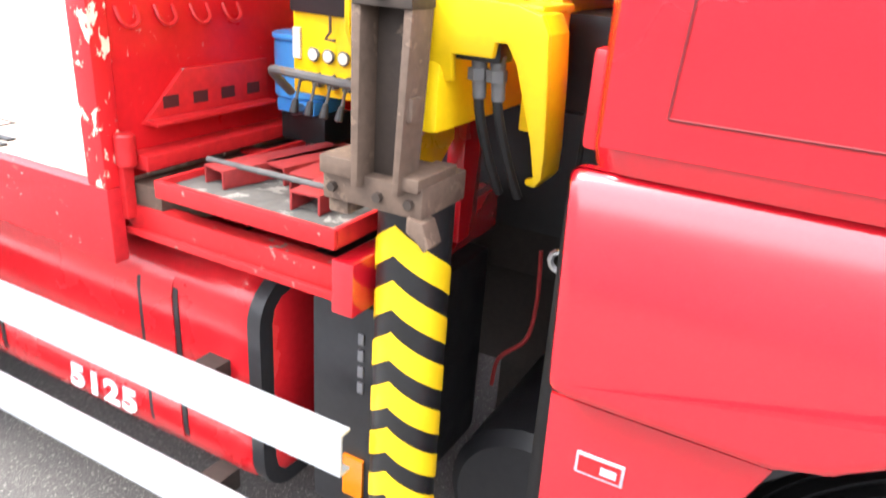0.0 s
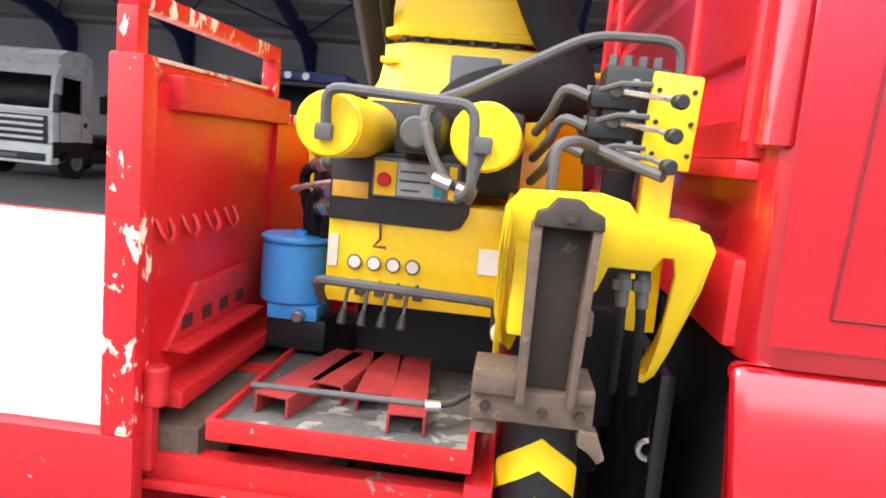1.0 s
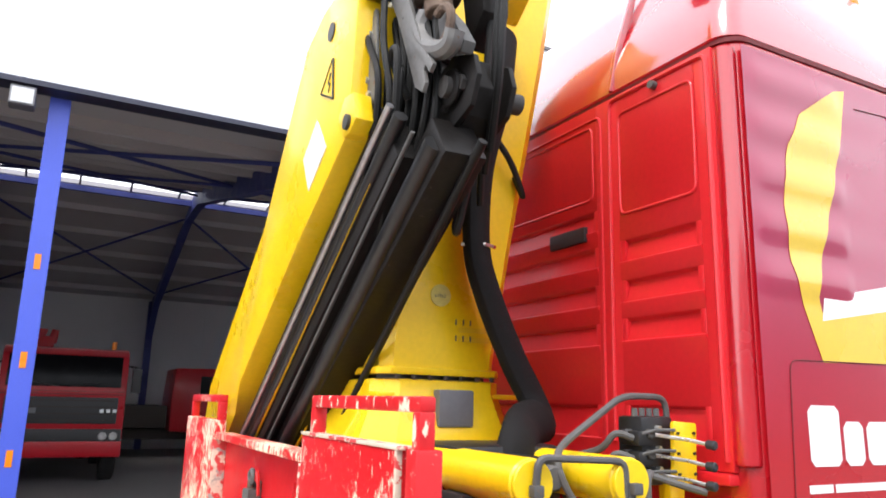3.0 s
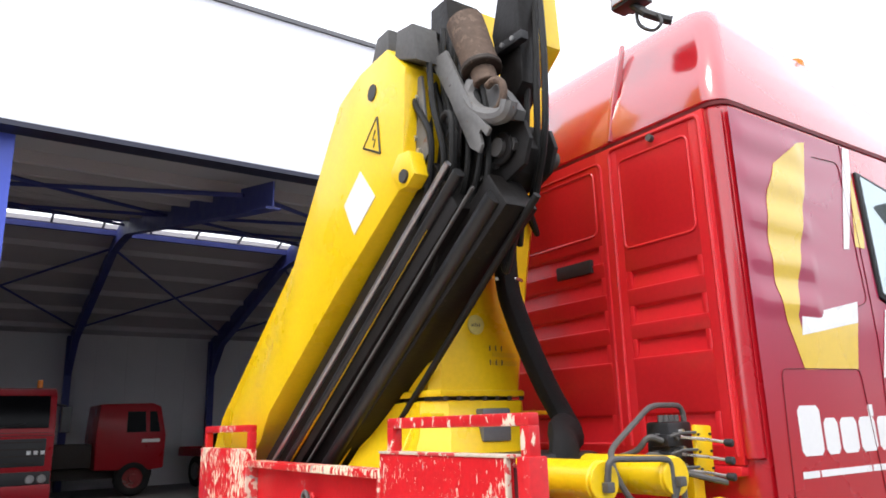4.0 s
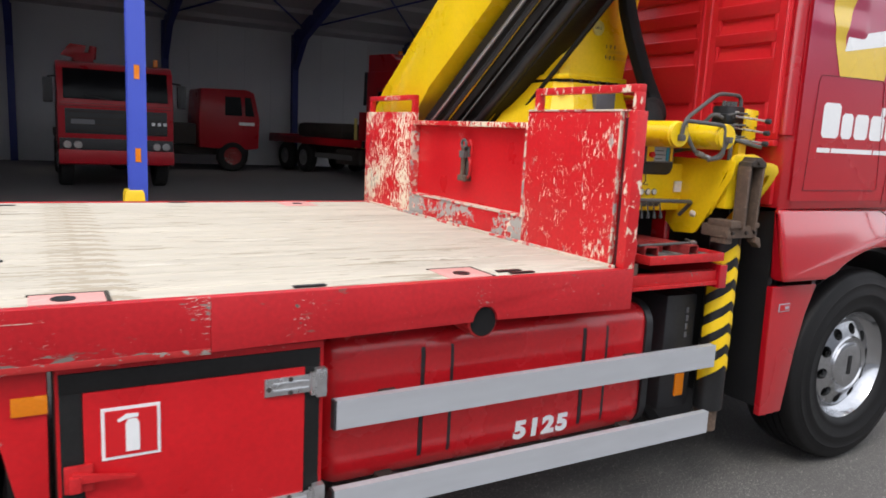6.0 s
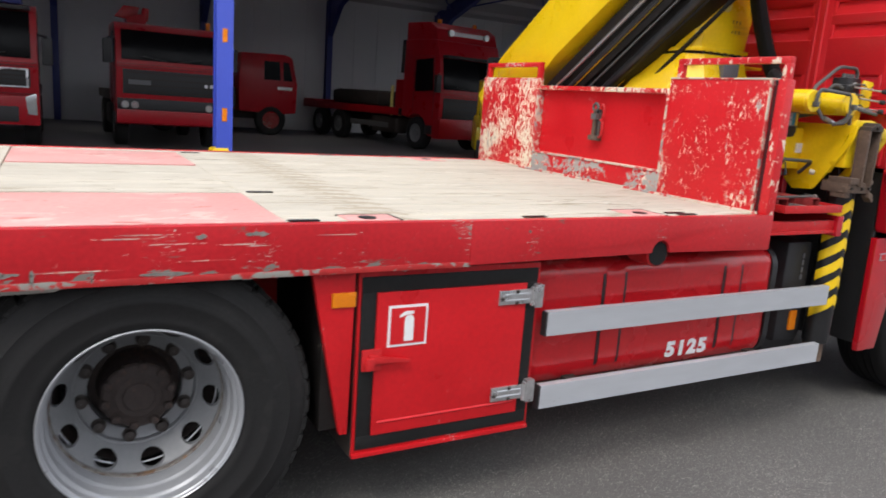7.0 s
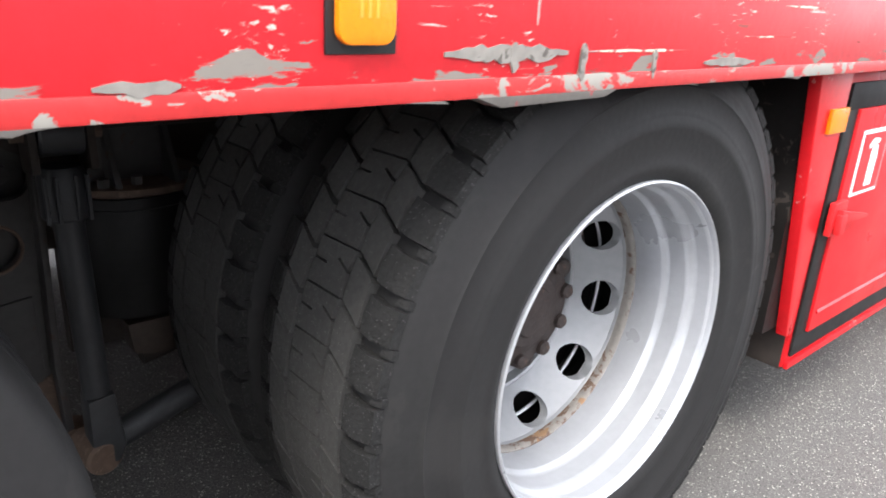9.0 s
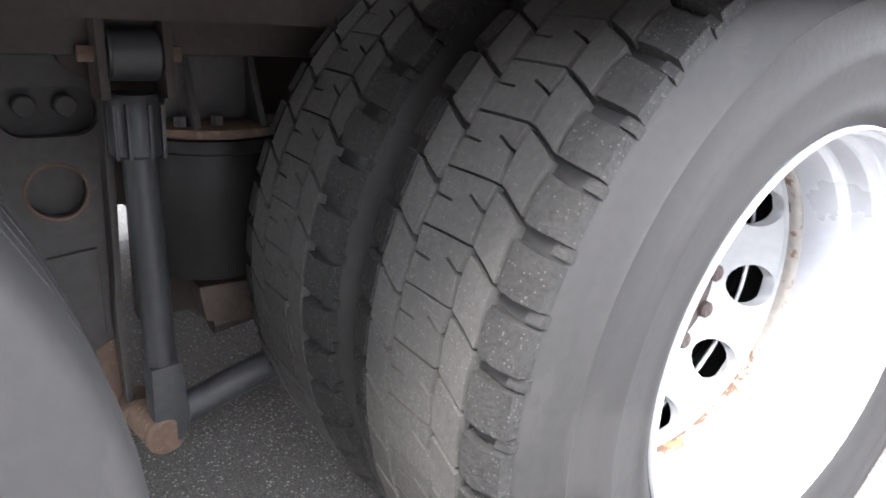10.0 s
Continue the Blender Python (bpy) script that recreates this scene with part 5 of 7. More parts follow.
decal("logo_field", [(1.765, 2.69), (1.79, 2.4), (1.78, 2.36), (1.71, 2.36)], yellow_logo, 4)
decal("logo_band", [(1.735, 2.765), (1.785, 2.765), (1.765, 2.65), (1.66, 2.345), (1.62, 2.34)], white_film, 5)
decal("logo_band", [(1.855, 2.13), (1.905, 2.125), (1.8, 1.875), (1.757, 1.872)], white_film, 6)
x = 1.16
for wide, tall, stem in ((0.15, 1, 0), (0.1, 0.74, 0), (0.125, 0.74, 0), (0.13, 1, 1), (0.125, 0.74, 0), (0.125, 0.74, 0), (0.13, 0.74, 0), (0.13, 0.74, 0), (0.095, 0.74, 0), (0.13, 1, 1)):
    wide *= 0.855
    z0, z1 = 1.622, 1.622 + 0.156 * (0.74 if stem else tall)
    c = 0.016
    decal("lettering_bar", [(x + c, z0), (x + wide - c, z0), (x + wide, z0 + c), (x + wide, z1 - c), (x + wide - c, z1), (x + c, z1), (x, z1 - c), (x, z0 + c)], white_film, 3, "white lettering bar")
    if stem:
        decal("lettering_bar", [(x + wide - 0.034, z1), (x + wide, z1), (x + wide, z0 + 0.156), (x + wide - 0.034, z0 + 0.156)], white_film, 3)
    x += wide + 0.0155
for x0, x1 in ((1.145, 1.24), (1.25, 1.57), (1.58, 1.7), (1.96, 2.04), (2.07, 2.2), (2.22, 2.35)):
    decal("small_lettering_bar", [(x0, 1.556), (x1, 1.556), (x1, 1.577), (x0, 1.577)], white_film, 3)


def seam(pts):
    pts = [(px, 0.0435, pz) for px, pz in pts]
    part("seam", tube(round_corners(pts, 0.03), 0.0018, 5), red_seam, cab)


seam([(1.08, 1.385), (1.105, 1.893), (1.595, 1.9), (1.65, 1.385), (1.081, 1.385)])
seam([(1.705, 1.32), (1.765, 2.0), (1.755, 2.2), (1.715, 2.78)]), seam([(1.5, 2.68), (1.68, 2.69), (1.73, 2.15), (1.66, 2.13)])
win = part("door_window", prism([(1.8, 2.675), (2.3, 2.6), (2.36, 2.4), (2.44, 2.03), (2.2, 2.05), (1.97, 2.13), (1.83, 2.175)], "y", 0.036, 0.05, 0.005), black_plastic, cab, "door window with a black rubber frame")
part("pane", prism([(1.815, 2.655), (2.275, 2.58), (2.335, 2.39), (2.415, 2.05), (2.205, 2.068), (1.976, 2.148), (1.843, 2.192)], "y", 0.031, 0.0355), mirror_glass, win, "reflecting window pane")
part("window_post", prism([(2.18, 2.586), (2.215, 2.582), (2.235, 2.085), (2.2, 2.09)], "y", 0.029, 0.0315), black_plastic, win)
handle = part("door_handle", prism([(1.735, 1.475), (1.87, 1.455), (1.885, 1.6), (1.755, 1.62)], "y", 0.032, 0.048, 0.006), grey_plastic, cab, "grey recessed door handle")
part("grip", box(1.765, 1.855, 0.016, 0.032, 1.5, 1.585, 0.006), black_plastic, handle)
mirror = part("mirror", box(2.55, 2.66, -0.26, -0.06, 2.0, 2.38, 0.03), black_plastic, cab, "black wing mirror")
part("mirror_arm", prism([(2.2, 2.63), (2.3, 2.65), (2.66, 2.55), (2.66, 2.47), (2.5, 2.47), (2.3, 2.56)], "y", -0.12, 0.03, 0.02), black_plastic, mirror, "broad black mirror arm")
part("mirror_stay", tube([(2.6, -0.1, 2.5), (2.6, -0.15, 2.36)], 0.02), black_plastic, mirror)
part("corner_deflector", prism([(2.45, 1.45), (2.56, 1.5), (2.54, 1.95), (2.44, 2.0)], "y", 0.03, 0.14, 0.02), black_plastic, cab, "black ribbed corner air deflector")
part("sun_visor", box(2.46, 2.72, 0.14, 2.34, 2.6, 2.68, 0.02), glass_dark, cab, "dark sun visor")
part("windscreen", prism([(2.735, 1.75), (2.752, 1.75), (2.6, 2.62), (2.583, 2.62)], "y", 0.3, 2.18, 0.004), glass_dark, cab, "dark windscreen")
part("beacon", cyl((1.78, 0.2, 3.1), (1.78, 0.2, 3.225), 0.045, 0.04, 16, 0.01), orange_lens, cab, "orange roof beacon")
work = part("work_lamp", box(0.875, 0.955, 0.27, 0.4, 3.27, 3.39, 0.014), black_plastic, cab, "square work lamp on the roof edge")
part("lens", box(0.866, 0.876, 0.284, 0.386, 3.283, 3.377, 0.003), lamp_glass, work)
part("cooling_fin", box(0.955, 0.985, 0.285, 0.385, 3.285, 3.375, 0.004), black_plastic, work)
part("bracket", tube([(0.92, 0.33, 3.28), (0.93, 0.28, 3.22), (0.98, 0.24, 3.19), (1.0, 0.22, 3.18)], 0.017), black_plastic, work)
part("cable", tube(smooth_line([(0.93, 0.32, 3.27), (0.91, 0.3, 3.18), (0.92, 0.25, 3.13), (0.935, 0.22, 3.15), (0.95, 0.24, 3.2)]), 0.007, 6), black_plastic, work)

# lower cab: fairing above the wheel arch, mudguard
wc = (1.72, 0.49)
fair = part("lower_body", prism([(0.978, 0.945), (1.3, 0.942), (1.24, 0.8), (1.195, 0.62), (1.165, 0.45), (1.145, 0.33), (0.992, 0.327)], "y", 0.056, 0.09, 0.006), red_gloss, cab, "red panel behind the front wheel")
bulge = [(0.958, 1.3), (0.985, 0.972), (1.29, 0.968)] + arc(wc[0], wc[1], 0.615, 126, 12, 16) + [(2.36, 0.5), (2.44, 0.42), (2.5, 0.9), (2.46, 1.3)]
hull = prism(bulge, "y", 0.006, 0.09, 0.024, seg=4)
for v in hull.verts:
    # the fairing leans in towards its top and rounds off to the front
    if v.co.y < 0.06:
        v.co.y += max(0.0, v.co.z - 1.17) * 0.42 + max(0.0, v.co.x - 2.3) * 0.35
part("fairing", hull, red_gloss, fair, "bulging red fairing over the wheel arch", sharp=30)
part("inner_panel", box(1.0, 1.03, 0.1, 0.9, 0.36, 1.28, 0.008), black_paint, fair, "black inner mudguard panel")
part("arch_liner", prism(arc(wc[0], wc[1], 0.612, 175, 5, 18) + arc(wc[0], wc[1], 0.59, 5, 175, 18), "y", 0.092, 0.7), black_plastic, fair)
part("small_label", box(1.035, 1.11, 0.052, 0.0555, 0.825, 0.862), panel_grey, fair, "small pale-framed label")
part("label_field", box(1.039, 1.106, 0.0505, 0.0522, 0.829, 0.858), red_dusty, fair)
part("label_mark", box(1.075, 1.1, 0.0495, 0.0507, 0.836, 0.85), panel_grey, fair)
part("door_seam", tube(smooth_line([(1.715, 0.05, 1.29), (1.86, 0.008, 1.2), (1.99, 0.002, 1.06), (2.06, 0.002, 0.9)]), 0.0035, 6), red_seam, fair)
part("side_lamp", cyl((2.06, 0.02, 0.82), (2.06, -0.006, 0.82), 0.03, 0.025, 14, 0.005), orange_lens, fair, "orange side lamp")
part("step_slot", box(2.395, 2.43, 0.0, 0.05, 1.02, 1.13, 0.006), cream, fair, "pale side marker slot")
part("front_panel", prism([(2.3, 0.35), (2.66, 0.35), (2.74, 0.9), (2.735, 1.3), (2.3, 1.3)], "y", 0.22, 2.26, 0.05), red_gloss, fair)
part("bumper_corner", loft([[(2.42 + 0.3 * math.cos(radians(a)), 0.36 + 0.29 * math.sin(radians(a)), z) for a in range(-90, 1, 15)] + [(2.42, 0.36, z)] for z in (0.36, 0.9, 1.3)]), red_gloss, fair)
part("far_lower_panel", prism(bulge, "y", 2.39, 2.45, 0.01), red_gloss, fair)
part("cab_floor", box(1.1, 2.6, 0.75, 2.38, 1.2, 1.298), black_paint, fair)
# space between cab and deck: battery box, frame, air lines
bat = part("battery_box", box(0.43, 0.62, 0.16, 0.6, 0.4, 0.92, 0.02), black_plastic, truck, "black battery box")
for k in range(4):
    part("label_bar", box(0.55, 0.564, 0.155, 0.16, 0.725 + 0.037 * k, 0.75 + 0.037 * k, 0.002), grey_plastic, bat)
part("reflector", box(0.52, 0.57, 0.152, 0.16, 0.46, 0.56), orange_lens, bat, "orange reflector")
# black panel added in place of the deep shade behind the cab
part("dark_panel", box(0.9, 0.93, 0.24, 0.95, 0.36, 1.22, 0.01), black_paint, truck, "black panel standing in for the shaded gap behind the cab")
part("mud_cover", prism(arc(1.72, 0.49, 0.7, 175, 100, 10) + arc(1.72, 0.49, 0.66, 100, 175, 10), "y", 0.2, 0.75), black_plastic, truck, "black curved mudguard")
part("inner_wall", box(0.1, 0.93, 0.95, 1.0, 0.4, 1.06), chassis, truck, "dark frame plate")
part("air_tank", cyl((0.84, 0.42, 0.36), (0.84, 1.02, 0.36), 0.2, None, 36, 0.03), black_plastic, truck, "black air tank between crane and cab")
# dark plates that close the gaps between crane, frame and cab
part("shield_plate", box(0.5, 0.96, 1.04, 1.06, 0.15, 0.98, 0.004), chassis, truck, "dark plate closing the gap between crane and cab")
part("shield_plate", box(0.94, 1.12, 1.04, 1.06, 0.15, 1.2, 0.004), chassis, truck)
part("hose_screen", box(0.86, 0.95, 1.1, 1.12, 0.3, 1.56, 0.004), black_plastic, truck, "black plate closing the gap beside the crane frame")
part("brake_line", tube(smooth_line([(0.78, 0.5, 0.98), (0.785, 0.5, 0.86), (0.77, 0.5, 0.76), (0.71, 0.5, 0.69), (0.69, 0.52, 0.6)]), 0.005, 6), red_old, truck, "thin red brake line")
ringpart = part("air_coupling", tube(smooth_line([(0.9, 0.3, 1.35), (0.905, 0.27, 1.2), (0.9, 0.27, 1.09)]), 0.005), hose_rubber, truck, "pull ring on a short cable")
part("ring", tube([(0.9 + 0.018 * math.cos(a * 0.5236), 0.262, 1.07 + 0.018 * math.sin(a * 0.5236)) for a in range(13)], 0.006, 6), bright_steel, ringpart)

# tray in front of the headboard
tray = part("tray", box(0.17, 0.585, 0.035, 0.46, 1.095, 1.11, 0.002), dusty_floor, truck, "red rimmed tray with a dusty mat")
for x0, x1, y0, y1 in ((0.165, 0.59, 0.025, 0.036), (0.165, 0.176, 0.036, 0.46), (0.578, 0.59, 0.036, 0.46)):
    part("rim", box(x0, x1, y0, y1, 1.088, 1.124, 0.004), red_dusty, tray)
sub = part("tray_frame", box(0.05, 0.62, 0.05, 0.09, 1.0, 1.045, 0.004), red_dusty, truck, "red steel frame below the tray")
part("beam", box(0.05, 0.62, 0.04, 0.06, 0.985, 1.0, 0.002), red_dusty, sub)
part("beam", box(0.58, 0.625, 0.03, 0.6, 0.97, 1.07, 0.004), red_gloss, sub)
part("beam", box(0.06, 0.17, 0.36, 0.4, 1.06, 1.1, 0.004), red_dusty, sub)
part("channel", box(0.05, 0.14, 0.06, 0.75, 1.0, 1.09, 0.004), rust, sub)
part("lug", box(0.05, 0.075, 0.03, 0.055, 1.02, 1.13, 0.004), red_dusty, sub)
part("beam", box(0.6, 0.64, 0.38, 0.46, 1.0, 1.3, 0.004), red_gloss, sub)


def channel_bar(x0, y0, x1, y1, label):
    """A short red steel channel lying on the tray."""
    ob = thing("steel_channel", label, "steel bar", (x0, y0, 1.111), "bars on the tray")
    way = Vector((x1 - x0, y1 - y0, 0))
    L = way.length
    bm = bmesh.new()
    box(-0.032, 0.032, 0, L, 0.032, 0.037, 0.0015, bm), box(-0.032, -0.027, 0, L, 0, 0.033, 0.001, bm), box(0.027, 0.032, 0, L, 0, 0.033, 0.001, bm)
    ob.rotation_euler = (0, 0, math.atan2(-way.x, way.y))
    part("bar", bm, red_old, ob)
    return ob


channel_bar(0.245, 0.1, 0.31, 0.4, "dusty red steel channel lying on the tray")
channel_bar(0.315, 0.19, 0.35, 0.42, "short dusty red steel channel lying on the tray")
channel_bar(0.405, 0.17, 0.39, 0.42, "short dusty red steel channel lying on the tray")
channel_bar(0.475, 0.09, 0.445, 0.41, "dusty red steel channel lying on the tray")
pry = thing("pry_bar", "dark bent steel bar lying across the tray", "tool", (0.2, 0.13, 1.15))
part("shaft", tube(round_corners([(0.0, 0, 0), (0.3, 0.0, 0.003), (0.34, 0.02, 0.0), (0.37, 0.09, 0.0)], 0.02), 0.006), bracket_grey, pry)
part("socket", cyl((0.3, -0.005, 0.002), (0.325, 0.0, 0.002), 0.011), bright_steel, pry)

# ---- loading crane ----
crane = thing("loading_crane", "yellow folded loading crane with black hoses behind the cab", "crane")
part("crane_frame", box(0.24, 0.7, 0.62, 1.75, 1.25, 1.5, 0.03), yellow, crane)
part("frame_side", box(0.7, 0.92, 0.68, 1.75, 0.95, 1.46, 0.03), black_paint, crane, "dark side of the crane frame")
part("frame_foot", box(0.26, 0.9, 0.66, 1.75, 0.95, 1.25, 0.02), black_paint, crane, "dark foot of the crane frame")
part("valve_block", prism([(0.268, 1.27), (0.62, 1.27), (0.62, 1.45), (0.6, 1.475), (0.268, 1.475)], "y", 0.31, 0.64, 0.006), yellow, crane, "yellow painted control front")
part("badge", box(0.558, 0.605, 0.304, 0.31, 1.352, 1.4), white_film, crane)
housing = part("panel_housing", prism([(0.268, 1.43), (0.5, 1.427), (0.52, 1.435), (0.532, 1.46), (0.535, 1.57), (0.268, 1.555)], "y", 0.3, 0.4, 0.005), black_plastic, crane, "black panel housing with oily dust")
part("rating_plate", box(0.274, 0.342, 0.296, 0.3, 1.473, 1.503, 0.001), amber_plate, housing, "dull amber rating plate")
part("latch_pin", tube([(0.37, 0.298, 1.43), (0.372, 0.296, 1.4), (0.36, 0.296, 1.385), (0.384, 0.296, 1.385)], 0.003, 6), rust, housing)
for k in range(4):
    x = 0.325 + 0.037 * k
    g = part("gauge", cyl((x, 0.311, 1.352), (x, 0.3, 1.352), 0.0115, seg=14), cream, crane)
    part("bezel", tube([(x + 0.012 * math.cos(a * 0.5236), 0.303, 1.352 + 0.012 * math.sin(a * 0.5236)) for a in range(13)], 0.003, 5), bracket_grey, g)
    lever = part("lever", tube([(x + 0.012, 0.31, 1.315), (x, 0.262, 1.305), (x - 0.004, 0.252, 1.262)], 0.0035, 6), bracket_grey, crane, "steel lever with a black knob")
    part("knob", cyl((x - 0.003, 0.252, 1.272), (x - 0.006, 0.248, 1.242), 0.006, 0.0095, 10, 0.003), black_plastic, lever)
    part("valve", box(x + 0.006, x + 0.024, 0.29, 0.31, 1.29, 1.312, 0.003), bracket_grey, crane)
part("guard_bar", tube(round_corners([(0.27, 0.3, 1.27), (0.27, 0.235, 1.325), (0.6, 0.235, 1.315), (0.6, 0.3, 1.25)], 0.02), 0.009), bracket_grey, crane, "grey guard bar over the levers")
part("side_label", box(0.272, 0.29, 0.304, 0.31, 1.34, 1.4), cream, crane)
panel = part("control_panel", box(0.35, 0.512, 0.286, 0.302, 1.48, 1.552, 0.004), grey_plastic, crane, "control panel with a red stop button")
part("face", box(0.397, 0.478, 0.283, 0.286, 1.486, 1.546), panel_grey, panel, "pale grey label face")
part("face", box(0.355, 0.395, 0.283, 0.286, 1.484, 1.546), yellow_sign, panel, "yellow button plate")
part("face", box(0.492, 0.506, 0.283, 0.286, 1.486, 1.546), yellow_sign, panel)
part("stop_button", cyl((0.375, 0.284, 1.513), (0.375, 0.266, 1.513), 0.0115, 0.013, 16, 0.003), red_film, panel, "red stop button")
part("strip", box(0.465, 0.48, 0.281, 0.283, 1.488, 1.544), teal, panel)
for k, (x0, x1) in enumerate(((0.405, 0.44), (0.402, 0.458), (0.402, 0.45))):
    part("label_bar", box(x0, x1, 0.281, 0.283, 1.494 + 0.017 * k, 1.498 + 0.017 * k), bracket_grey, panel)
part("dark_core", box(0.3, 0.62, 0.38, 0.62, 1.49, 1.66, 0.02), black_paint, crane, "dark pipework below the cylinders")


def support_cylinder(x, y):
    c = part("support_cylinder", cyl((x, y, 1.6), (x + 0.02, y + 0.95, 1.6), 0.053, None, 32, 0.006), yellow, crane, "yellow hydraulic cylinder across the truck")
    part("end_plate", cyl((x, y - 0.008, 1.6), (x, y + 0.004, 1.6), 0.05, None, 32, 0.002), yellow, c)
    part("port", box(x - 0.014, x + 0.012, y - 0.03, y - 0.008, 1.575, 1.6, 0.004), bracket_grey, c, "grey hose fitting")
    return c


c1, c2 = support_cylinder(0.315, 0.085), support_cylinder(0.56, 0.06)
part("pipe", tube(round_corners([(0.315, 0.07, 1.59), (0.315, 0.06, 1.655), (0.542, 0.055, 1.645), (0.547, 0.055, 1.515), (0.525, 0.1, 1.505)], 0.025), 0.0085), bracket_grey, c1, "bent grey steel pipe")
part("pipe", tube(round_corners([(0.56, 0.045, 1.59), (0.545, 0.06, 1.53), (0.54, 0.12, 1.5)], 0.02), 0.008), bracket_grey, c2)
part("guard_bar", tube(round_corners([(0.53, 0.14, 1.513), (0.49, 0.15, 1.53), (0.455, 0.17, 1.6), (0.45, 0.18, 1.65), (0.5, 0.22, 1.672), (0.715, 0.25, 1.79), (0.865, 0.25, 1.79), (0.868, 0.25, 1.72)], 0.04), 0.009), bracket_grey, crane, "bent grey guard bar")
for dx in (-0.02, 0.02):
    part("fitting", cyl((0.5 + dx, 0.13, 1.524 - dx * 0.3), (0.53 + dx, 0.125, 1.515 - dx * 0.3), 0.0115, seg=8), steel, crane)

# second control station by the cab
station = part("lever_station", prism([(0.805, 1.58), (0.885, 1.575), (0.892, 1.725), (0.812, 1.73)], "y", 0.17, 0.185, 0.006), yellow, crane, "yellow lever plate with black valve block")
for k, (x, z) in enumerate(((0.835, 1.685), (0.832, 1.635), (0.83, 1.59))):
    part("valve", box(0.72, 0.8, 0.2, 0.27, z - 0.018, z + 0.018, 0.006), black_paint, station)
    lv = part("lever", tube([(0.77, 0.2, z + 0.01), (x - 0.01, 0.14, z), (x + 0.0, 0.085, z - 0.008)], 0.005, 6), bright_steel, station, "chrome lever")
    part("knob", cyl((x, 0.09, z - 0.008), (x + 0.004, 0.065, z - 0.01), 0.011, 0.012, 12, 0.003), black_plastic, lv)
    part("pipe", tube(smooth_line([(0.72, 0.22, z), (0.68, 0.24, z + 0.01), (0.66, 0.28, z - 0.03), (0.64, 0.4, z - 0.06)]), 0.009), bracket_grey, station)
part("valve", box(0.74, 0.85, 0.21, 0.3, 1.58, 1.74, 0.012), black_paint, station)
for k in range(3):
    z = 1.595 + 0.05 * k
    part("spool_cap", cyl((0.76, 0.212, z), (0.76, 0.192, z), 0.014, 0.012, 12, 0.003), sus_grey, station)
    part("spool_cap", cyl((0.738, 0.25, z), (0.716, 0.25, z), 0.013, None, 6), bracket_grey, station)
    part("relief_screw", cyl((0.79, 0.214, z + 0.016), (0.79, 0.196, z + 0.016), 0.007, seg=6), bright_steel, station)
    part("link_rod", tube([(0.73, 0.205, z), (0.765, 0.185, z + 0.012), (0.812, 0.168, z + 0.012)], 0.0045, 6), bracket_grey, station)
for k in range(4):
    part("top_fitting", cyl((0.755 + 0.025 * k, 0.25, 1.735), (0.755 + 0.025 * k, 0.25, 1.76), 0.009, 0.008, 6), bracket_grey, station)
part("stand", box(0.82, 0.87, 0.2, 0.24, 1.3, 1.58, 0.004), yellow, station)
for k in range(6):
    part("bolt", cyl((0.822 + 0.055 * (k % 2), 0.171, 1.6 + 0.05 * (k // 2)), (0.822 + 0.055 * (k % 2), 0.165, 1.6 + 0.05 * (k // 2)), 0.004, seg=8), black_paint, station)
part("pipe", tube(round_corners([(0.668, 0.12, 1.5), (0.668, 0.12, 1.6), (0.7, 0.14, 1.61), (0.74, 0.2, 1.6), (0.8, 0.12, 1.575), (0.83, 0.09, 1.565)], 0.02), 0.009), bracket_grey, station, "bent grey pipe")

# outrigger leg: yellow housing, dark leg, foot plate with chevrons
arm = [(0.597, 1.44), (0.601, 1.505), (0.622, 1.53), (0.74, 1.534), (0.78, 1.524), (0.797, 1.502), (0.86, 1.5), (0.899, 1.489), (0.911, 1.465)]
claw = [(0.906, 1.4), (0.887, 1.28), (0.876, 1.232), (0.862, 1.214), (0.846, 1.216), (0.847, 1.227), (0.862, 1.234), (0.866, 1.3), (0.862, 1.42), (0.853, 1.448), (0.836, 1.448)]
cheek = [(0.826, 1.424), (0.763, 1.424), (0.752, 1.38), (0.645, 1.362), (0.638, 1.275), (0.63, 1.25), (0.611, 1.27), (0.598, 1.33)]


def swept_back(bm):
    """The lower plates of the housing lean back from the front plate."""
    for v in bm.verts:
        v.co.y += max(0.0, 1.45 - v.co.z) * 0.6
    return bm


legh = part("outrigger_housing", swept_back(prism(arm + claw + cheek, "y", 0.05, 0.064, 0.003)), yellow, crane, "yellow outrigger housing")
rim_out = arm[-2:] + claw[:4]
part("flange", swept_back(prism(rim_out + [(x - 0.011, z + 0.002) for x, z in reversed(rim_out)], "y", 0.062, 0.13, 0.002)), yellow, legh)
part("flange", box(0.8, 0.89, 0.075, 0.2, 1.488, 1.499, 0.003), yellow, legh)
part("side_plate", prism([(0.056, 1.505), (0.056, 1.44), (0.085, 1.37), (0.2, 1.19), (0.218, 1.178), (0.325, 1.17), (0.42, 1.25), (0.42, 1.505)], "x", 0.602, 0.613, 0.003), yellow, legh, "yellow side plate of the outrigger housing")
part("beam", box(0.62, 0.74, 0.075, 0.62, 1.3, 1.49, 0.01), yellow, legh)
part("edge_flange", swept_back(prism([(0.598, 1.33), (0.597, 1.44), (0.601, 1.505), (0.609, 1.498), (0.606, 1.44), (0.606, 1.33), (0.618, 1.272), (0.611, 1.27)], "y", 0.03, 0.054, 0.002)), yellow, legh)
leg = part("outrigger_leg", box(0.656, 0.729, 0.036, 0.05, 1.22, 1.485, 0.002), dark_rust, legh, "dark brown steel channel leg")
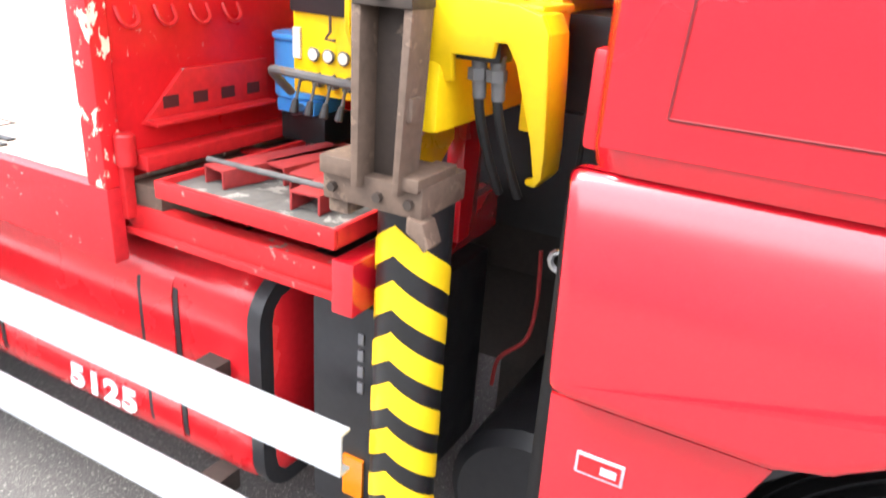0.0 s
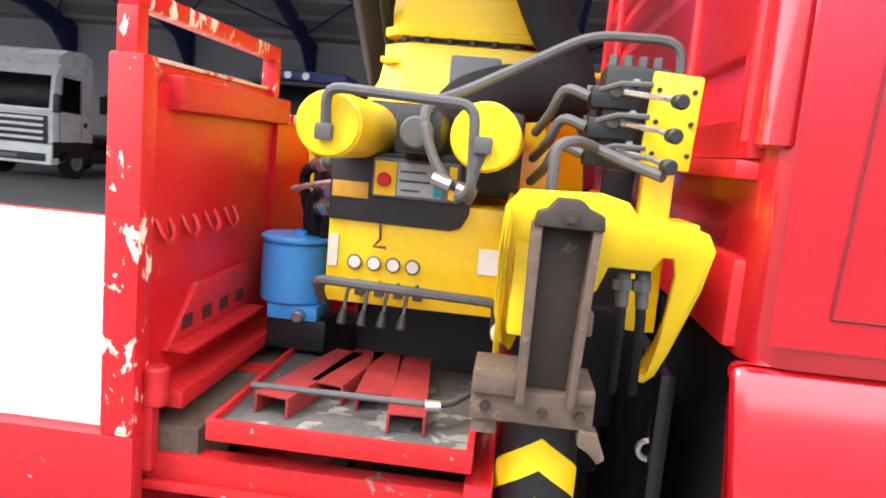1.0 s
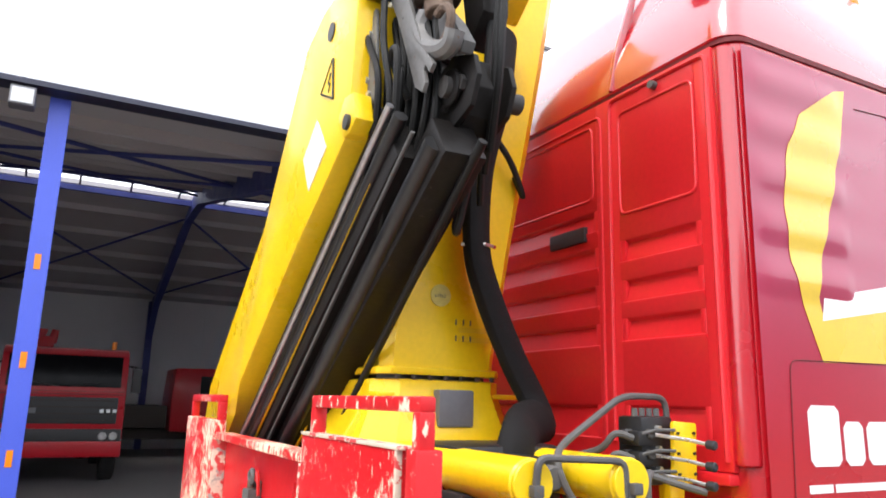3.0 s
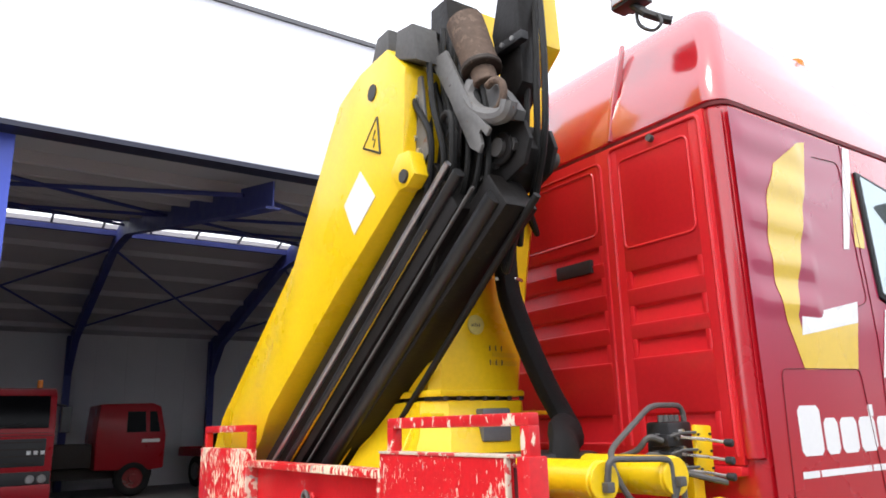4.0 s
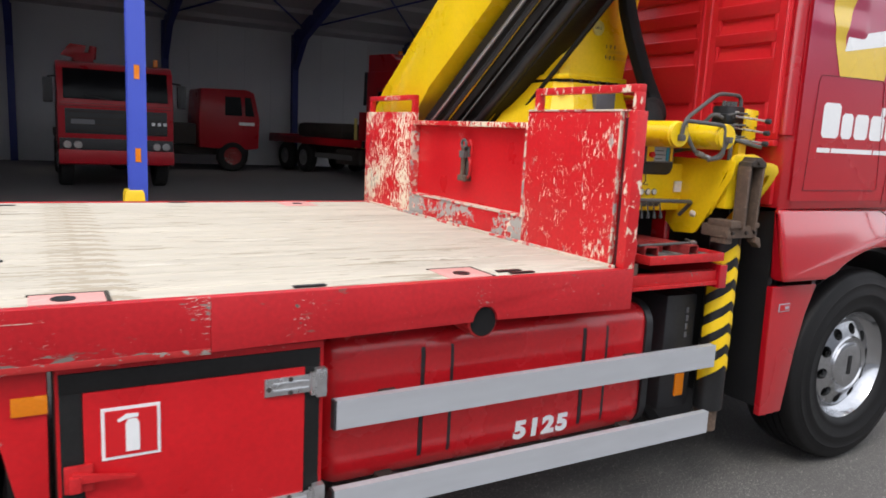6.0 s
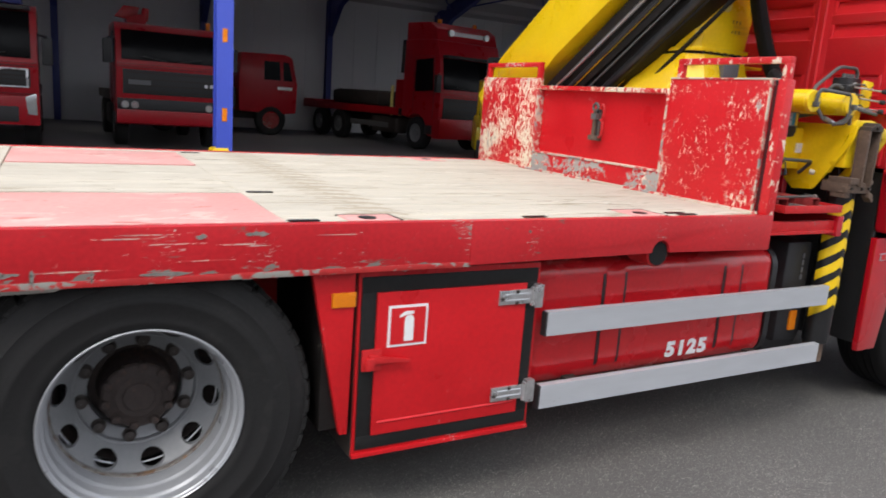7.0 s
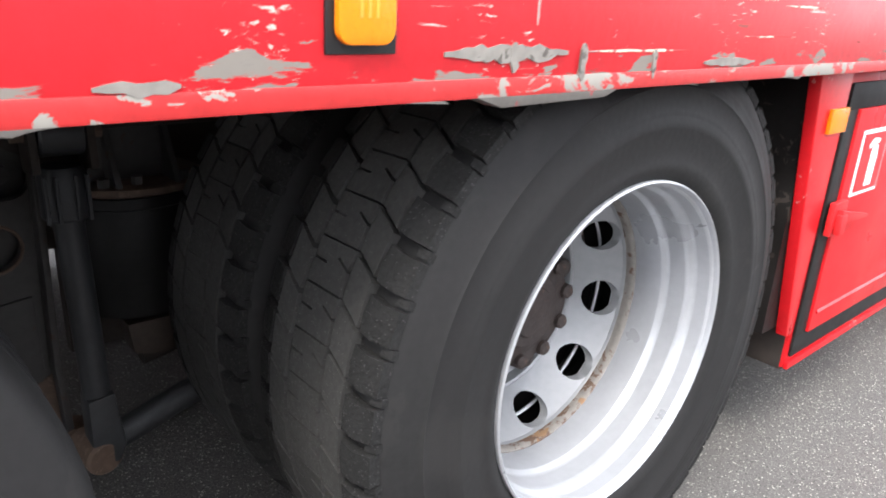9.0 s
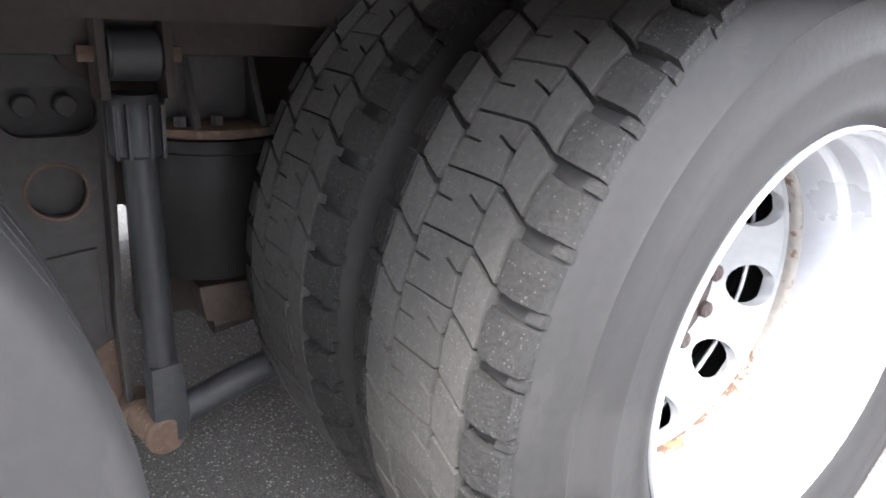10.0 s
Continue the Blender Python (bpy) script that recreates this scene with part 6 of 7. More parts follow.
part("channel_edge", prism([(0.64, 1.485), (0.656, 1.485), (0.656, 1.22), (0.644, 1.22)], "y", -0.008, 0.05, 0.002), rust, leg)
part("channel_edge", prism([(0.727, 1.485), (0.74, 1.485), (0.728, 1.22), (0.717, 1.22)], "y", -0.008, 0.05, 0.002), rust, leg)
part("cap", prism([(0.642, 1.483), (0.742, 1.483), (0.74, 1.504), (0.72, 1.512), (0.708, 1.523), (0.675, 1.523), (0.662, 1.506), (0.648, 1.502)], "y", -0.012, 0.052, 0.003), dark_rust, leg)
part("bolt", cyl((0.692, -0.01, 1.502), (0.692, -0.022, 1.502), 0.011, seg=6), dark_rust, leg)
part("stop", box(0.728, 0.742, 0.0, 0.03, 1.33, 1.365, 0.004), rust, leg)
foot = part("foot_clamp", box(0.578, 0.76, 0.01, 0.15, 1.185, 1.235, 0.004), rust, legh, "rusty clamp on the leg")
part("clamp_block", box(0.578, 0.648, 0.0, 0.12, 1.228, 1.258, 0.004), rust, foot)
part("clamp_block", box(0.72, 0.758, 0.0, 0.12, 1.228, 1.25, 0.004), rust, foot)
part("clamp_lug", box(0.582, 0.62, 0.02, 0.1, 1.16, 1.188, 0.004), rust, foot)
part("clamp_lug", prism([(0.74, 1.19), (0.768, 1.185), (0.782, 1.15), (0.772, 1.14), (0.758, 1.155), (0.74, 1.165)], "y", 0.0, 0.04, 0.003), rust, foot)
for bx in (0.6, 0.685, 0.74):
    part("clamp_bolt", cyl((bx, 0.012, 1.208), (bx, 0.0, 1.208), 0.008, seg=6), dark_rust, foot)
for x0, dx in ((0.79, 0.018), (0.82, 0.022)):
    part("hose", tube(smooth_line([(x0, 0.1, 1.4), (x0 + dx * 0.3, 0.105, 1.34), (x0 + dx * 0.6, 0.135, 1.27), (x0 + dx, 0.175, 1.2)]), 0.008), hose_rubber, legh, "black hose")
    fit_end = part("hose_end", cyl((x0, 0.1, 1.425), (x0 + dx * 0.25, 0.102, 1.36), 0.012, 0.01, 12, 0.002), bracket_grey, legh)
    part("hex_nut", cyl((x0, 0.1, 1.405), (x0 + 0.001, 0.1, 1.388), 0.0155, seg=6), bracket_grey, fit_end)
part("valve", box(0.75, 0.83, 0.085, 0.13, 1.415, 1.45, 0.005), black_paint, legh)
sleeve = part("leg_tube", cyl((0.692, 0.112, 0.4), (0.692, 0.112, 1.19), 0.0635, None, 36, 0.004), black_paint, legh, "black leg tube with yellow chevrons")


def chevron(z):
    """A strip that falls to both sides of the tube's outer line."""
    rows = []
    for k in range(-12, 13):
        a = radians(-90 + 9 * k)
        drop = 0.072 * abs(k) / 10
        rows.append([(0.692 + r * math.cos(a), 0.112 + r * math.sin(a), z - drop - h) for r, h in ((0.0655, 0.0), (0.0655, 0.052), (0.063, 0.052), (0.063, 0.0))])
    part("chevron", loft(rows), yellow_sign, sleeve, "yellow chevron")


for k in range(6):
    chevron(1.152 - 0.097 * k)
part("leg_foot", cyl((0.695, 0.12, 0.3), (0.695, 0.12, 0.4), 0.05), rust, sleeve)

# blue filter
filt = part("oil_filter", cyl((0.155, 0.49, 1.222), (0.155, 0.49, 1.352), 0.073, None, 32, 0.006), blue_paint, crane, "blue oil filter canister")
part("lid", cyl((0.155, 0.49, 1.352), (0.155, 0.49, 1.366), 0.077, None, 32, 0.004), blue_paint, filt)
part("lid_bolt", cyl((0.162, 0.49, 1.366), (0.162, 0.49, 1.376), 0.014, seg=8), blue_paint, filt)
part("foot", box(0.115, 0.225, 0.43, 0.55, 1.19, 1.222, 0.006), blue_paint, filt)
part("drain_tap", cyl((0.19, 0.43, 1.205), (0.19, 0.4, 1.205), 0.012, None, 10, 0.002), steel, filt)
part("stand", box(0.11, 0.24, 0.45, 0.56, 1.12, 1.19, 0.006), black_paint, filt, "dark valve block under the filter")
tap = part("tap_block", box(0.16, 0.24, 0.56, 0.66, 1.35, 1.55, 0.01), black_paint, crane, "black valves and fittings")
for k in range(4):
    part("fitting", cyl((0.2, 0.55 - 0.02 * k, 1.4 + 0.05 * k), (0.26 + 0.02 * (k % 2), 0.5, 1.41 + 0.05 * k), 0.013), bracket_grey, tap)
part("yellow_post", box(0.13, 0.16, 0.62, 0.68, 1.2, 1.58, 0.004), yellow, crane)
part("lever", tube([(0.16, 0.42, 1.47), (0.28, 0.36, 1.5)], 0.006), bright_steel, crane)

part("gusset", prism([(0.26, 1.79), (0.17, 1.62), (0.15, 1.5), (0.7, 1.5), (0.7, 1.79)], "y", 0.86, 0.885, 0.004), yellow, crane, "yellow base gusset")
part("end_cap", cyl((0.612, 0.24, 1.265), (0.612, 0.21, 1.262), 0.018, 0.016, 14, 0.004), cream, crane, "cream plastic cap")
part("core_block", box(0.4, 0.48, 0.2, 0.4, 1.565, 1.64, 0.01), black_paint, crane)
part("core_fitting", cyl((0.44, 0.2, 1.6), (0.44, 0.17, 1.6), 0.028, None, 18, 0.004), bracket_grey, crane)
for k, (x, y, z) in enumerate(((0.19, 0.47, 1.52), (0.215, 0.45, 1.47), (0.235, 0.47, 1.55), (0.2, 0.48, 1.43), (0.25, 0.44, 1.42))):
    tp = part("tap", cyl((x, y, z), (x + 0.05, y - 0.05, z + 0.012), 0.016, 0.013, 12, 0.003), (bracket_grey, black_paint, bright_steel)[k % 3], crane, "hydraulic tap")
    part("tap_nut", cyl((x + 0.02, y - 0.02, z + 0.005), (x + 0.035, y - 0.035, z + 0.009), 0.021, seg=6), bright_steel, tp)
    part("tap_hose", tube(smooth_line([(x, y, z), (x - 0.03, y + 0.03, z - 0.03), (x - 0.02, y + 0.06, z - 0.12), (x + 0.03, y + 0.1, z - 0.2)]), 0.012), hose_rubber, tp)
part("yellow_cap", cyl((0.2, 0.44, 1.555), (0.2, 0.42, 1.56), 0.016, seg=12), yellow_sign, crane)
part("maroon_plate", box(0.27, 0.36, 0.42, 0.44, 1.475, 1.6, 0.004), red_box, crane)

# column
def ring8(cx, cy, hx, hy, z, c=0.3):
    kx, ky = hx * c, hy * c
    return [(cx + hx, cy - hy + ky, z), (cx + hx, cy + hy - ky, z), (cx + hx - kx, cy + hy, z), (cx - hx + kx, cy + hy, z), (cx - hx, cy + hy - ky, z), (cx - hx, cy - hy + ky, z), (cx - hx + kx, cy - hy, z), (cx + hx - kx, cy - hy, z)]


part("crane_base", loft([ring8(0.48, 1.05, 0.3, 0.36, 1.5), ring8(0.48, 1.03, 0.29, 0.33, 1.6), ring8(0.48, 1.0, 0.24, 0.26, 1.72), ring8(0.475, 1.0, 0.225, 0.24, 1.79), ring8(0.475, 1.0, 0.225, 0.24, 1.825), ring8(0.475, 1.0, 0.215, 0.23, 1.829)]), yellow, crane, "yellow slewing base")
part("collar", box(0.25, 0.79, 0.77, 1.2, 1.775, 1.79, 0.004), yellow, crane)
column = part("column", loft([ring8(0.468, 0.99, 0.198, 0.213, 1.862, 0.16), ring8(0.468, 0.99, 0.2, 0.215, 1.9, 0.16), ring8(0.5225, 0.985, 0.215, 0.21, 2.3, 0.16), ring8(0.63, 0.97, 0.228, 0.205, 2.95, 0.16), ring8(0.69, 0.96, 0.235, 0.195, 3.35, 0.16)]), yellow, crane, "yellow tapered crane column")
part("column_flange", loft([ring8(0.468, 0.99, 0.212, 0.227, 1.842, 0.16), ring8(0.468, 0.99, 0.214, 0.229, 1.848, 0.16), ring8(0.468, 0.99, 0.214, 0.229, 1.86, 0.16), ring8(0.468, 0.99, 0.21, 0.225, 1.864, 0.16)]), yellow, column)
part("bolt_ring", loft([ring8(0.468, 0.99, 0.19, 0.205, 1.826), ring8(0.468, 0.99, 0.19, 0.205, 1.844)]), black_paint, crane)
for k in range(7):
    part("flange_bolt", cyl((0.31 + 0.055 * k, 0.765, 1.842), (0.31 + 0.055 * k, 0.765, 1.828), 0.009, seg=6), dark_rust, column)
part("round_label", cyl((0.453, 0.776, 2.09), (0.453, 0.771, 2.09), 0.035, seg=24), label_yellow, column, "faded yellow round label")
for k in range(5):
    part("label_mark", box(0.434 + 0.008 * k, 0.4365 + 0.008 * k, 0.7695, 0.7715, 2.083, 2.092 + 0.002 * (k % 3)), bracket_grey, column)
for k in range(3):
    for z in (2.0, 1.95):
        part("label_mark", box(0.505 + 0.026 * k, 0.509 + 0.026 * k, 0.7655, 0.7675, z, z + 0.018), bracket_grey, column)
for k in range(2):
    part("label_bar", box(0.52, 0.63, 0.768, 0.772, 1.95 + 0.03 * k, 1.965 + 0.03 * k), plate_yellow, column)
part("motor_box", box(0.43, 0.55, 0.72, 0.78, 1.69, 1.8, 0.008), grey_plastic, crane, "grey box on the slewing base")
sl = [(0.66, 0.73, 3.0), (0.6, 0.68, 2.75), (0.535, 0.675, 2.5), (0.52, 0.67, 2.24), (0.56, 0.66, 2.08), (0.64, 0.65, 1.9), (0.7, 0.64, 1.79), (0.705, 0.6, 1.725), (0.66, 0.56, 1.715), (0.58, 0.5, 1.7), (0.51, 0.42, 1.66), (0.48, 0.4, 1.6)]
sv = part("hose_sleeve", tube(smooth_line(sl), 0.066, 14, flat=0.62), hose_sleeve, crane, "black sleeve full of hoses")
part("strap", tube([(0.46, 0.66, 2.235), (0.52, 0.62, 2.235), (0.58, 0.66, 2.24)], 0.006), bright_steel, sv)

# folded boom across the truck, in the plane behind the headboard
YB0, YB1 = 0.058, 0.34
outline = [(YB0, 0.61, 2.495), (YB0, 1.09, 2.22), (0.066, 1.745, 1.815), (0.1, 1.925, 1.7), (0.12, 2.5, 1.28), (0.12, 2.75, 1.55), (0.078, 2.4, 1.82), (YB0, 1.491, 2.406), (YB0, 1.072, 2.956), (YB0, 0.9, 3.012), (YB0, 0.7, 3.02), (YB0, 0.58, 2.9)]
shell = loft([[(x, y, z) for x, y, z in outline], [(YB1, y, z) for x, y, z in outline]])
bmesh.ops.bevel(shell, geom=[e for e in shell.edges], offset=0.01, segments=2, affect="EDGES", profile=0.6)
boom = part("boom", shell, yellow, crane, "yellow main boom folded down across the truck")
part("warning_sign", prism([(0.765, 2.789), (0.864, 2.708), (0.746, 2.65)], "x", YB0 - 0.0035, YB0 - 0.0005), yellow_sign, boom)
for a, b in (((0.765, 2.789), (0.864, 2.708)), ((0.864, 2.708), (0.746, 2.65)), ((0.746, 2.65), (0.765, 2.789))):
    part("sign_edge", tube([(YB0 - 0.003, *a), (YB0 - 0.003, *b)], 0.004, 5), black_paint, boom)
part("sign_mark", tube([(YB0 - 0.003, 0.775, 2.745), (YB0 - 0.003, 0.795, 2.715), (YB0 - 0.003, 0.775, 2.71), (YB0 - 0.003, 0.79, 2.685)], 0.004, 5), black_paint, boom)
part("white_label", prism([(1.016, 2.535), (0.89, 2.629), (0.783, 2.506), (0.936, 2.407)], "x", YB0 - 0.0035, YB0 - 0.0005), white_film, boom, "white label")
part("lug", prism([(0.614, 2.6), (0.544, 2.59), (0.515, 2.504), (0.56, 2.475), (0.606, 2.474), (0.66, 2.549)], "x", 0.045, 0.1, 0.006), yellow, boom)
part("lug_pin", cyl((0.035, 0.57, 2.51), (0.22, 0.57, 2.51), 0.022), sus_grey, boom)
part("eye", cyl((YB0 - 0.004, 0.803, 2.897), (YB0 + 0.002, 0.803, 2.897), 0.03), black_paint, boom)
part("head_plate", prism([(0.7, 2.98), (0.83, 3.0), (0.78, 3.1), (0.7, 3.1)], "x", 0.065, 0.12, 0.005), bracket_grey, boom)
part("head_plate", prism([(0.52, 2.9), (0.66, 2.96), (0.64, 3.06), (0.54, 3.04)], "x", 0.065, 0.16, 0.005), bracket_grey, boom)


def along(y0, z0, y1, z1, x0, x1, half, mat, name, label="", ends=0.0):
    """A straight bar in the boom's plane, given by its middle line."""
    way = Vector((0, y1 - y0, z1 - z0)).normalized()
    n = Vector((0, -way.z, way.y)) * half
    return part(name, prism([(y0 - n.y, z0 - n.z), (y1 - n.y, z1 - n.z), (y1 + n.y, z1 + n.z), (y0 + n.y, z0 + n.z)], "x", x0, x1, 0.01), mat, boom, label)


# black extension beams, cylinders and hoses beside the boom
along(0.46, 2.468, 1.85, 1.53, 0.12, 0.3, 0.11, greasy_black, "extension_beam", "black extension beam")
along(0.27, 2.406, 1.6, 1.5, 0.17, 0.29, 0.07, greasy_black, "extension_beam", "black extension beam")
along(0.55, 2.355, 1.66, 1.59, 0.106, 0.119, 0.014, yellow, "beam_flank", "yellow flank of an inner beam")
along(0.36, 2.3, 1.5, 1.53, 0.158, 0.169, 0.007, yellow, "beam_flank")
for y0, z0, y1, z1, x, r, mat, name, label in (
        (0.41, 2.513, 1.75, 1.62, 0.1, 0.011, steel, "rod", "chrome rod"), (0.38, 2.477, 1.7, 1.57, 0.118, 0.02, black_paint, "jib_cylinder", "black hydraulic cylinder"),
        (0.62, 2.275, 1.65, 1.55, 0.15, 0.005, yellow, "trim_edge", "yellow beam edge"), (0.28, 2.381, 1.55, 1.48, 0.17, 0.03, black_paint, "jib_cylinder", "black hydraulic cylinder"),
        (0.6, 2.134, 1.4, 1.55, 0.19, 0.006, yellow, "trim_edge", ""), (0.19, 2.374, 1.3, 1.5, 0.25, 0.012, hose_rubber, "hose", ""), (0.33, 2.419, 1.5, 1.6, 0.13, 0.006, bracket_grey, "rod", "")):
    part(name, cyl((x, y0, z0), (x, y1, z1), r, seg=12), mat, boom, label)
head = part("jib_head", prism([(0.36, 2.66), (0.26, 2.62), (0.24, 2.54), (0.27, 2.47), (0.38, 2.38), (0.62, 2.3), (0.72, 2.42), (0.66, 2.6), (0.62, 2.78), (0.5, 2.74), (0.44, 2.64)], "x", 0.25, 0.33, 0.004), greasy_black, crane, "black folded jib head with hoses")
part("cheek_plate", prism([(0.31, 2.64), (0.2, 2.6), (0.18, 2.54), (0.21, 2.47), (0.3, 2.44), (0.44, 2.44), (0.44, 2.56)], "x", 0.225, 0.24, 0.003), greasy_black, head)
part("cheek_plate", prism([(0.31, 2.64), (0.22, 2.6), (0.2, 2.54), (0.23, 2.47), (0.3, 2.44), (0.44, 2.44), (0.44, 2.56)], "x", 0.34, 0.355, 0.003), greasy_black, head)
part("cheek_plate", prism([(0.68, 2.86), (0.52, 2.86), (0.47, 2.72), (0.56, 2.52), (0.68, 2.58)], "x", 0.2, 0.212, 0.003), greasy_black, head)
for y, z, r in ((0.25, 2.54, 0.022), (0.33, 2.5, 0.012), (0.38, 2.56, 0.012), (0.4, 2.48, 0.01)):
    part("head_bolt", cyl((0.226, y, z), (0.212, y, z), r, seg=6), sus_grey, head)
part("tool_cylinder", cyl((0.29, 0.32, 2.48), (0.27, 0.95, 2.03), 0.03, None, 16, 0.004), greasy_black, head, "black hydraulic cylinder")
part("gland", cyl((0.29, 0.34, 2.465), (0.288, 0.4, 2.42), 0.037, None, 16, 0.003), sus_grey, head)
part("jib_arm", prism([(0.47, 2.72), (0.6, 2.66), (0.68, 2.9), (0.66, 3.2), (0.56, 3.2), (0.54, 2.9)], "x", 0.22, 0.36, 0.006), greasy_black, head)
part("jib_arm", prism([(0.28, 2.78), (0.36, 2.7), (0.42, 3.0), (0.36, 3.2), (0.28, 3.2)], "x", 0.3, 0.38, 0.006), greasy_black, head)
part("jib_beam", prism([(0.3, 2.95), (0.42, 2.85), (0.46, 3.4), (0.32, 3.4)], "x", 0.4, 0.5, 0.01), yellow, head, "yellow jib beam")
part("hose_clamp", box(0.27, 0.3, 0.24, 0.44, 2.9, 2.93, 0.004), black_plastic, head)
for k in range(3):
    part("clamp_bolt", cyl((0.272, 0.28 + 0.05 * k, 2.915), (0.262, 0.28 + 0.05 * k, 2.915), 0.008, seg=6), bright_steel, head)
part("jib_plate", prism([(0.56, 2.93), (0.47, 2.93), (0.325, 2.654), (0.259, 2.579), (0.28, 2.563), (0.302, 2.592), (0.312, 2.583), (0.3, 2.545), (0.316, 2.523), (0.359, 2.553), (0.461, 2.757)], "x", 0.145, 0.157, 0.002), hook_steel, head, "grey steel plate")
part("jib_plate", prism([(0.64, 2.88), (0.56, 2.87), (0.529, 2.589), (0.56, 2.56), (0.612, 2.6), (0.656, 2.706)], "x", 0.108, 0.118, 0.002), hook_steel, head, "grey steel plate")
for y, z in ((0.6, 2.66), (0.58, 2.61), (0.59, 2.8)):
    part("plate_bolt", cyl((0.108, y, z), (0.1, y, z), 0.011, seg=6), bright_steel, head)
part("jib_pin", cyl((0.1, 0.7, 2.78), (0.42, 0.7, 2.78), 0.036), sus_grey, head)
part("pin_collar", cyl((0.22, 0.29, 2.54), (0.205, 0.29, 2.54), 0.05, None, 20, 0.004), greasy_black, head)
part("jib_pin", cyl((0.19, 0.29, 2.54), (0.42, 0.29, 2.54), 0.028), sus_grey, head)
part("rotator", cyl((0.19, 0.42, 3.02), (0.2, 0.355, 2.83), 0.062, 0.058, 20, 0.006), rust, head, "rusty brown rotator")
part("rotator_cup", cyl((0.2, 0.357, 2.835), (0.2, 0.352, 2.815), 0.066, None, 20, 0.004), dark_rust, head)
part("rotator_neck", cyl((0.2, 0.35, 2.815), (0.2, 0.335, 2.76), 0.04, None, 16, 0.004), rust, head)
part("hook", tube(smooth_line([(0.18, 0.37, 2.78), (0.17, 0.385, 2.73), (0.17, 0.34, 2.665), (0.17, 0.27, 2.625), (0.17, 0.215, 2.615), (0.17, 0.195, 2.645)]), 0.026, 10), hook_steel, head, "worn bare steel hook")
part("hook_plate", prism([(0.385, 2.77), (0.39, 2.72), (0.29, 2.635), (0.2, 2.595), (0.185, 2.62), (0.24, 2.7), (0.32, 2.785)], "x", 0.19, 0.225, 0.004), bracket_grey, head)
part("hook_eye", tube([(0.172, 0.27 + 0.05 * math.cos(a * 0.5236), 2.69 + 0.05 * math.sin(a * 0.5236)) for a in range(2, 11)], 0.012, 8), rust, head)
hose_lines = [
    [(0.12, 0.66, 3.0), (0.1, 0.6, 2.8), (0.1, 0.5, 2.62), (0.12, 0.58, 2.42), (0.16, 0.8, 2.22), (0.2, 1.1, 2.0)],
    [(0.13, 0.55, 3.0), (0.11, 0.5, 2.75), (0.12, 0.46, 2.55), (0.14, 0.55, 2.36), (0.18, 0.75, 2.2), (0.22, 1.0, 2.0)],
    [(0.16, 0.48, 2.6), (0.12, 0.46, 2.68), (0.11, 0.4, 2.66), (0.12, 0.42, 2.5), (0.15, 0.5, 2.35), (0.18, 0.62, 2.25)],
    [(0.17, 0.45, 2.56), (0.13, 0.44, 2.62), (0.12, 0.4, 2.6), (0.13, 0.45, 2.42), (0.16, 0.56, 2.28), (0.2, 0.7, 2.15)],
    [(0.4, 0.3, 3.3), (0.34, 0.22, 3.0), (0.3, 0.18, 2.75), (0.3, 0.2, 2.55), (0.34, 0.3, 2.4)],
    [(0.42, 0.34, 3.3), (0.36, 0.27, 3.0), (0.32, 0.24, 2.75), (0.32, 0.26, 2.5), (0.36, 0.36, 2.36)],
    [(0.44, 0.4, 3.3), (0.38, 0.32, 3.05), (0.34, 0.3, 2.8), (0.34, 0.34, 2.5), (0.4, 0.45, 2.3)],
    [(0.3, 0.3, 2.4), (0.3, 0.36, 2.28), (0.3, 0.4, 2.2), (0.31, 0.42, 2.24), (0.32, 0.36, 2.34)],
    [(0.55, 0.76, 2.75), (0.6, 0.72, 2.65), (0.68, 0.72, 2.55), (0.74, 0.74, 2.45), (0.72, 0.76, 2.52)],
]
for k in range(9):
    y, z, d = 0.66 - 0.035 * k, 2.9 - 0.012 * k, 0.012 * (k % 3)
    hose_lines.append([(0.2 + d, y, z + 0.2), (0.17 + d, y - 0.03, z), (0.165 + d, y - 0.06 - 0.02 * (k % 2), z - 0.18), (0.17 + d, y - 0.03, z - 0.36), (0.18 + d, y + 0.12, z - 0.52), (0.2, y + 0.4, z - 0.72)])
for line in hose_lines:
    part("hose", tube(smooth_line(line), 0.0105, 8), hose_rubber, head, "black hydraulic hose")


# ---- vehicles parked in the hangar ----
far_red = material("red_truck_paint", (0.37, 0.004, 0.012), 0.34, vary=0.08, coat=0.12, bump=0)
far_red.node_tree.nodes["Principled BSDF"].inputs["Specular IOR Level"].default_value = 0.3
dull_rim = material("dull_rim_paint", (0.17, 0.17, 0.175), 0.5, 0.2, vary=0.2, scale=8)
far_tyre = mesh_of("tyre", lathe([(0.28, 0.0), (0.3, -0.01), (0.42, -0.01), (0.49, 0.02), (0.5, 0.05), (0.5, 0.25), (0.49, 0.28), (0.3, 0.3), (0.28, 0.3)], 32), rubber, 50)
far_rim = mesh_of("rim", lathe([(0.29, 0.01), (0.275, 0.03), (0.22, 0.07), (0.12, 0.05), (0.11, -0.01), (0.001, -0.01)], 28), dull_rim)
red_rim = mesh_of("rim", lathe([(0.29, 0.01), (0.275, 0.03), (0.22, 0.05), (0.12, 0.03), (0.11, -0.02), (0.001, -0.02)], 28), red_old)


def far_wheel(parent, x, y, turn, red=False):
    w = part("wheel", far_tyre, None, parent, "black truck tyre", at=pose(x, y, 0.5, 0, 0, turn))
    part("rim", red_rim if red else far_rim, None, w, "red rim" if red else "dull silver rim")
    return w


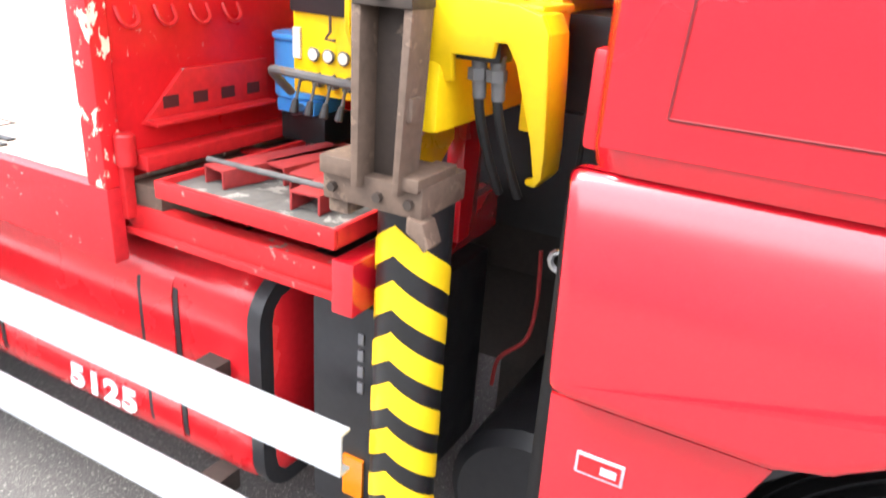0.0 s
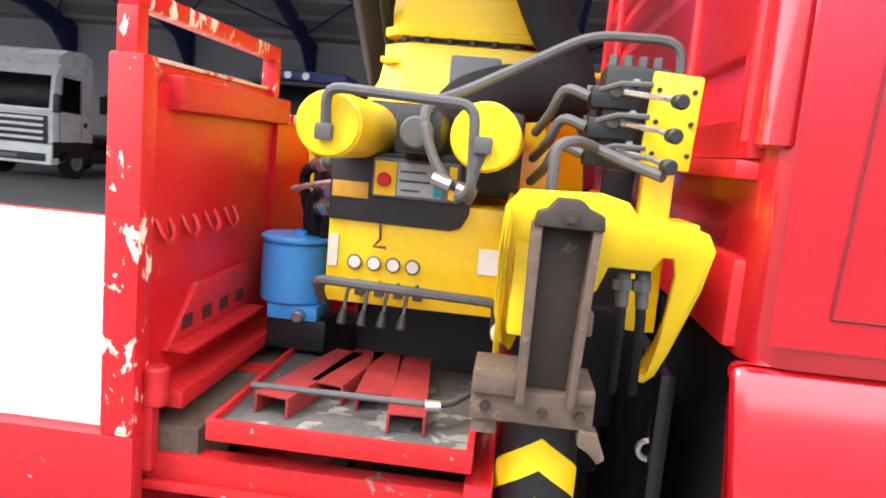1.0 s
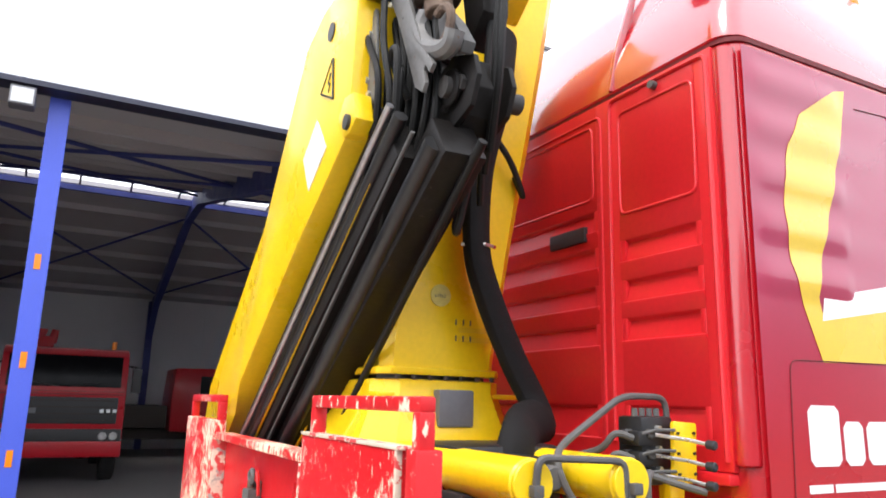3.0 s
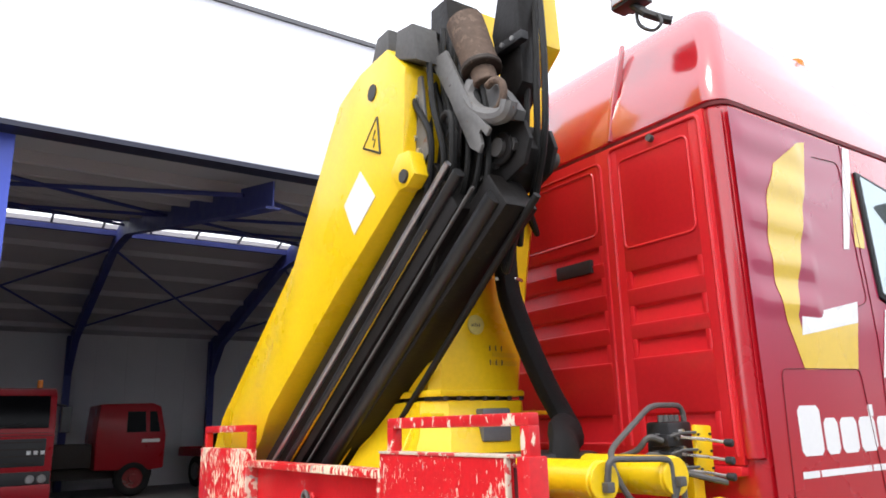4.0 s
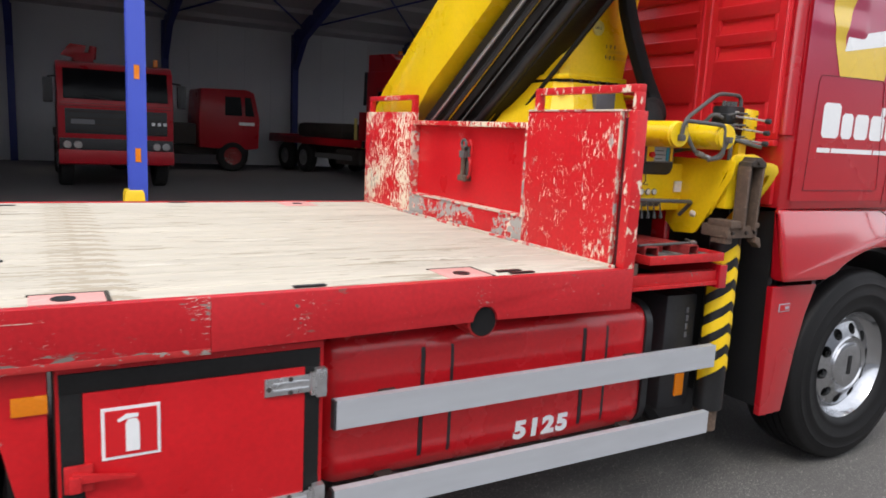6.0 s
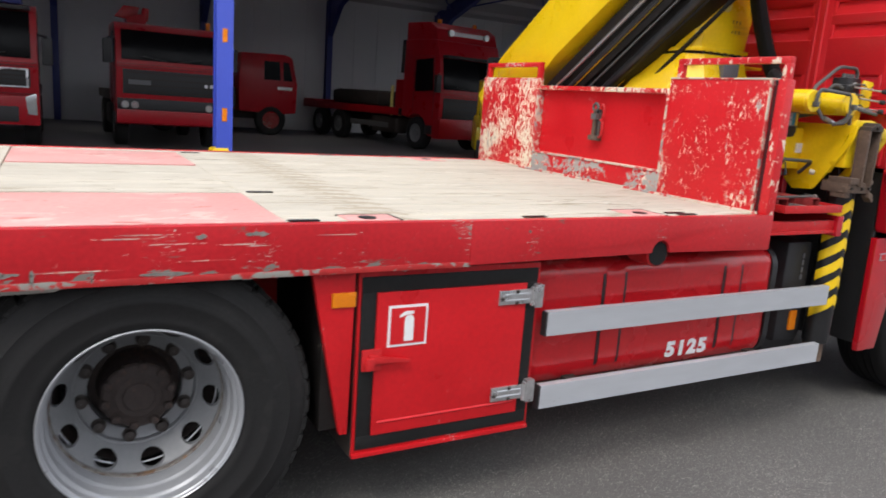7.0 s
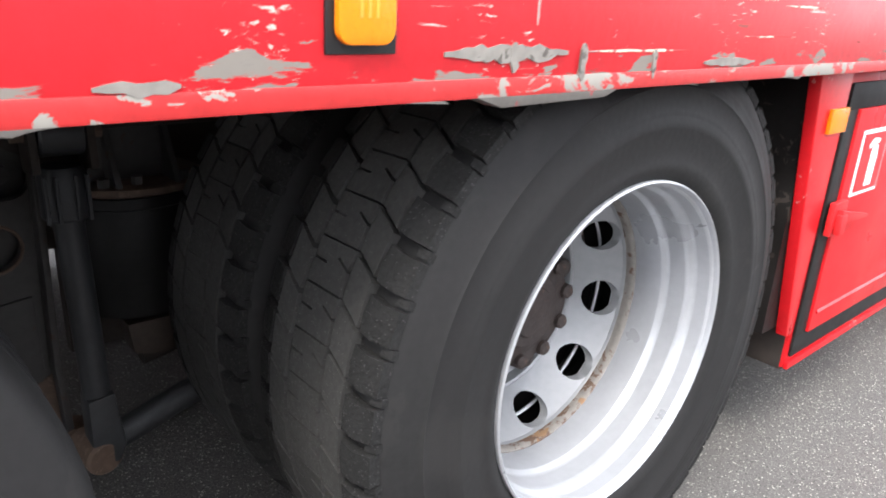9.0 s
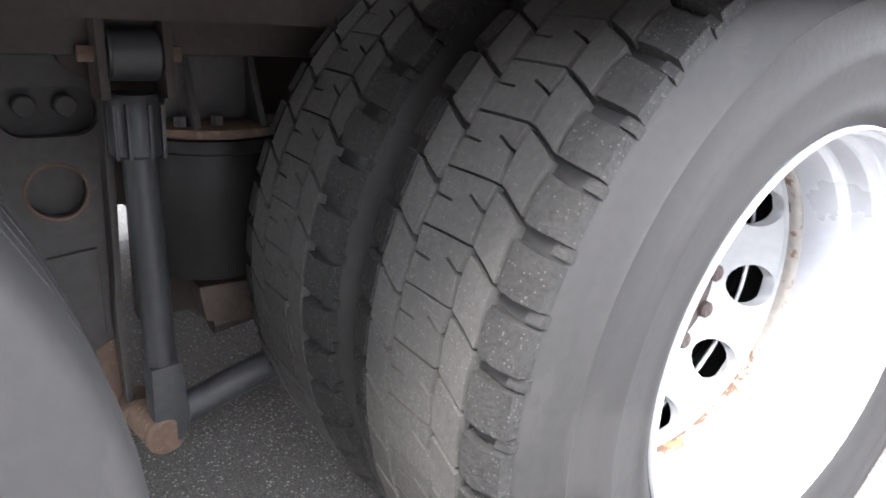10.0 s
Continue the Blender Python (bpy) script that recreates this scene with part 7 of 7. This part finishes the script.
def parked_truck(x, y, label, paint, high=2.7, wide=2.4, screen=(1.9, 2.55), grille=(1.05, 1.65), bumper=(0.55, 1.0), lamps="round", turn=0.0, deck=4.0, band=None, visor=True, box_body=None, tandem=False):
    """A cab-over truck seen from the front; its front stands at y, its length runs away from the viewer."""
    ob = thing("parked_truck", label, "truck", (x, y, GROUND + 0.012), "trucks in the hangar")
    ob.rotation_euler = (0, 0, radians(turn))
    h = wide / 2
    side = [(0.04, bumper[0] + 0.3), (0.0, screen[0] - 0.1), (0.12, screen[1]), (0.3, high - 0.04), (0.5, high), (1.85, high), (1.9, 1.0), (1.6, 0.95)] + [(1.15 + 0.58 * math.cos(radians(a)), 0.5 + 0.58 * math.sin(radians(a))) for a in range(50, 181, 13)] + [(0.45, bumper[0] + 0.05)]
    part("cab", prism(side, "x", -h, h, 0.03), paint, ob)
    tilt = (0.12 + 0.0) / (screen[1] - screen[0] + 0.1)
    part("windscreen", prism([(-0.012, screen[0]), (tilt * (screen[1] - screen[0]) - 0.0, screen[1]), (0.2, screen[1]), (0.1, screen[0])], "x", -h + 0.12, h - 0.12, 0.008), far_glass, ob, "dark windscreen")
    for s in (-1, 1):
        part("side_window", prism([(0.35, screen[0] - 0.05), (1.25, screen[0] - 0.1), (1.25, screen[1] - 0.05), (0.42, screen[1])], "x", s * h - 0.01, s * h + 0.008), far_glass, ob)
        m = part("mirror", box(s * (h + 0.16) - 0.09, s * (h + 0.16) + 0.09, -0.12, 0.02, screen[0] - 0.1, screen[0] + 0.4, 0.02), black_plastic, ob, "black wing mirror")
        part("arm", tube([(s * h, 0.1, screen[0] + 0.45), (s * (h + 0.15), -0.05, screen[0] + 0.42)], 0.02), black_plastic, m)
        far_wheel(ob, s * h - (0.0 if s < 0 else 0.0), 1.15, 0 if s < 0 else 180).matrix_basis = pose(s * (h - 0.02), 1.15, 0.5, 0, 0, -90 if s < 0 else 90)
        far_wheel(ob, 0, 0, 0).matrix_basis = pose(s * (h - 0.02), 1.15 + deck, 0.5, 0, 0, -90 if s < 0 else 90)
        if tandem:
            far_wheel(ob, 0, 0, 0).matrix_basis = pose(s * (h - 0.02), 2.5 + deck, 0.5, 0, 0, -90 if s < 0 else 90)
        part("side_tank", box(s * (h - 0.02) - 0.5 * (s > 0), s * (h - 0.02) + 0.5 * (s < 0), 2.2, 3.6, 0.4, 0.9, 0.08, seg=3), chassis, ob, "dark side tank")
        part("door_step", box(s * h - 0.03, s * h + 0.012, 0.3, 0.62, 0.5, 0.78, 0.01), black_plastic, ob)
        if lamps == "round":
            for dx in (0.17, 0.37):
                part("headlight", cyl((s * (h - dx), -0.03, bumper[1] - 0.08), (s * (h - dx), -0.06, bumper[1] - 0.08), 0.085, 0.08, 20, 0.01), lamp_glass, ob, "round headlight")
        elif lamps == "tall":
            part("headlight", prism([(s * (h - 0.05), bumper[1] + 0.06), (s * (h - 0.24), bumper[1] - 0.02), (s * (h - 0.2), bumper[1] - 0.34), (s * (h - 0.04), bumper[1] - 0.36)], "y", -0.065, 0.05, 0.01), lamp_glass, ob, "tall headlight")
        else:
            part("headlight", box(s * (h - 0.12) - 0.2 * (s > 0), s * (h - 0.12) + 0.2 * (s < 0), -0.045, 0.02, bumper[1] - 0.2, bumper[1] - 0.04, 0.015), lamp_glass, ob, "rectangular headlight")
    g = part("grille", box(-h + 0.14, h - 0.14, -0.02, 0.06, grille[0], grille[1], 0.012), black_plastic, ob, "black grille")
    for k in range(4):
        z = grille[0] + (k + 0.5) * (grille[1] - grille[0]) / 4
        part("slat", box(-h + 0.2, h - 0.2, -0.03, -0.02, z - 0.012, z + 0.012), chassis, g)
    if band:
        part("lamp_band", box(-h + 0.02, h - 0.02, -0.03, 0.04, band[0], band[1], 0.01), black_plastic, ob)
    part("bumper", box(-h, h, -0.05, 0.3, bumper[0], bumper[1] - (0.18 if lamps == "round" else 0.0), 0.02), paint, ob)
    for s in (-1, 1):
        part("door_gap", tube([(s * (h + 0.003), 0.32, 1.0), (s * (h + 0.003), 0.3, screen[0]), (s * (h + 0.003), 0.38, screen[1] + 0.05), (s * (h + 0.003), 1.3, screen[1] + 0.05), (s * (h + 0.003), 1.32, 1.15)], 0.008, 5), black_paint, ob)
        part("wiper", tube([(s * 0.1, -0.03, screen[0] + 0.01), (s * 0.62, -0.005, screen[0] + 0.09)], 0.01, 5), black_plastic, ob)
    for k in range(3):
        part("panel_gap", box(-h + 0.04, h - 0.04, -0.006, 0.05, (grille[1] + 0.05, screen[0] - 0.09, bumper[1] + 0.03)[k], (grille[1] + 0.062, screen[0] - 0.08, bumper[1] + 0.042)[k]), black_paint, ob)
    part("chassis", box(-0.45, 0.45, 0.4, 2.2 + deck, 0.55, 0.95), chassis, ob)
    part("load_bed", box(-h + 0.02, h - 0.02, 2.0, 2.9 + deck, 0.98, 1.2, 0.01), chassis, ob)
    if visor:
        part("visor", box(-h + 0.1, h - 0.1, -0.12, 0.2, screen[1] + 0.02, screen[1] + 0.1, 0.02), black_plastic, ob)
    if box_body:
        part("box_body", box(-h, h, 2.1, 2.9 + deck, 1.2, box_body, 0.03), white_paint, ob, "white box body")
    return ob


flat_front = parked_truck(-0.38, 15.2, "old red flat-fronted truck parked behind a blue post", far_red, 2.72, 2.3, (1.92, 2.55), (1.2, 1.72), (0.56, 1.04), "round", band=(0.86, 1.1), visor=False)
for k, x in enumerate((0.72, 0.84, 0.96)):
    part("badge_bar", box(x - 0.035, x + 0.035, -0.045, -0.03, 1.42, 1.49), white_film, flat_front)
part("number_plate", box(-0.9, -0.45, -0.035, -0.03, 1.4, 1.5), grey_plastic, flat_front)
part("beacon", cyl((0.85, 0.5, 2.72), (0.85, 0.5, 2.88), 0.05), orange_lens, flat_front, "orange beacon")
loader = part("folded_loader", box(-0.75, -0.3, 2.1, 2.6, 1.2, 3.05, 0.05), far_red, flat_front, "red folded loader behind the cab")
part("arm", prism([(-1.0, 2.95), (-0.8, 3.22), (-0.45, 3.2), (-0.5, 3.02), (-0.72, 2.9)], "y", 2.1, 2.3, 0.02), far_red, loader)
part("cylinder", cyl((-0.35, 2.2, 2.9), (-0.3, 2.2, 3.2), 0.1, 0.08, 14, 0.01), far_red, loader)
bright_grille = parked_truck(-4.11, 14.0, "red truck with a dark windscreen and a wide bright-framed grille", far_red, 2.75, 2.3, (1.75, 2.6), (1.22, 1.55), (0.5, 1.05), "tall")
fr = bmesh.new()
for x0, x1, z0, z1 in ((-0.98, 0.98, 1.53, 1.56), (-0.98, 0.98, 1.2, 1.23), (-0.98, -0.94, 1.23, 1.53), (0.94, 0.98, 1.23, 1.53)):
    box(x0, x1, -0.045, -0.02, z0, z1, 0.004, fr)
part("grille_frame", fr, bright_steel, bright_grille, "bright grille frame")
part("grille_bar", prism([(-0.55, 1.23), (-0.5, 1.23), (0.6, 1.53), (0.55, 1.53)], "y", -0.045, -0.03), bright_steel, bright_grille)
part("number_plate", box(-0.28, 0.24, -0.058, -0.05, 0.9, 1.0), plate_yellow, bright_grille, "yellow plate")
part("lower_grille", box(-0.8, 0.8, -0.06, -0.03, 0.55, 0.85, 0.02), black_plastic, bright_grille)
part("badge_bar", box(-1.05, -0.8, -0.03, 0.0, 1.6, 1.63), white_film, bright_grille)
part("roof_box", box(-0.9, 0.9, 0.4, 1.6, 2.75, 2.98, 0.06), dark_blue_steel, bright_grille, "dark blue roof spoiler")
for x in (-0.35, 0.05):
    part("roof_lamp", cyl((x, 0.36, 2.86), (x, 0.3, 2.86), 0.08), lamp_glass, bright_grille, "round roof lamp")
boxed = parked_truck(-9.1, 17.3, "red truck with square lamps and a white box body", far_red, 2.98, 2.4, (1.88, 2.72), (1.3, 1.56), (0.62, 1.02), "square", box_body=3.35, visor=False, band=(0.92, 1.16))
boxed.scale = (0.94, 0.94, 0.94)
part("roof_hatch", box(-0.55, 0.62, 0.5, 1.3, 2.98, 3.12, 0.04), far_red, boxed, "raised red roof hatch")
part("number_plate", box(-0.28, 0.28, -0.062, -0.05, 0.5, 0.62, 0.004), plate_yellow, boxed, "yellow plate")
part("badge_bar", box(0.42, 0.95, -0.034, -0.02, 1.42, 1.52, 0.004), white_film, boxed)
part("badge_bar", box(-0.98, -0.6, -0.034, -0.02, 1.42, 1.5, 0.004), grey_plastic, boxed)
part("lower_slot", box(-1.0, 1.0, -0.012, 0.05, 1.2, 1.26), black_plastic, boxed)
for s in (-1, 1):
    part("indicator", box(s * 1.13 - 0.05, s * 1.13 + 0.05, -0.02, 0.12, 1.22, 1.5, 0.015), orange_lens, boxed, "orange corner indicator")
part("wind_deflector", prism([(0.6, 2.98), (1.8, 3.35), (1.85, 3.35), (1.85, 2.98)], "x", 0.3, 1.1, 0.03), white_paint, boxed, "white roof deflector")
pale = parked_truck(-11.5, 15.2, "white sleeper truck with a slatted grille and dark lower panels", white_paint, 3.2, 2.5, (1.95, 2.85), (1.0, 1.75), (0.42, 0.95), "square", visor=False)
pale.scale = (0.87, 0.87, 0.87)
part("sleeper_roof", prism([(0.25, 3.16), (0.4, 3.42), (0.75, 3.6), (1.5, 3.62), (1.88, 3.5), (1.88, 3.16)], "x", -1.2, 1.2, 0.06), white_paint, pale, "rounded white high roof")
for k in range(4):
    part("grille_bar", box(-1.0, 1.0, -0.05, -0.03, 1.08 + 0.18 * k, 1.16 + 0.18 * k, 0.01), white_paint, pale)
for s in (-1, 1):
    part("lower_panel", box(s * 1.25 - 0.02, s * 1.25 + 0.012, 0.02, 1.88, 0.6, 1.05), black_plastic, pale, "dark lower side panel")
    part("fuel_cap", cyl((s * 1.25, 1.5, 1.55), (s * 1.275, 1.5, 1.55), 0.09, None, 16, 0.005), black_plastic, pale)
part("bumper_grille", box(-1.1, 1.1, -0.065, -0.04, 0.5, 0.72, 0.01), black_plastic, pale)
part("number_plate", box(-0.26, 0.26, -0.075, -0.064, 0.56, 0.66), grey_plastic, pale)
tow = parked_truck(8.5, 17.2, "red high-roof recovery truck with a low deck", far_red, 3.3, 2.44, (1.85, 2.75), (1.0, 1.6), (0.4, 1.0), "square", deck=4.6, turn=11, tandem=True, visor=False)
part("high_roof", prism([(0.3, 3.26), (0.42, 3.62), (0.75, 3.8), (1.88, 3.82), (1.88, 3.26)], "x", -1.18, 1.18, 0.05), far_red, tow)
part("beacon", cyl((-0.7, 0.9, 3.8), (-0.7, 0.9, 3.92), 0.07), orange_lens, tow)
part("beacon", cyl((0.7, 0.9, 3.8), (0.7, 0.9, 3.92), 0.07), orange_lens, tow)
for s in (-0.7, 0.7):
    part("roof_lamp", cyl((s, 0.36, 3.5), (s, 0.28, 3.5), 0.1), lamp_glass, tow, "round roof lamp")
part("roof_lettering_bar", box(-0.6, 0.6, 0.36, 0.42, 3.42, 3.56), white_film, tow)
part("logo_shape", prism([(0.75, 1.95), (1.1, 2.0), (0.95, 2.25), (1.25, 2.8), (0.9, 2.6)], "x", -1.21, -1.206), yellow_logo, tow)
part("lettering_bar", box(-1.211, -1.206, 0.6, 1.6, 1.62, 1.74), white_film, tow)
part("dark_load", box(-1.0, 1.0, 3.6, 6.6, 1.2, 1.72, 0.2), chassis, tow, "dark low load on the deck")
part("crane_post", box(-1.1, -0.5, 2.05, 2.45, 1.2, 2.1, 0.04), far_red, tow, "red folded winch frame")
part("deck_edge", box(-1.22, -1.19, 2.1, 8.3, 0.98, 1.22, 0.004), far_red, tow, "red deck edge rail")
part("tail_ramp", box(-1.15, 1.15, 7.6, 8.4, 1.2, 1.28, 0.01), far_red, tow)
part("side_bars", box(-1.215, -1.19, 2.6, 4.9, 0.55, 0.72, 0.01), bracket_grey, tow, "grey side guard")
for y in (2.3, 2.75):
    part("hose_stack", cyl((-1.0, y, 0.95), (-1.0, y, 1.9), 0.05), label_yellow, tow)
part("exhaust_stack", cyl((-1.1, 2.0, 2.3), (-1.1, 2.0, 3.3), 0.12, 0.1, 16, 0.01), black_plastic, tow, "black air intake stack")
part("sun_visor", box(-1.1, 1.1, -0.1, 0.3, 2.76, 2.84, 0.02), black_plastic, tow)

old = thing("old_truck", "small old red truck standing before the back wall", "truck", (3.5, 23.0, GROUND + 0.012), "trucks in the hangar")
part("cab", prism([(-0.9, 0.75), (0.55, 0.7), (1.0, 0.75), (1.03, 1.7), (0.85, 2.55), (0.6, 2.65), (-0.85, 2.62), (-0.92, 1.7)], "y", -1.0, 1.0, 0.06), far_red, old)
part("door_window", prism([(-0.1, 1.8), (0.45, 1.8), (0.4, 2.4), (-0.1, 2.4)], "y", -1.012, -1.0), far_glass, old)
part("side_window", prism([(0.55, 1.8), (0.85, 1.8), (0.72, 2.4), (0.52, 2.4)], "y", -1.012, -1.0), far_glass, old)
part("lettering_bar", box(0.35, 0.85, -1.008, -1.0, 1.5, 1.6), white_film, old)
part("chassis", box(-4.0, 0.8, -0.4, 0.4, 0.5, 0.8), chassis, old)
part("body", box(-4.2, -1.0, -1.0, 1.0, 0.85, 1.5, 0.03), chassis, old)
for x in (0.15, -3.2):
    far_wheel(old, x, -1.0, 0, True)

fork = thing("forklift", "yellow forklift with a black mast", "forklift", (7.72, 14.2, GROUND + 0.012))
fork.rotation_euler = (0, 0, radians(-27))
part("body", prism([(0.5, 0.25), (2.2, 0.25), (2.3, 0.9), (1.9, 1.2), (0.9, 1.0), (0.5, 0.9)], "x", -0.62, 0.62, 0.06), yellow, fork)
for s in (-1, 1):
    part("mast_rail", box(s * 0.4 - 0.075, s * 0.4 + 0.075, 0.1, 0.26, 0.05, 2.7), black_paint, fork, "black mast rail")
    part("lift_chain", box(s * 0.14 - 0.035, s * 0.14 + 0.035, 0.12, 0.16, 0.4, 2.5), black_paint, fork)
    part("guard_post", tube([(s * 0.5, 0.6, 0.9), (s * 0.5, 0.75, 2.1), (s * 0.5, 1.7, 2.15), (s * 0.5, 2.0, 1.1)], 0.04), yellow, fork, "yellow cage post")
    part("fork", box(s * 0.28 - 0.06, s * 0.28 + 0.06, -1.0, 0.1, 0.06, 0.1), black_paint, fork)
    far_wheel(fork, s * 0.6, 0.7, 0).matrix_basis = pose(s * 0.58, 0.7, 0.32, 0, 0, -90 if s < 0 else 90) @ Matrix.Scale(0.62, 4)
for z in (0.5, 1.2, 2.0, 2.65):
    part("mast_bar", box(-0.42, 0.42, 0.12, 0.2, z, z + 0.08), black_paint, fork)
part("carriage", box(-0.6, 0.6, 0.0, 0.1, 0.1, 0.55, 0.01), black_paint, fork)
part("roof", box(-0.5, 0.5, 0.75, 1.7, 2.12, 2.18), black_paint, fork)

# deck planks, laid lengthwise
plank_rows = []
y = 0.04
while y < 2.43:
    w = min(0.112, 2.44 - y)
    plank_rows.append((y, y + w - 0.004))
    y += 0.112
plank_meshes = {}
for y0, y1 in plank_rows:
    for x0, x1 in ((-0.003, -2.1315), (-2.1335, -2.9565), (-2.9585, -4.7415), (-4.7435, -5.6065), (-5.6085, TAIL)):
        mid = (y0 + y1) / 2
        if any(px0 - 0.02 < (x0 + x1) / 2 < px1 + 0.02 and py0 - 0.03 < mid < py1 + 0.03 for px0, px1, py0, py1 in PLATES):
            continue
        key = (round(x0 - x1, 2), round(y1 - y0, 3))
        if key not in plank_meshes:
            plank_meshes[key] = mesh_of("plank", box(-key[0], 0, 0, key[1], 0, 0.034, 0.003, seg=1), plank_wood)
        lift = random.uniform(-0.0015, 0.001)
        part("plank", plank_meshes[key], None, bed, at=(x0, y0, TOP - 0.034 + lift))

# keep thing > part > sub-part: what sits deeper moves up one level
def level(ob):
    return 0 if ob.parent is None else 1 + level(ob.parent)


for ob in list(bpy.data.objects):
    while level(ob) > 2:
        ob.matrix_basis = ob.parent.matrix_basis @ ob.matrix_basis
        ob.parent = ob.parent.parent
